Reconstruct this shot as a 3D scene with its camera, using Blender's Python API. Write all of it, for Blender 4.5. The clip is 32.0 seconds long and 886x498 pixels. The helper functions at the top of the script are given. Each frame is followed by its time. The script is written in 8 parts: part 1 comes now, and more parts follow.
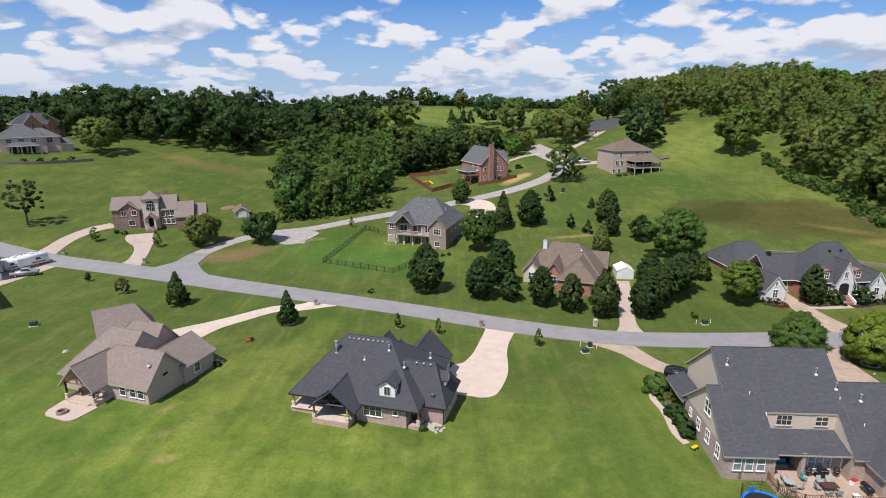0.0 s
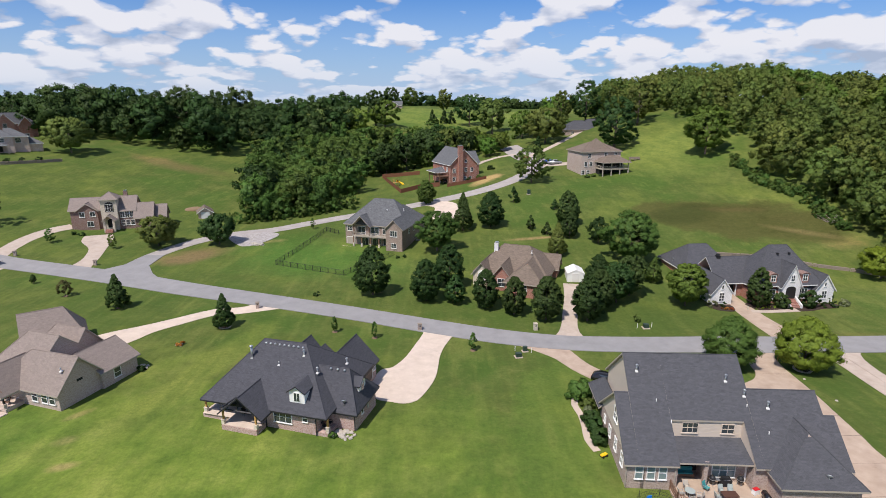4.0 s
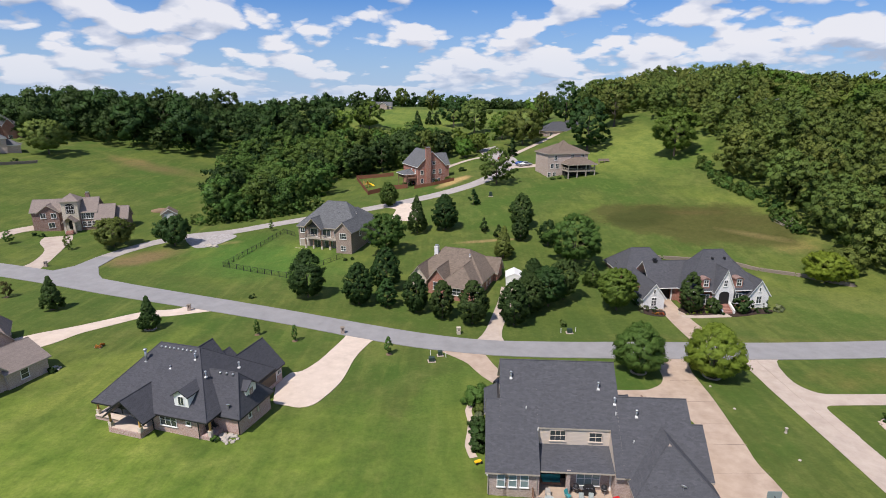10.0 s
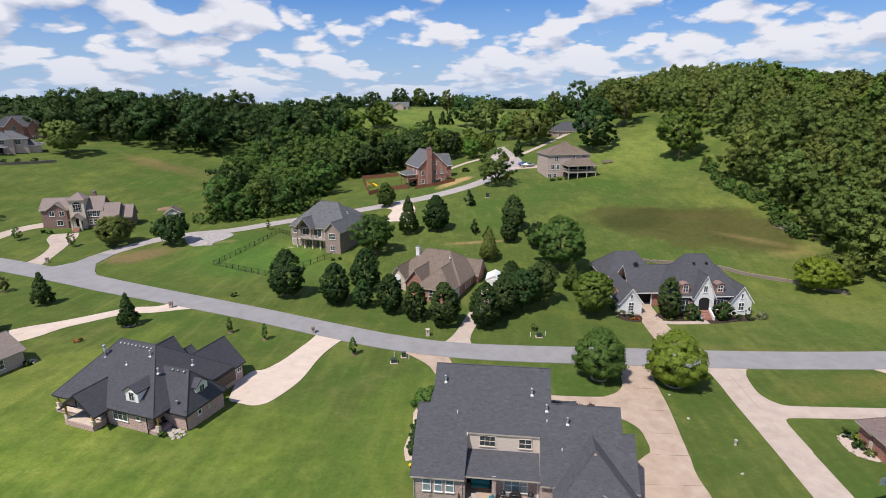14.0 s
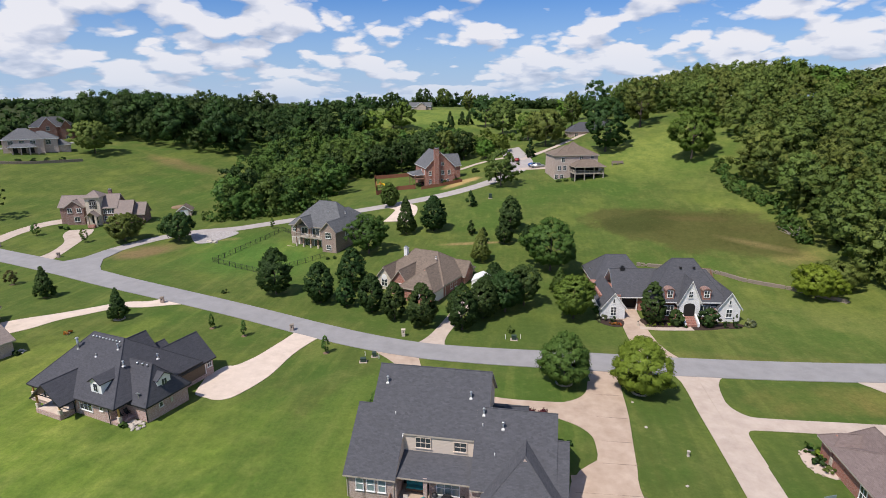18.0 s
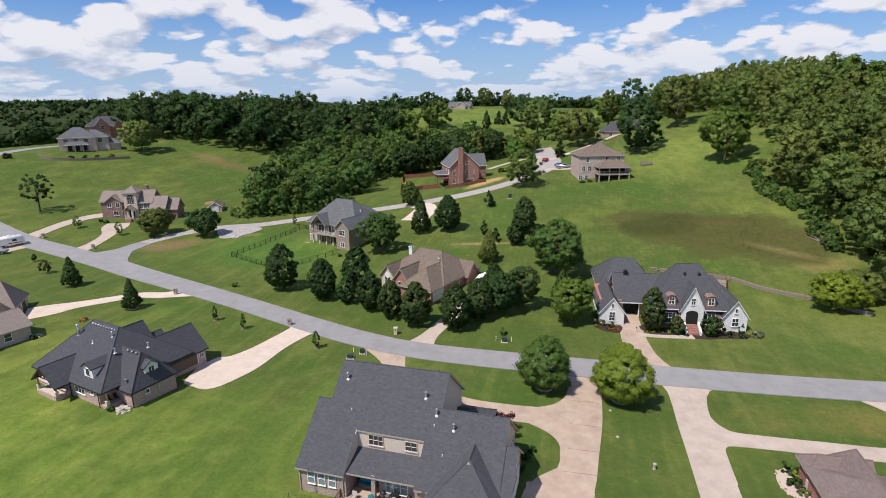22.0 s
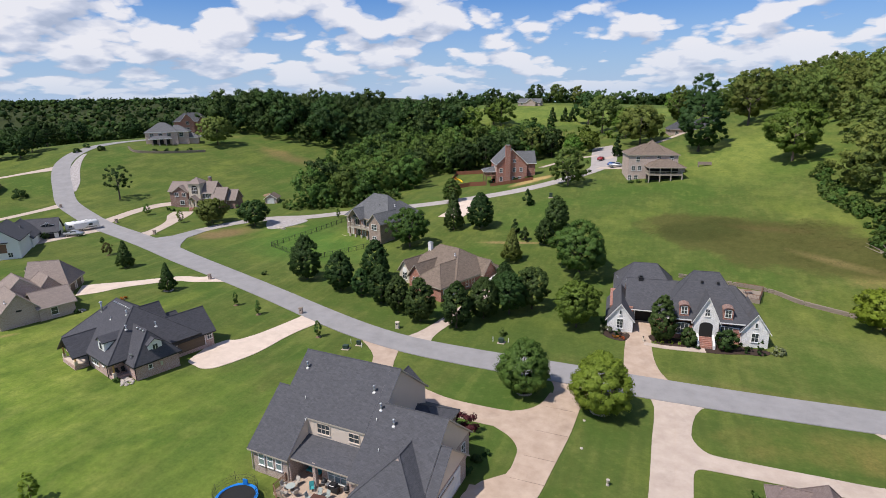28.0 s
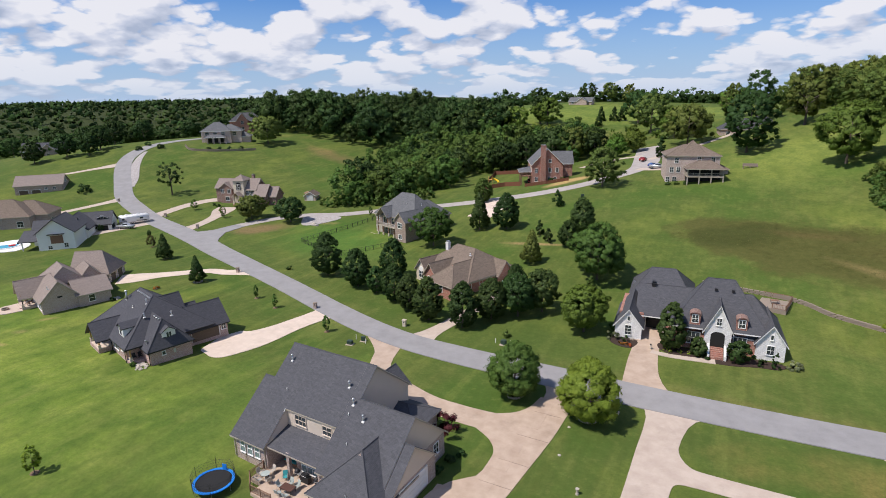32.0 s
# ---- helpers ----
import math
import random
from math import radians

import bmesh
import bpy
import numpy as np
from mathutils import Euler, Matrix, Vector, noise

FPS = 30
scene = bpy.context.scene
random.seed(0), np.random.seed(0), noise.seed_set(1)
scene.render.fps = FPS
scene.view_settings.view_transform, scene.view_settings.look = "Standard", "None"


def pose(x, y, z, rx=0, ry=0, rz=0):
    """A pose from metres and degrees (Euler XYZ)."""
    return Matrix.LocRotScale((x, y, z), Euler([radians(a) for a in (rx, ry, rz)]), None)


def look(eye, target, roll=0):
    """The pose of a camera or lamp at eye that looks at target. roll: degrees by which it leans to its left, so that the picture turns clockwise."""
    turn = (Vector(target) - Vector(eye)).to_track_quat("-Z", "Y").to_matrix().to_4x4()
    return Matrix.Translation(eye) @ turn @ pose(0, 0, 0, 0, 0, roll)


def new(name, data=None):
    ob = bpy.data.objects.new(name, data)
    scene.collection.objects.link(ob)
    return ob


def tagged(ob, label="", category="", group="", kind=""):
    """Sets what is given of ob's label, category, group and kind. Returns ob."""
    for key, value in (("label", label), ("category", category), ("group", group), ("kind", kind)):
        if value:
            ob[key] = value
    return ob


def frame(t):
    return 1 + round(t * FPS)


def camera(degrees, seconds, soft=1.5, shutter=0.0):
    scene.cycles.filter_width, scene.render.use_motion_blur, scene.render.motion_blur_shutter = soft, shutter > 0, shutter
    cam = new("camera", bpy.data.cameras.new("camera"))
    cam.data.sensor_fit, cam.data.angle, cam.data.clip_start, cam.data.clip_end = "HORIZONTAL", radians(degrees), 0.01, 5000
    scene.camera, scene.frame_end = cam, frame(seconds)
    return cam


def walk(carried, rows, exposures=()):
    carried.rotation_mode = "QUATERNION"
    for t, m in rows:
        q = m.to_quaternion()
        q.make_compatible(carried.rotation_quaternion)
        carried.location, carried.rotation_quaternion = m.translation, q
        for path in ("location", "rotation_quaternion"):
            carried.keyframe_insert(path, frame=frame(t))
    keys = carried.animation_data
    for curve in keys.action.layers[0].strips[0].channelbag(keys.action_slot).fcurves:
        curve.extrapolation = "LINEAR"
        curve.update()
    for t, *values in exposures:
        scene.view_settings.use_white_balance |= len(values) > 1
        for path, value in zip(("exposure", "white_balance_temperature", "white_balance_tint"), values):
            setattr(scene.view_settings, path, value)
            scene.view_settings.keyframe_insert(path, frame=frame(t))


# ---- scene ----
cam = camera(77.35, 32.0, soft=0.9)
PATH = [
    (0, (0.0, 0.0, 41.933), (0.0, 1.93, 41.407), -0.1),
    (1, (2.905, 0.516, 41.967), (2.907, 2.446, 41.441), -0.1),
    (2, (5.768, 0.905, 42.014), (5.771, 2.835, 41.488), -0.1),
    (3, (8.561, 1.082, 42.086), (8.566, 3.011, 41.56), -0.0),
    (4, (11.32, 1.137, 42.19), (11.325, 3.066, 41.664), -0.0),
    (5, (14.09, 1.177, 42.326), (14.094, 3.107, 41.8), 0.0),
    (6, (16.901, 1.206, 42.478), (16.905, 3.135, 41.951), 0.0),
    (7, (19.753, 1.21, 42.627), (19.76, 3.139, 42.099), 0.0),
    (8, (22.548, 1.219, 42.757), (22.551, 3.148, 42.229), 0.0),
    (9, (25.212, 1.263, 42.862), (25.2, 3.193, 42.334), -0.1),
    (10, (27.881, 1.323, 42.964), (27.847, 3.252, 42.437), -0.1),
    (11, (30.689, 1.38, 43.086), (30.633, 3.308, 42.558), -0.1),
    (12, (33.554, 1.474, 43.214), (33.473, 3.401, 42.686), -0.2),
    (13, (36.373, 1.643, 43.33), (36.263, 3.568, 42.801), -0.2),
    (14, (39.177, 1.863, 43.427), (39.036, 3.786, 42.898), -0.3),
    (15, (42.007, 2.104, 43.498), (41.832, 4.025, 42.969), -0.4),
    (16, (44.808, 2.377, 43.53), (44.601, 4.294, 43.001), -0.4),
    (17, (47.525, 2.695, 43.519), (47.288, 4.61, 42.991), -0.5),
    (18, (50.196, 3.06, 43.497), (49.929, 4.97, 42.969), -0.5),
    (19, (52.87, 3.471, 43.49), (52.569, 5.377, 42.962), -0.6),
    (20, (55.539, 3.947, 43.479), (55.197, 5.845, 42.95), -0.6),
    (21, (58.181, 4.501, 43.439), (57.791, 6.39, 42.91), -0.6),
    (22, (60.782, 5.124, 43.394), (60.336, 7.0, 42.866), -0.7),
    (23, (63.329, 5.803, 43.368), (62.826, 7.665, 42.839), -0.8),
    (24, (65.821, 6.552, 43.336), (65.261, 8.397, 42.805), -0.8),
    (25, (68.261, 7.374, 43.273), (67.648, 9.202, 42.74), -0.8),
    (26, (70.65, 8.222, 43.202), (69.993, 10.033, 42.668), -0.8),
    (27, (72.988, 9.059, 43.149), (72.295, 10.857, 42.614), -0.8),
    (28, (75.267, 9.948, 43.088), (74.534, 11.731, 42.554), -0.9),
    (29, (77.486, 10.94, 43.003), (76.702, 12.701, 42.469), -1.0),
    (30, (79.682, 11.957, 42.951), (78.845, 13.693, 42.417), -1.1),
    (31, (81.892, 12.913, 42.985), (81.009, 14.627, 42.452), -1.2),
    (32, (84.113, 13.825, 43.074), (83.191, 15.518, 42.541), -1.2),
]
walk(cam, [(t, look(eye, target, roll)) for t, eye, target, roll in PATH], [(0, 0.0, 6450, 15), (32, 0.0, 6450, 15)])

# ---- world and sun ----
SUN_AZ, SUN_EL = radians(232), radians(58)
sun_dir = Vector((math.cos(SUN_AZ) * math.cos(SUN_EL), math.sin(SUN_AZ) * math.cos(SUN_EL), math.sin(SUN_EL)))
sun = new("sun", bpy.data.lights.new("sun", "SUN"))
sun.data.energy, sun.data.angle, sun.data.color = 5.0, radians(0.6), (1.0, 0.95, 0.86)
sun.matrix_world = look(sun_dir * 200, (0, 0, 0))
scene.view_settings.exposure = 0.0


def graph(tree):
    """Short-hand for building node trees: add(kind, inputs by name or index, attributes)."""
    tree.nodes.clear()

    def add(kind, ins=None, **attrs):
        n = tree.nodes.new(kind)
        for k, v in attrs.items():
            if k == "op":
                n.operation = v
            elif k == "blend":
                n.blend_type = v
            elif k == "dtype":
                n.data_type = v
            elif k == "dims":
                n.noise_dimensions = v
            elif k == "sky":
                n.sky_type = v
        for k, v in (ins or {}).items():
            if isinstance(v, bpy.types.NodeSocket):
                tree.links.new(v, n.inputs[k])
            else:
                n.inputs[k].default_value = v
        return n

    return add


def ramp(add, fac, stops):
    n = add("ShaderNodeValToRGB", {0: fac})
    el = n.color_ramp.elements
    while len(el) < len(stops):
        el.new(0.5)
    for e, (p, c) in zip(el, stops):
        e.position = p
        e.color = (c, c, c, 1) if isinstance(c, (int, float)) else (*c, 1)
    return n.outputs[0]


def mixc(add, fac, a, b, blend="MIX"):
    n = add("ShaderNodeMix", {}, dtype="RGBA", blend=blend)
    t = n.id_data
    for sock, v in ((n.inputs[0], fac), (n.inputs[6], a), (n.inputs[7], b)):
        if isinstance(v, bpy.types.NodeSocket):
            t.links.new(v, sock)
        else:
            sock.default_value = v if isinstance(v, (int, float)) else (*v, 1)
    return n.outputs[2]


def math_node(add, op, a, b=0.0, c=0.0):
    return add("ShaderNodeMath", {0: a, 1: b, 2: c}, op=op).outputs[0]


def build_world():
    w = bpy.data.worlds.new("sky")
    scene.world = w
    w.use_nodes = True
    add = graph(w.node_tree)
    sky = add("ShaderNodeTexSky", sky="NISHITA")
    sky.sun_disc = False
    sky.sun_elevation, sky.sun_rotation = SUN_EL, radians(90) - SUN_AZ
    sky.air_density, sky.dust_density, sky.ozone_density = 1.0, 0.6, 2.0
    co = add("ShaderNodeTexCoord").outputs["Generated"]
    sep = add("ShaderNodeSeparateXYZ", {0: co})
    up = math_node(add, "MAXIMUM", sep.outputs[2], 0.0)

    def cloud(rise):
        """Density of a layer of heaped clouds, seen a little higher or lower."""
        reach = math_node(add, "POWER", math_node(add, "ADD", up, 0.17 + rise), -0.62)
        p = add("ShaderNodeCombineXYZ", {0: math_node(add, "MULTIPLY", sep.outputs[0], reach), 1: math_node(add, "MULTIPLY", sep.outputs[1], reach), 2: 3.7}).outputs[0]
        big = add("ShaderNodeTexNoise", {"Vector": p, "Scale": 3.6, "Detail": 2.0, "Roughness": 0.5}).outputs[0]
        warp = add("ShaderNodeTexNoise", {"Vector": p, "Scale": 14.0, "Detail": 3.0, "Roughness": 0.55}).outputs["Color"]
        moved = add("ShaderNodeVectorMath", {0: warp, 1: (0.07, 0.07, 0.07), 2: p}, op="MULTIPLY_ADD").outputs[0]
        puff = add("ShaderNodeTexVoronoi", {"Vector": moved, "Scale": 7.5}).outputs["Distance"]
        curl = add("ShaderNodeTexVoronoi", {"Vector": moved, "Scale": 22.0}).outputs["Distance"]
        d = math_node(add, "MULTIPLY_ADD", math_node(add, "SUBTRACT", 0.5, puff), 0.30, big)
        return math_node(add, "MULTIPLY_ADD", math_node(add, "SUBTRACT", 0.5, curl), 0.10, d)

    # heaped clouds stand close together towards the horizon and apart overhead
    bare = ramp(add, up, [(0.05, 0.0), (0.18, 0.02), (0.5, 0.11)])
    d0, above = math_node(add, "SUBTRACT", cloud(0.0), bare), math_node(add, "SUBTRACT", cloud(0.026), bare)
    mask = ramp(add, d0, [(0.0, 0), (0.425, 0), (0.50, 1), (1, 1)])
    lit = math_node(add, "MULTIPLY_ADD", math_node(add, "SUBTRACT", d0, above), 3.4, 0.62)
    shade = ramp(add, lit, [(0.0, (0.46, 0.54, 0.68)), (0.45, (0.69, 0.75, 0.86)), (0.8, (0.93, 0.95, 0.98))])
    blue = mixc(add, 1.0, sky.outputs[0], (0.036, 0.076, 0.130), "MULTIPLY")
    haze = ramp(add, up, [(0.0, 0.85), (0.06, 0.55), (0.16, 0.08)])
    air = mixc(add, haze, blue, (0.52, 0.68, 0.90))
    thick = ramp(add, up, [(0.0, 0.35), (0.03, 0.75), (0.08, 0.95)])
    col = mixc(add, math_node(add, "MULTIPLY", mask, thick), air, shade)
    bg = add("ShaderNodeBackground", {0: col, 1: 0.89})
    out = add("ShaderNodeOutputWorld")
    w.node_tree.links.new(bg.outputs[0], out.inputs[0])


build_world()

# ---- the land ----
HILLS = [
    (-13, 195, 49, 0.6), (52, 195, 44, 8.1), (110, 195, 44, -6.0), (156, 208, 52, 19.5),
    (-143, 234, 47, 6.4), (-26, 266, 47, -4.4), (98, 280, 58, 4.8), (162, 338, 65, 17.9),
    (247, 299, 78, -3.5), (312, 390, 117, 27.6), (-195, 306, 52, 13.3), (-65, 377, 91, 12.5),
    (146, 278, 35, 6.6), (-247, 195, 52, 11.5), (-416, 195, 117, 6.9), (-13, 520, 143, 11.1),
    (52, 143, 39, -1.5), (0, 153, 34, -1.5), (-91, 169, 47, -1.1), (-195, 156, 65, 2.4),
    (286, 169, 78, 22.8), (-182, 202, 31, 5.1), (117, 130, 34, -3.4), (195, 143, 44, -2.4),
    (40, 46, 14, -1.0), (8, 84, 15, -0.95), (36, 98, 14, -0.9), (72, 78, 16, -0.45),
]


def land(x, y):
    """Height of the ground."""
    x, y = np.asarray(x, float), np.asarray(y, float)
    z = 31 / (1 + np.exp(-(y - 430) / 90)) / (1 + np.exp(-(x + 247) / 58))
    for cx, cy, s, h in HILLS:
        z = z + h * np.exp(-((x - cx) ** 2 + (y - cy) ** 2) / (2 * s * s))
    r = np.hypot(x, y)
    d = np.clip((r - 470) / 180, 0, 1)
    z = z - 21 * d * d * (3 - 2 * d)
    d = np.clip((r - 750) / 1000, 0, 1)
    left = 1 / (1 + np.exp((x + 0.45 * y - 60) / 90))
    return z + left * 56 * d * d * (3 - 2 * d)


def gz(x, y):
    return float(land(x, y))


# ---- materials ----
MATS = {}


def surface(name, build, rough=0.8, metal=0.0, spec=0.3):
    """A principled material; build(add) returns colour and, if wanted, height for the bump and its distance."""
    if name in MATS:
        return MATS[name]
    m = bpy.data.materials.new(name)
    m.use_nodes = True
    add = graph(m.node_tree)
    got = build(add)
    col, hgt, dist = got if isinstance(got, tuple) else (got, None, 0)
    b = add("ShaderNodeBsdfPrincipled", {"Roughness": rough, "Metallic": metal, "Specular IOR Level": spec})
    if isinstance(col, bpy.types.NodeSocket):
        m.node_tree.links.new(col, b.inputs["Base Color"])
    else:
        b.inputs["Base Color"].default_value = (*col, 1)
    if hgt is not None:
        bump = add("ShaderNodeBump", {"Strength": 0.6, "Distance": dist, "Height": hgt})
        m.node_tree.links.new(bump.outputs[0], b.inputs["Normal"])
    out = add("ShaderNodeOutputMaterial")
    m.node_tree.links.new(b.outputs[0], out.inputs[0])
    MATS[name] = m
    return m


def noise_of(add, vec, scale, detail=4.0, rough=0.55):
    return add("ShaderNodeTexNoise", {"Vector": vec, "Scale": scale, "Detail": detail, "Roughness": rough}).outputs[0]


def obj_co(add):
    return add("ShaderNodeTexCoord").outputs["Object"]


def uv_co(add):
    return add("ShaderNodeTexCoord").outputs["UV"]


def blob_mask(add, co, cx, cy, rx, ry, turn, soft, wob):
    """1 inside an uneven ellipse on the ground, 0 outside."""
    mp = add("ShaderNodeMapping", {"Vector": co, "Location": (0, 0, 0)})
    mp.vector_type = "TEXTURE"
    mp.inputs["Location"].default_value = (cx, cy, 0)
    mp.inputs["Rotation"].default_value = (0, 0, radians(turn))
    mp.inputs["Scale"].default_value = (rx, ry, 1)
    flat = add("ShaderNodeVectorMath", {0: mp.outputs[0], 1: (1, 1, 0)}, op="MULTIPLY").outputs[0]
    ln = add("ShaderNodeVectorMath", {0: flat}, op="LENGTH").outputs["Value"]
    ln = math_node(add, "ADD", ln, math_node(add, "MULTIPLY_ADD", wob, 1.1, -0.55))
    return ramp(add, ln, [(0.0, 1), (max(0.01, 0.9 - soft), 1), (0.9, 0), (1, 0)])


def grass(add):
    co = obj_co(add)
    big = noise_of(add, co, 0.022, 3.0)
    mid = noise_of(add, co, 0.16, 5.0, 0.6)
    wob = noise_of(add, co, 0.11, 5.0, 0.62)
    fine = noise_of(add, co, 2.2, 6.0, 0.7)
    col = ramp(add, mid, [(0.28, (0.067, 0.092, 0.024)), (0.5, (0.094, 0.116, 0.032)), (0.72, (0.150, 0.158, 0.052))])
    lush = ramp(add, mid, [(0.3, (0.062, 0.094, 0.023)), (0.7, (0.098, 0.126, 0.034))])
    col = mixc(add, ramp(add, big, [(0.42, 0), (0.6, 1)]), col, lush)
    broad = noise_of(add, co, 0.045, 6.0, 0.62)
    streak = add("ShaderNodeMapping", {"Vector": co, "Rotation": (0, 0, radians(-38)), "Scale": (0.30, 0.035, 1.0)}).outputs[0]
    lines = noise_of(add, streak, 1.0, 5.0, 0.6)
    # faint mowing lines
    wv = add("ShaderNodeTexWave", {"Vector": co, "Scale": 0.21, "Distortion": 2.4, "Detail": 2.0, "Detail Scale": 0.3})
    col = mixc(add, math_node(add, "MULTIPLY", wv.outputs["Fac"], 0.10), col, (0.13, 0.19, 0.05))
    # dry spots
    dry = ramp(add, noise_of(add, co, 0.27, 6.0, 0.7), [(0.66, 0), (0.74, 0.55)])
    col = mixc(add, dry, col, (0.26, 0.22, 0.085))
    # lighter, drier turf on the near lawns, with mowing lines
    near = blob_mask(add, co, -32, 44, 88, 46, 0, 0.55, wob)
    pale = ramp(add, mid, [(0.30, (0.112, 0.178, 0.028)), (0.5, (0.178, 0.244, 0.043)), (0.70, (0.262, 0.304, 0.072))])
    col = mixc(add, math_node(add, "MULTIPLY", near, 0.85), col, pale)
    mow = add("ShaderNodeTexWave", {"Vector": co, "Scale": 0.14, "Distortion": 0.9, "Detail": 3.0, "Detail Scale": 0.2})
    strip = blob_mask(add, co, 80, 72, 46, 24, 0, 0.4, wob)
    col = mixc(add, math_node(add, "MULTIPLY", math_node(add, "MULTIPLY", mow.outputs["Fac"], strip), 0.5), col, (0.066, 0.098, 0.026))
    # places with a colour of their own
    for cx, cy, rx, ry, turn, soft, c, amt in (
        (-22, 143, 36, 22, -18, 0.6, (0.062, 0.140, 0.026), 0.75),
        (98, 226, 42, 44, 15, 0.7, (0.175, 0.208, 0.052), 0.8),
        (108, 110, 36, 15, -8, 0.7, (0.135, 0.150, 0.046), 0.6),
        (92, 155.5, 16, 3, -30, 0.6, (0.060, 0.082, 0.022), 0.7),
        (40, 101, 42, 13, -14, 0.6, (0.060, 0.088, 0.023), 0.6),
        (118, 142, 9, 6, 0, 0.6, (0.22, 0.16, 0.07), 0.6),
        (-113, 247, 18, 7, -10, 0.6, (0.20, 0.145, 0.065), 0.75),
        (98, 81.6, 19, 5.5, 8, 0.5, (0.160, 0.132, 0.045), 0.85),
        (100, 93.5, 60, 3.0, -3, 0.6, (0.145, 0.128, 0.05), 0.55),
        (-92, 166, 6, 2.5, 35, 0.6, (0.24, 0.18, 0.10), 0.7),
        (-37, 157, 5, 2.5, 20, 0.6, (0.30, 0.23, 0.11), 0.8),
        (-98, 170, 7, 3.5, 20, 0.6, (0.20, 0.15, 0.08), 0.6),
        (38, 150, 13, 1.2, 4, 0.6, (0.30, 0.20, 0.11), 0.8),
        (-50, 63.5, 3.2, 1.2, 30, 0.6, (0.27, 0.20, 0.10), 0.7),
        (-36, 62, 2.2, 1.5, 30, 0.6, (0.26, 0.21, 0.10), 0.7),
        (-38, 68, 2.6, 1.0, 50, 0.6, (0.30, 0.22, 0.11), 0.7),
        (-44, 57, 2.8, 1.3, 40, 0.6, (0.27, 0.20, 0.10), 0.6),
        (-33, 57, 2.6, 1.2, 20, 0.6, (0.30, 0.22, 0.11), 0.7),
        (-25.5, 84, 4.2, 27, -15, 0.35, (0.170, 0.195, 0.045), 0.65),
        (-58, 58, 24, 26, -15, 0.3, (0.098, 0.158, 0.030), 0.5),
        (27, 66, 8.2, 27, -10, 0.25, (0.080, 0.132, 0.026), 0.6),
        (15.5, 56.5, 1.7, 9, -30, 0.4, (0.078, 0.118, 0.025), 0.6),
        (10, 395, 150, 66, 0, 0.4, (0.145, 0.19, 0.042), 0.85),
        (0, 318, 60, 20, -12, 0.6, (0.16, 0.15, 0.05), 0.75),
    ):
        m = blob_mask(add, co, cx, cy, rx, ry, turn, soft, wob)
        col = mixc(add, math_node(add, "MULTIPLY", m, amt), col, mixc(add, fine, c, tuple(1.35 * v for v in c)))
    col = mixc(add, ramp(add, broad, [(0.36, 0.60), (0.50, 0)]), col, (0.048, 0.110, 0.019))
    col = mixc(add, ramp(add, broad, [(0.52, 0), (0.70, 0.45)]), col, (0.205, 0.232, 0.050))
    col = mixc(add, ramp(add, lines, [(0.40, 0.35), (0.52, 0)]), col, (0.065, 0.110, 0.024))
    col = mixc(add, ramp(add, lines, [(0.54, 0), (0.70, 0.35)]), col, (0.20, 0.22, 0.062))
    tuft = noise_of(add, co, 0.75, 7.0, 0.72)
    col = mixc(add, ramp(add, tuft, [(0.38, 0.25), (0.52, 0)]), col, (0.050, 0.080, 0.018))
    col = mixc(add, ramp(add, tuft, [(0.55, 0), (0.74, 0.30)]), col, (0.22, 0.21, 0.075))
    # rank unmown growth on the slope, thin and sandy along one edge, and bare earth
    for cx, cy, rx, ry, turn, soft, c, amt in ((98, 159.5, 36, 16, -20, 0.25, (0.080, 0.078, 0.027), 0.92), (84, 164.5, 15, 8, 25, 0.4, (0.052, 0.060, 0.019), 0.8), (100, 166, 15, 2.6, -12, 0.8, (0.105, 0.078, 0.034), 0.6), (109, 151, 13, 2.2, -36, 0.8, (0.22, 0.165, 0.08), 0.7), (112, 158, 9, 4, -20, 0.8, (0.095, 0.088, 0.032), 0.7),
                                               (-55, 142.5, 13.5, 8, 45, 0.6, (0.200, 0.135, 0.078), 0.85), (-103, 243, 27, 10, -8, 0.8, (0.165, 0.122, 0.060), 0.75), (28.5, 212, 13, 5.2, 55, 0.5, (0.44, 0.30, 0.15), 0.95),
                                               # a darker green stretch of lawn, and dark green ground far to the left
                                               (58, 103, 40, 12, -6, 0.8, (0.062, 0.094, 0.024), 0.5), (-500, 480, 330, 300, 0, 0.3, (0.030, 0.040, 0.016), 0.9)):
        m = blob_mask(add, co, cx, cy, rx, ry, turn, soft, wob)
        col = mixc(add, math_node(add, "MULTIPLY", m, amt), col, mixc(add, tuft, tuple(0.6 * v for v in c), tuple(1.45 * v for v in c)))
    col = mixc(add, ramp(add, fine, [(0.36, 0.28), (0.60, 0)]), col, (0.040, 0.066, 0.014))
    # ground turns dark green with distance, out among the far woods
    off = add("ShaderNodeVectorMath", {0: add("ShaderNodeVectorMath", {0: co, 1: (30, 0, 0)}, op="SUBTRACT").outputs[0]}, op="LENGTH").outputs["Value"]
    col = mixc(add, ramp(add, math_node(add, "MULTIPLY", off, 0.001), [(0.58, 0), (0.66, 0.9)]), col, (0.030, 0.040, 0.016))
    col = mixc(add, 1.0, col, (1.0, 1.0, 0.86), "MULTIPLY")
    return col, fine, 0.12


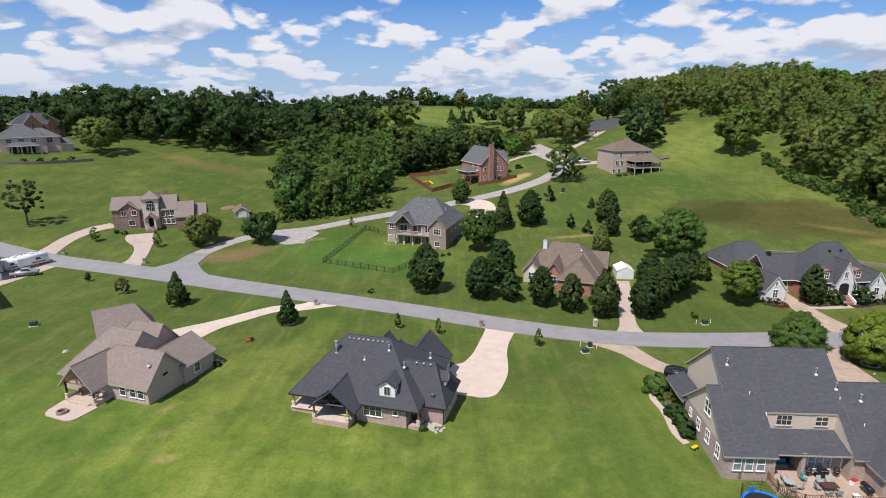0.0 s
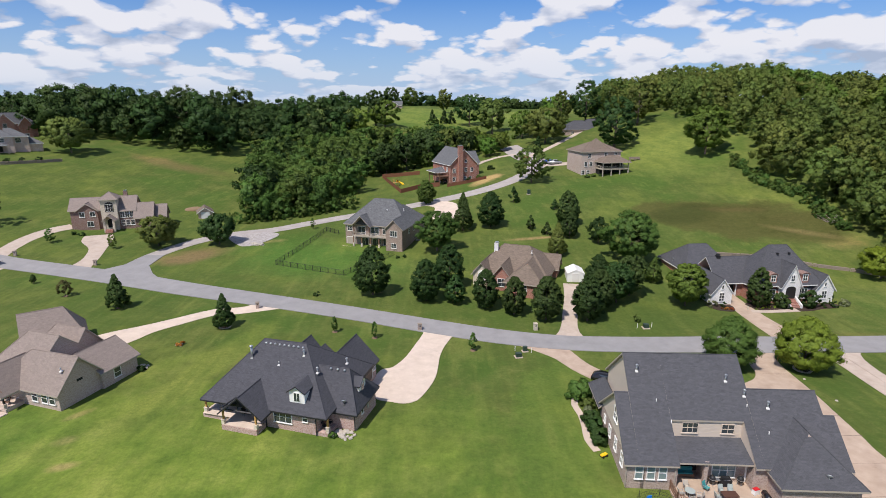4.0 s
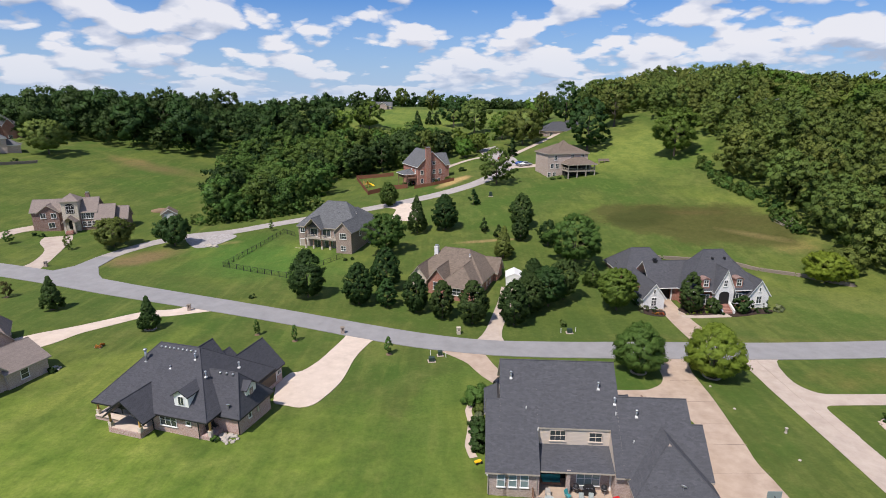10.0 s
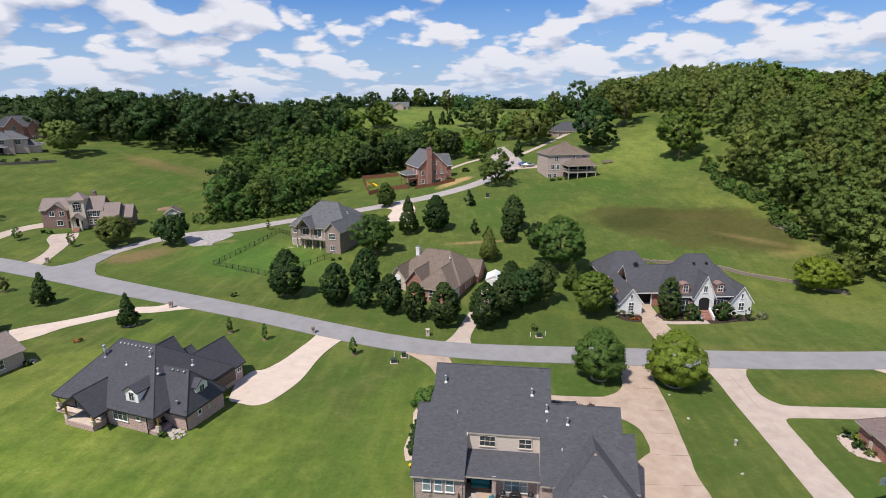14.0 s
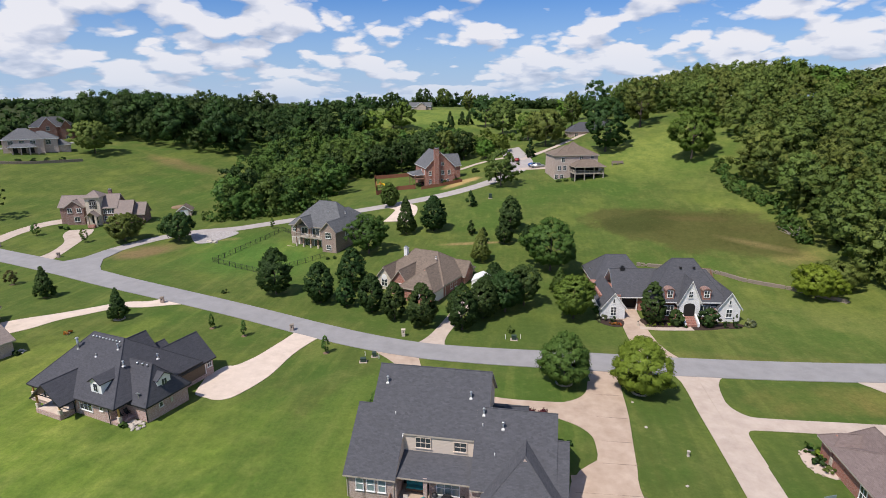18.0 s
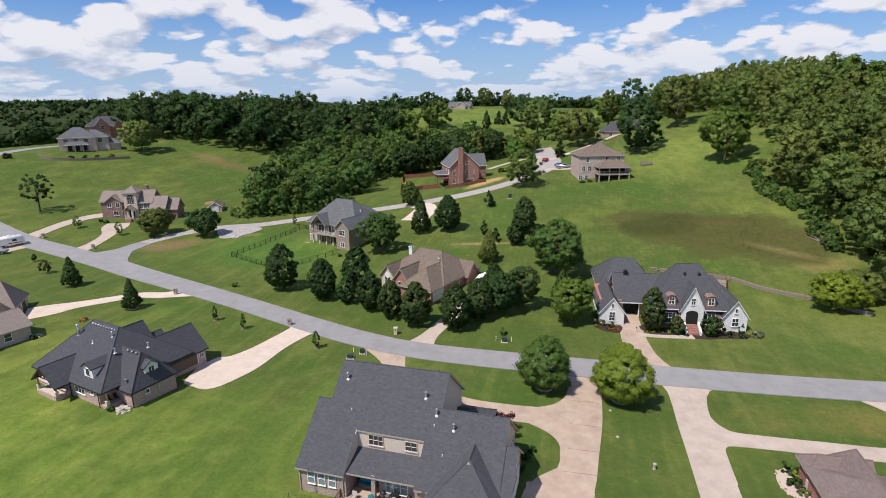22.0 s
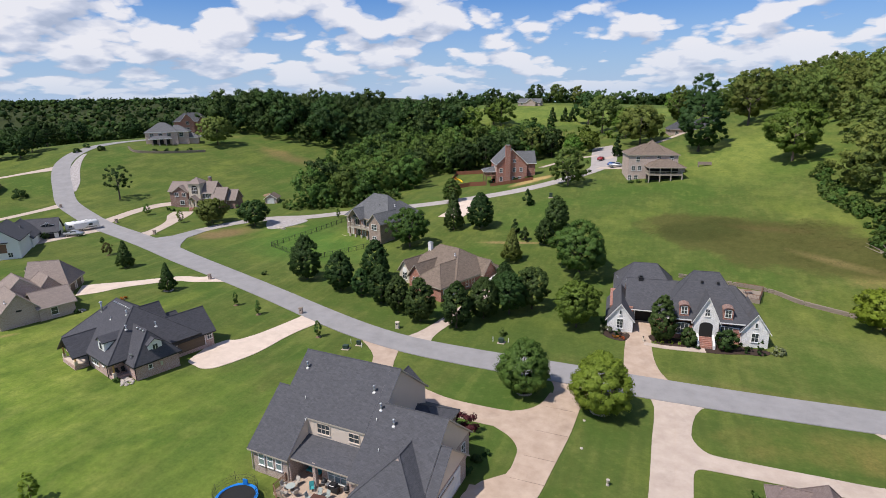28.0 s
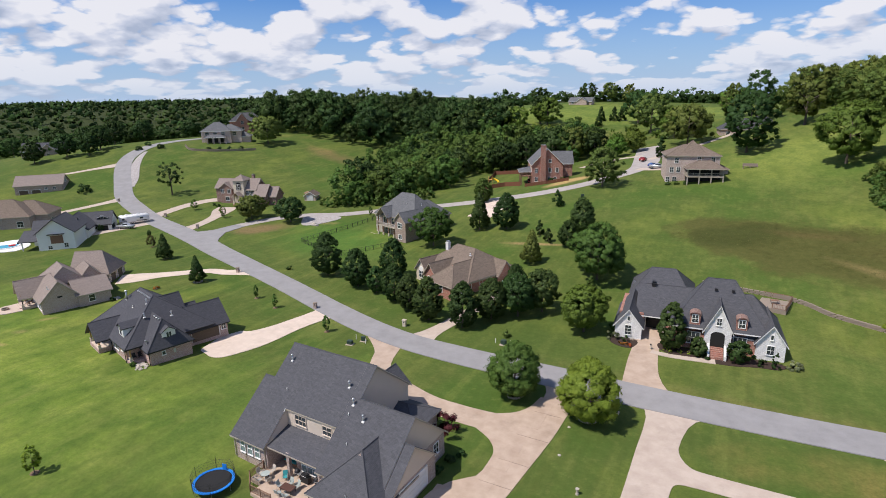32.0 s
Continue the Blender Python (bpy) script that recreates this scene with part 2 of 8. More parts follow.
def asphalt(add):
    co = obj_co(add)
    n = noise_of(add, co, 0.35, 6.0, 0.65)
    f = noise_of(add, co, 9.0, 4.0, 0.7)
    col = ramp(add, n, [(0.3, (0.215, 0.207, 0.203)), (0.7, (0.295, 0.285, 0.278))])
    return mixc(add, 0.25, col, mixc(add, f, (0.14, 0.14, 0.145), (0.38, 0.37, 0.37))), f, 0.02


def concrete(add, a=(0.40, 0.322, 0.262), b=(0.495, 0.412, 0.342)):
    co = obj_co(add)
    n = noise_of(add, co, 0.5, 6.0, 0.65)
    f = noise_of(add, co, 7.0, 4.0, 0.7)
    col = ramp(add, n, [(0.3, a), (0.7, b)])
    stain = ramp(add, noise_of(add, co, 0.22, 5.0, 0.7), [(0.55, 0), (0.72, 0.35)])
    return mixc(add, stain, col, tuple(0.62 * v for v in a)), f, 0.01


def gravel(add):
    co = obj_co(add)
    vor = add("ShaderNodeTexVoronoi", {"Vector": co, "Scale": 2.2})
    return mixc(add, vor.outputs["Color"], (0.27, 0.245, 0.23), (0.42, 0.39, 0.37)), vor.outputs["Distance"], 0.08


def brick_of(c1, c2, mortar, scale=1.0):
    def build(add):
        co = uv_co(add)
        br = add("ShaderNodeTexBrick", {"Vector": co, "Color1": (*c1, 1), "Color2": (*c2, 1), "Mortar": (*mortar, 1), "Scale": 1.0 / scale,
                                        "Mortar Size": 0.012, "Brick Width": 0.24, "Row Height": 0.085, "Bias": -0.1})
        n = noise_of(add, co, 1.1, 5.0, 0.65)
        blot = noise_of(add, co, 5.0, 3.0, 0.6)
        col = mixc(add, ramp(add, blot, [(0.5, 0), (0.68, 0.55)]), br.outputs["Color"], tuple(0.5 * v for v in c1))
        col = mixc(add, math_node(add, "MULTIPLY", n, 0.45), col, tuple(0.72 * v for v in c2))
        return col, br.outputs["Fac"], -0.01
    return build


def shingle_of(c1, c2, blend=0.35):
    """Laminated shingles: faint courses, tabs of uneven tone and broad weathering."""
    def build(add):
        co = uv_co(add)
        br = add("ShaderNodeTexBrick", {"Vector": co, "Color1": (*c1, 1), "Color2": (*c2, 1), "Mortar": (*(0.78 * v for v in c1), 1), "Scale": 1.0,
                                        "Mortar Size": 0.010, "Brick Width": 0.33, "Row Height": 0.145, "Bias": 0.0})
        n = noise_of(add, co, 0.45, 6.0, 0.65)
        tabs = add("ShaderNodeTexVoronoi", {"Vector": add("ShaderNodeVectorMath", {0: co, 1: (2.2, 4.5, 1.0)}, op="MULTIPLY").outputs[0], "Scale": 1.0}).outputs["Color"]
        sep = add("ShaderNodeSeparateXYZ", {0: tabs})
        col = mixc(add, math_node(add, "MULTIPLY", sep.outputs[0], blend), br.outputs["Color"], tuple(1.75 * v for v in c2))
        col = mixc(add, math_node(add, "MULTIPLY", sep.outputs[1], blend), col, tuple(0.55 * v for v in c1))
        col = mixc(add, math_node(add, "MULTIPLY", n, 0.5), col, tuple(0.8 * v for v in c1))
        return col, br.outputs["Fac"], -0.008
    return build


def siding_of(c):
    def build(add):
        co = uv_co(add)
        sep = add("ShaderNodeSeparateXYZ", {0: co})
        fr = math_node(add, "FRACT", math_node(add, "MULTIPLY", sep.outputs[1], 5.5))
        n = noise_of(add, co, 0.8, 4.0)
        return mixc(add, math_node(add, "MULTIPLY", n, 0.3), c, tuple(0.8 * v for v in c)), fr, 0.02
    return build


def plain(c, vary=0.25, scale=1.5):
    def build(add):
        co = obj_co(add)
        n = noise_of(add, co, scale, 5.0, 0.6)
        return mixc(add, math_node(add, "MULTIPLY", n, vary * 2), c, tuple(0.65 * v for v in c)), n, 0.01
    return build


def leaf_of(c1, c2, c3):
    """Foliage: thin leaves that let some light through, each a little different."""
    def make(name):
        if name in MATS:
            return MATS[name]
        m = bpy.data.materials.new(name)
        m.use_nodes = True
        add = graph(m.node_tree)
        isl = add("ShaderNodeNewGeometry").outputs["Random Per Island"]
        own = add("ShaderNodeAttribute")
        own.attribute_name = "growth"
        own = own.outputs["Fac"]
        place = add("ShaderNodeNewGeometry").outputs["Position"]
        col = ramp(add, isl, [(0.0, tuple(0.4 * a + 0.6 * b for a, b in zip(c1, c2))), (0.6, c2), (1.0, tuple(0.4 * a + 0.6 * b for a, b in zip(c3, c2)))])
        # every tree has its own tone, and its twigs differ a little
        twig = noise_of(add, place, 0.75, 3.0)
        val = math_node(add, "MULTIPLY", math_node(add, "MULTIPLY_ADD", own, 0.42, 0.80), math_node(add, "MULTIPLY_ADD", twig, 0.5, 0.75))
        hue = math_node(add, "MULTIPLY_ADD", math_node(add, "FRACT", math_node(add, "MULTIPLY", own, 7.31)), -0.040, 0.520)
        hsv = add("ShaderNodeHueSaturation", {"Color": col, "Value": val, "Hue": hue})
        d = add("ShaderNodeBsdfDiffuse", {"Color": hsv.outputs[0]})
        t = add("ShaderNodeBsdfTranslucent", {"Color": hsv.outputs[0]})
        g = add("ShaderNodeBsdfGlossy", {"Color": (0.6, 0.65, 0.6, 1), "Roughness": 0.5})
        s1 = add("ShaderNodeMixShader", {0: 0.2, 1: d.outputs[0], 2: t.outputs[0]})
        s2 = add("ShaderNodeMixShader", {0: 0.012, 1: s1.outputs[0], 2: g.outputs[0]})
        out = add("ShaderNodeOutputMaterial")
        m.node_tree.links.new(s2.outputs[0], out.inputs[0])
        MATS[name] = m
        return m
    return make


M_GRASS = surface("lawn_grass", grass, 0.95, spec=0.1)
M_ROAD = surface("grey_asphalt", asphalt, 0.9)
M_DRIVE = surface("pale_concrete", concrete, 0.85)
M_DRIVE2 = surface("tan_concrete", lambda a: concrete(a, (0.36, 0.268, 0.20), (0.475, 0.37, 0.285)), 0.85)
M_DRIVE_NEW = surface("new_concrete", lambda a: concrete(a, (0.51, 0.415, 0.335), (0.62, 0.515, 0.425)), 0.85)
M_SIDE = surface("worn_pale_asphalt", lambda a: concrete(a, (0.30, 0.27, 0.25), (0.39, 0.355, 0.33)), 0.9)
M_GRAVEL = surface("grey_gravel", gravel, 0.95)
M_BRICK_B = surface("tumbled_red_brick", brick_of((0.36, 0.20, 0.165), (0.54, 0.375, 0.325), (0.56, 0.50, 0.45)), 0.9)
M_BRICK_A = surface("grey_brown_brick", brick_of((0.30, 0.215, 0.18), (0.50, 0.385, 0.33), (0.50, 0.44, 0.39)), 0.9)
M_BRICK_PALE = surface("pale_rosy_brick", brick_of((0.40, 0.30, 0.25), (0.56, 0.44, 0.38), (0.54, 0.48, 0.43)), 0.9)
M_BRICK_RED = surface("red_brick", brick_of((0.30, 0.105, 0.072), (0.42, 0.18, 0.13), (0.42, 0.32, 0.265)), 0.9)
M_BRICK_BROWN = surface("brown_red_brick", brick_of((0.19, 0.098, 0.078), (0.30, 0.175, 0.142), (0.33, 0.27, 0.235)), 0.9)
M_BRICK_DUSK = surface("grey_brown_weathered_brick", brick_of((0.23, 0.160, 0.128), (0.37, 0.275, 0.225), (0.38, 0.33, 0.285)), 0.9)
M_BRICK_PINK = surface("pinkish_brick", brick_of((0.48, 0.33, 0.265), (0.60, 0.455, 0.38), (0.60, 0.53, 0.47)), 0.9)
M_STONE_W = surface("white_stone", brick_of((0.78, 0.77, 0.74), (0.86, 0.85, 0.83), (0.58, 0.57, 0.55), 2.4), 0.9)
M_STONE_C = surface("cream_stone", brick_of((0.56, 0.47, 0.35), (0.72, 0.64, 0.52), (0.5, 0.45, 0.38), 2.0), 0.9)
M_ROOF_DARK = surface("charcoal_shingles", shingle_of((0.074, 0.075, 0.083), (0.093, 0.094, 0.103), 0.25), 0.92, spec=0.2)
M_ROOF_BLACK = surface("black_shingles", shingle_of((0.064, 0.065, 0.074), (0.082, 0.082, 0.092), 0.2), 0.92, spec=0.2)
M_ROOF_TAUPE = surface("taupe_shingles", shingle_of((0.235, 0.192, 0.168), (0.270, 0.222, 0.195), 0.2), 0.92, spec=0.2)
M_ROOF_BROWN = surface("brown_shingles", shingle_of((0.158, 0.123, 0.096), (0.198, 0.156, 0.123)), 0.92, spec=0.2)
M_ROOF_PLUM = surface("plum_brown_shingles", shingle_of((0.178, 0.136, 0.124), (0.215, 0.168, 0.154), 0.2), 0.92, spec=0.2)
M_ROOF_GREY = surface("grey_shingles", shingle_of((0.10, 0.103, 0.108), (0.155, 0.158, 0.162)), 0.92, spec=0.2)
M_SIDING = surface("beige_siding", siding_of((0.62, 0.525, 0.44)), 0.7)
M_SIDING_W = surface("white_siding", siding_of((0.76, 0.77, 0.74)), 0.7)
M_TRIM = surface("white_trim", plain((0.78, 0.77, 0.74), 0.08), 0.5)
M_TRIM_T = surface("taupe_trim", plain((0.40, 0.35, 0.29), 0.1), 0.6)
# near-black that paints in the shade of openings and covered porches
M_DARK = surface("painted_opening_shade", plain((0.02, 0.019, 0.018), 0.2), 0.7)
M_GLASS = surface("window_glass", plain((0.045, 0.055, 0.06), 0.3), 0.06, spec=0.9)
M_BLIND = surface("blinds_behind_glass", plain((0.20, 0.265, 0.26), 0.15), 0.12, spec=0.7)
M_DOOR = surface("brown_garage_door", plain((0.12, 0.085, 0.06), 0.2), 0.5)
M_DOOR_W = surface("white_garage_door", plain((0.72, 0.71, 0.68), 0.1), 0.5)
M_METAL = surface("galvanised_metal", plain((0.55, 0.56, 0.57), 0.2), 0.35, 0.8)
M_BLACK = surface("black_metal", plain((0.025, 0.025, 0.027), 0.2), 0.5)
M_WOOD = surface("golden_timber", plain((0.52, 0.31, 0.10), 0.3, 4), 0.6)
M_DECK = surface("brown_deck_wood", plain((0.23, 0.13, 0.085), 0.3, 3), 0.75)
M_FENCE = surface("red_cedar_fence", plain((0.19, 0.075, 0.042), 0.3, 2), 0.8)
M_SOIL = surface("dark_mulch", plain((0.05, 0.032, 0.024), 0.4, 4), 0.95)
M_ROCK = surface("pale_rock", plain((0.47, 0.42, 0.355), 0.35, 3), 0.9)
M_STONE_P = surface("pinkish_paving_stone", plain((0.56, 0.45, 0.37), 0.3, 1.5), 0.9)
M_BARK = surface("tree_bark", plain((0.12, 0.095, 0.075), 0.4, 3), 0.95)
LEAF_OAK = leaf_of((0.062, 0.096, 0.022), (0.112, 0.152, 0.034), (0.178, 0.215, 0.052))("oak_leaves")
LEAF_DARK = leaf_of((0.025, 0.050, 0.0145), (0.042, 0.077, 0.021), (0.067, 0.112, 0.031))("dark_leaves")
LEAF_FRESH = leaf_of((0.048, 0.092, 0.019), (0.078, 0.136, 0.028), (0.120, 0.182, 0.043))("fresh_leaves")
LEAF_LIGHT = leaf_of((0.060, 0.103, 0.017), (0.098, 0.154, 0.025), (0.150, 0.215, 0.041))("light_green_leaves")
LEAF_BRIGHT = leaf_of((0.075, 0.140, 0.020), (0.124, 0.210, 0.032), (0.185, 0.272, 0.052))("bright_green_leaves")
LEAF_MAPLE = leaf_of((0.100, 0.165, 0.020), (0.155, 0.232, 0.030), (0.215, 0.295, 0.048))("maple_leaves")
LEAF_YELL = leaf_of((0.150, 0.215, 0.022), (0.225, 0.295, 0.032), (0.300, 0.365, 0.052))("yellow_green_leaves")
LEAF_RED = leaf_of((0.045, 0.012, 0.014), (0.075, 0.02, 0.022), (0.11, 0.035, 0.03))("purple_leaves")
LEAF_PALE = leaf_of((0.12, 0.15, 0.07), (0.19, 0.22, 0.11), (0.26, 0.28, 0.16))("silvery_leaves")
LEAF_TALL = leaf_of((0.072, 0.078, 0.024), (0.090, 0.092, 0.030), (0.118, 0.108, 0.040))("dry_tall_grass")


# ---- mesh helpers ----
def mesh_of(name, verts, faces, mat):
    me = bpy.data.meshes.new(name)
    me.from_pydata([tuple(map(float, v)) for v in verts], [], faces)
    me.materials.append(mat)
    metre_uv(me)
    return me


def metre_uv(me):
    """Texture coordinates in metres: along the level and up the face."""
    uv = me.uv_layers.new(name="UVMap")
    for p in me.polygons:
        n = p.normal
        h = Vector((-n.y, n.x, 0))
        h = h.normalized() if h.length > 0.05 else Vector((1, 0, 0))
        w = n.cross(h)
        for li in p.loop_indices:
            co = me.vertices[me.loops[li].vertex_index].co
            uv.data[li].uv = (co.dot(h), co.dot(w))


def part(name, me, parent, label="", at=None):
    ob = new(name, me)
    ob.parent = parent
    if at is not None:
        ob.matrix_basis = at
    if label:
        ob["label"] = label
    return ob


def thing(name, at, label, category, group="", kind=""):
    ob = new(name)
    ob.empty_display_size = 0.3
    ob.matrix_basis = at
    return tagged(ob, label, category, group, kind)


def box(x0, x1, y0, y1, z0, z1, bev=0.0):
    bm = bmesh.new()
    vs = [bm.verts.new(v) for v in ((x0, y0, z0), (x1, y0, z0), (x1, y1, z0), (x0, y1, z0), (x0, y0, z1), (x1, y0, z1), (x1, y1, z1), (x0, y1, z1))]
    for f in ((3, 2, 1, 0), (4, 5, 6, 7), (0, 1, 5, 4), (1, 2, 6, 5), (2, 3, 7, 6), (3, 0, 4, 7)):
        bm.faces.new([vs[i] for i in f])
    if bev:
        bmesh.ops.bevel(bm, geom=bm.edges[:], offset=bev, segments=2, affect="EDGES")
    return bm


def join(bms):
    out = bmesh.new()
    for b in bms:
        tmp = bpy.data.meshes.new("tmp")
        b.to_mesh(tmp)
        b.free()
        out.from_mesh(tmp)
        bpy.data.meshes.remove(tmp)
    return out


def bm_mesh(name, bm, mat, smooth=False):
    me = bpy.data.meshes.new(name)
    bm.to_mesh(me)
    bm.free()
    me.materials.append(mat)
    metre_uv(me)
    if smooth:
        for p in me.polygons:
            p.use_smooth = True
    return me


def tube(x, y, z0, z1, r0, r1, n=10):
    bm = bmesh.new()
    bmesh.ops.create_cone(bm, cap_ends=True, segments=n, radius1=r0, radius2=r1, depth=z1 - z0, matrix=Matrix.Translation((x, y, (z0 + z1) / 2)))
    return bm


def bar(a, b, r, n=6):
    a, b = Vector(a), Vector(b)
    bm = bmesh.new()
    q = (b - a).to_track_quat("Z", "Y").to_matrix().to_4x4()
    bmesh.ops.create_cone(bm, cap_ends=True, segments=n, radius1=r, radius2=r, depth=(b - a).length, matrix=Matrix.Translation((a + b) / 2) @ q)
    return bm


# ---- ground ----
def spread(a, b, step, lo, hi):
    mid = list(np.arange(a, b + 0.1, step))
    left, right, s = [], [], step
    x = a
    while x > lo:
        s *= 1.16
        x -= s
        left.append(x)
    x, s = b, step
    while x < hi:
        s *= 1.16
        x += s
        right.append(x)
    return np.array(left[::-1] + mid + right)


def build_ground():
    xs, ys = spread(-240, 300, 3.0, -4300, 4300), spread(-40, 480, 3.0, -1500, 4600)
    X, Y = np.meshgrid(xs, ys)
    Z = land(X, Y)
    nx, ny = len(xs), len(ys)
    co = np.stack([X, Y, Z], -1).reshape(-1, 3)
    i = np.arange((ny - 1) * (nx - 1))
    r, c = i // (nx - 1), i % (nx - 1)
    q = np.stack([r * nx + c, r * nx + c + 1, (r + 1) * nx + c + 1, (r + 1) * nx + c], -1)
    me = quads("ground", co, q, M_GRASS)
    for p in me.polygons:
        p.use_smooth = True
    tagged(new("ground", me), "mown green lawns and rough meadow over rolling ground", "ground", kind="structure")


def quads(name, co, q, mat):
    me = bpy.data.meshes.new(name)
    me.vertices.add(len(co))
    me.vertices.foreach_set("co", np.asarray(co, np.float32).ravel())
    k = q.shape[1]
    me.loops.add(q.size)
    me.loops.foreach_set("vertex_index", q.astype(np.int32).ravel())
    me.polygons.add(len(q))
    me.polygons.foreach_set("loop_start", np.arange(0, q.size, k, dtype=np.int32))
    me.update(calc_edges=True)
    me.validate()
    me.materials.append(mat)
    return me


def smooth_line(pts, step=1.5):
    """A smooth curve through points of any dimension."""
    P = np.array(pts, float)
    P = np.vstack([2 * P[0] - P[1], P, 2 * P[-1] - P[-2]])
    out = []
    for k in range(1, len(P) - 2):
        a, b, c, d = P[k - 1], P[k], P[k + 1], P[k + 2]
        n = max(2, int(np.linalg.norm((c - b)[:2]) / step))
        for t in np.arange(n) / n:
            out.append(0.5 * (2 * b + (c - a) * t + (2 * a - 5 * b + 4 * c - d) * t * t + (3 * b - a - 3 * c + d) * t ** 3))
    out.append(P[-2])
    return np.array(out)


def ribbon(name, pts, mat, label, category, lift=0.05, step=1.5, across=7):
    """A paved strip on the ground through rows of x, y, width."""
    L = smooth_line(pts, step)
    d = np.gradient(L[:, :2], axis=0)
    d /= np.linalg.norm(d, axis=1)[:, None]
    nrm = np.stack([-d[:, 1], d[:, 0]], -1)
    s = np.linspace(-0.5, 0.5, across)
    s = np.concatenate([[s[0]], s, [s[-1]]])
    XY = L[:, None, :2] + nrm[:, None] * (s[None, :, None] * L[:, 2][:, None, None])
    Z = land(XY[..., 0], XY[..., 1]) + lift
    Z[:, 0] -= lift + 0.2
    Z[:, -1] -= lift + 0.2
    co = np.concatenate([XY, Z[..., None]], -1).reshape(-1, 3)
    w, n = len(s), len(L)
    i = np.arange((n - 1) * (w - 1))
    r, c = i // (w - 1), i % (w - 1)
    q = np.stack([r * w + c, (r + 1) * w + c, (r + 1) * w + c + 1, r * w + c + 1], -1)[:, ::-1]
    me = quads(name, co, q, mat)
    me.polygons.foreach_set("use_smooth", np.zeros(len(me.polygons), bool))
    return tagged(new(name, me), label, category, kind="structure")


def slab(name, ring, mat, label, category, lift=0.06, kind="structure", smooth=True):
    """A paved or planted area with a smooth closed outline, laid on the ground."""
    P = np.array(ring, float)
    if smooth:
        Q = smooth_line(np.vstack([P[-1], P, P[0], P[1]]), 0.8)
        a = np.argmin(np.hypot(*(Q - P[0]).T))
        k = np.where(np.hypot(*(Q - P[0]).T) < 1e-6)[0]
        Q = Q[k[0]:k[1]] if len(k) > 1 else Q
    else:
        Q = P
    bm = bmesh.new()
    top = [bm.verts.new((x, y, gz(x, y) + lift)) for x, y in Q]
    low = [bm.verts.new((x, y, gz(x, y) - 0.15)) for x, y in Q]
    n = len(Q)
    es = [bm.edges.new((top[i], top[(i + 1) % n])) for i in range(n)]
    bmesh.ops.triangle_fill(bm, use_beauty=True, edges=es)
    for i in range(n):
        bm.faces.new((top[i], low[i], low[(i + 1) % n], top[(i + 1) % n]))
    bmesh.ops.recalc_face_normals(bm, faces=bm.faces[:])
    return tagged(new(name, bm_mesh(name, bm, mat)), label, category, kind=kind)


build_ground()

# ---- roads and drives ----
ribbon("road", [(210, 93, 6.4), (150, 92, 6.4), (103.5, 90.8, 6.4), (80.5, 90.5, 6.4), (66, 90.6, 6.4), (52.5, 90.9, 6.3), (42.7, 91.6, 6.3), (32.8, 92.8, 6.0), (22.2, 95.3, 5.8), (10.8, 98.9, 5.7),
                (-2, 103.3, 5.8), (-15.5, 107.9, 6.1), (-30.5, 113.0, 6.5), (-46.6, 118.5, 7.0), (-64, 124.9, 7.4), (-82, 130.4, 7.2), (-100, 135.3, 7), (-118, 141.6, 7),
                (-137, 149, 7), (-153.5, 159.2, 7), (-169, 169.8, 7), (-178.5, 178.5, 7), (-185, 190, 6.8), (-187, 203, 6), (-183, 220, 5), (-176, 238, 4.5), (-170, 255, 4)],
       M_ROAD, "grey asphalt street winding between the lawns", "road", lift=0.13)
ribbon("side_road", [(-64, 126, 9), (-65.5, 134, 6), (-65, 143, 4.8), (-60, 155, 4.8), (-52, 163, 5), (-41, 167.8, 5), (-30, 175.3, 5.2), (-17.8, 181.3, 5.4), (-3, 186, 5.5), (12.1, 190.4, 5.8),
                     (25.3, 195.6, 6.2), (37, 204.5, 6.2), (47, 219, 6.6), (50.5, 230, 8), (50.5, 243, 10), (48, 262, 10), (45, 284, 9)],
       M_SIDE, "pale worn side street climbing the slope", "road", lift=0.07)
ribbon("upper_lane", [(50, 250, 5), (60, 262, 3.5), (70, 273, 3.2), (80, 284, 3.2), (88, 296, 3.2)], M_DRIVE, "narrow pale concrete lane on the hill", "lane", lift=0.08)
ribbon("loop_drive", [(46, 262, 3.4), (38, 262, 3.2), (30, 256, 3.2), (24, 247, 3.2)], M_DRIVE, "narrow pale concrete drive", "driveway", lift=0.09)
slab("driveway", [(4.5, 101.5), (7.7, 97.6), (7.6, 95.2), (6.7, 92.1), (5.1, 86.8), (3.4, 83.4), (2.4, 82.8), (1.6, 82.4), (0.9, 80.4), (0.4, 79.0), (0.8, 77.0), (1.4, 74.4), (2.0, 72.9), (4.2, 72.3), (5.8, 71.9), (7.7, 72.7), (9.2, 76.0), (10.3, 79.8), (10.7, 83.2), (11.1, 88.0), (12.2, 92.3), (14.1, 96.0), (19, 97.2), (12, 100)], M_DRIVE_NEW, "pale concrete driveway widening beside the charcoal-roofed house", "driveway", lift=0.09)
ribbon("driveway", [(-24, 110, 9), (-26.5, 107.2, 4.6), (-29.5, 105.6, 3.6), (-34.2, 104.6, 3.4), (-39.5, 99.8, 3.8), (-43, 96.5, 4.5), (-46, 93, 7), (-49, 90, 7.5)], M_DRIVE_NEW, "pale concrete driveway leading to the taupe-roofed house", "driveway", lift=0.06)
ribbon("driveway", [(29.6, 93.5, 10), (31.0, 89.8, 5.6), (32.4, 87.0, 4.0), (34, 83, 3.6), (37, 79, 3.6), (42, 76.4, 3.4)], M_DRIVE2, "tan concrete curved driveway", "driveway", lift=0.06)
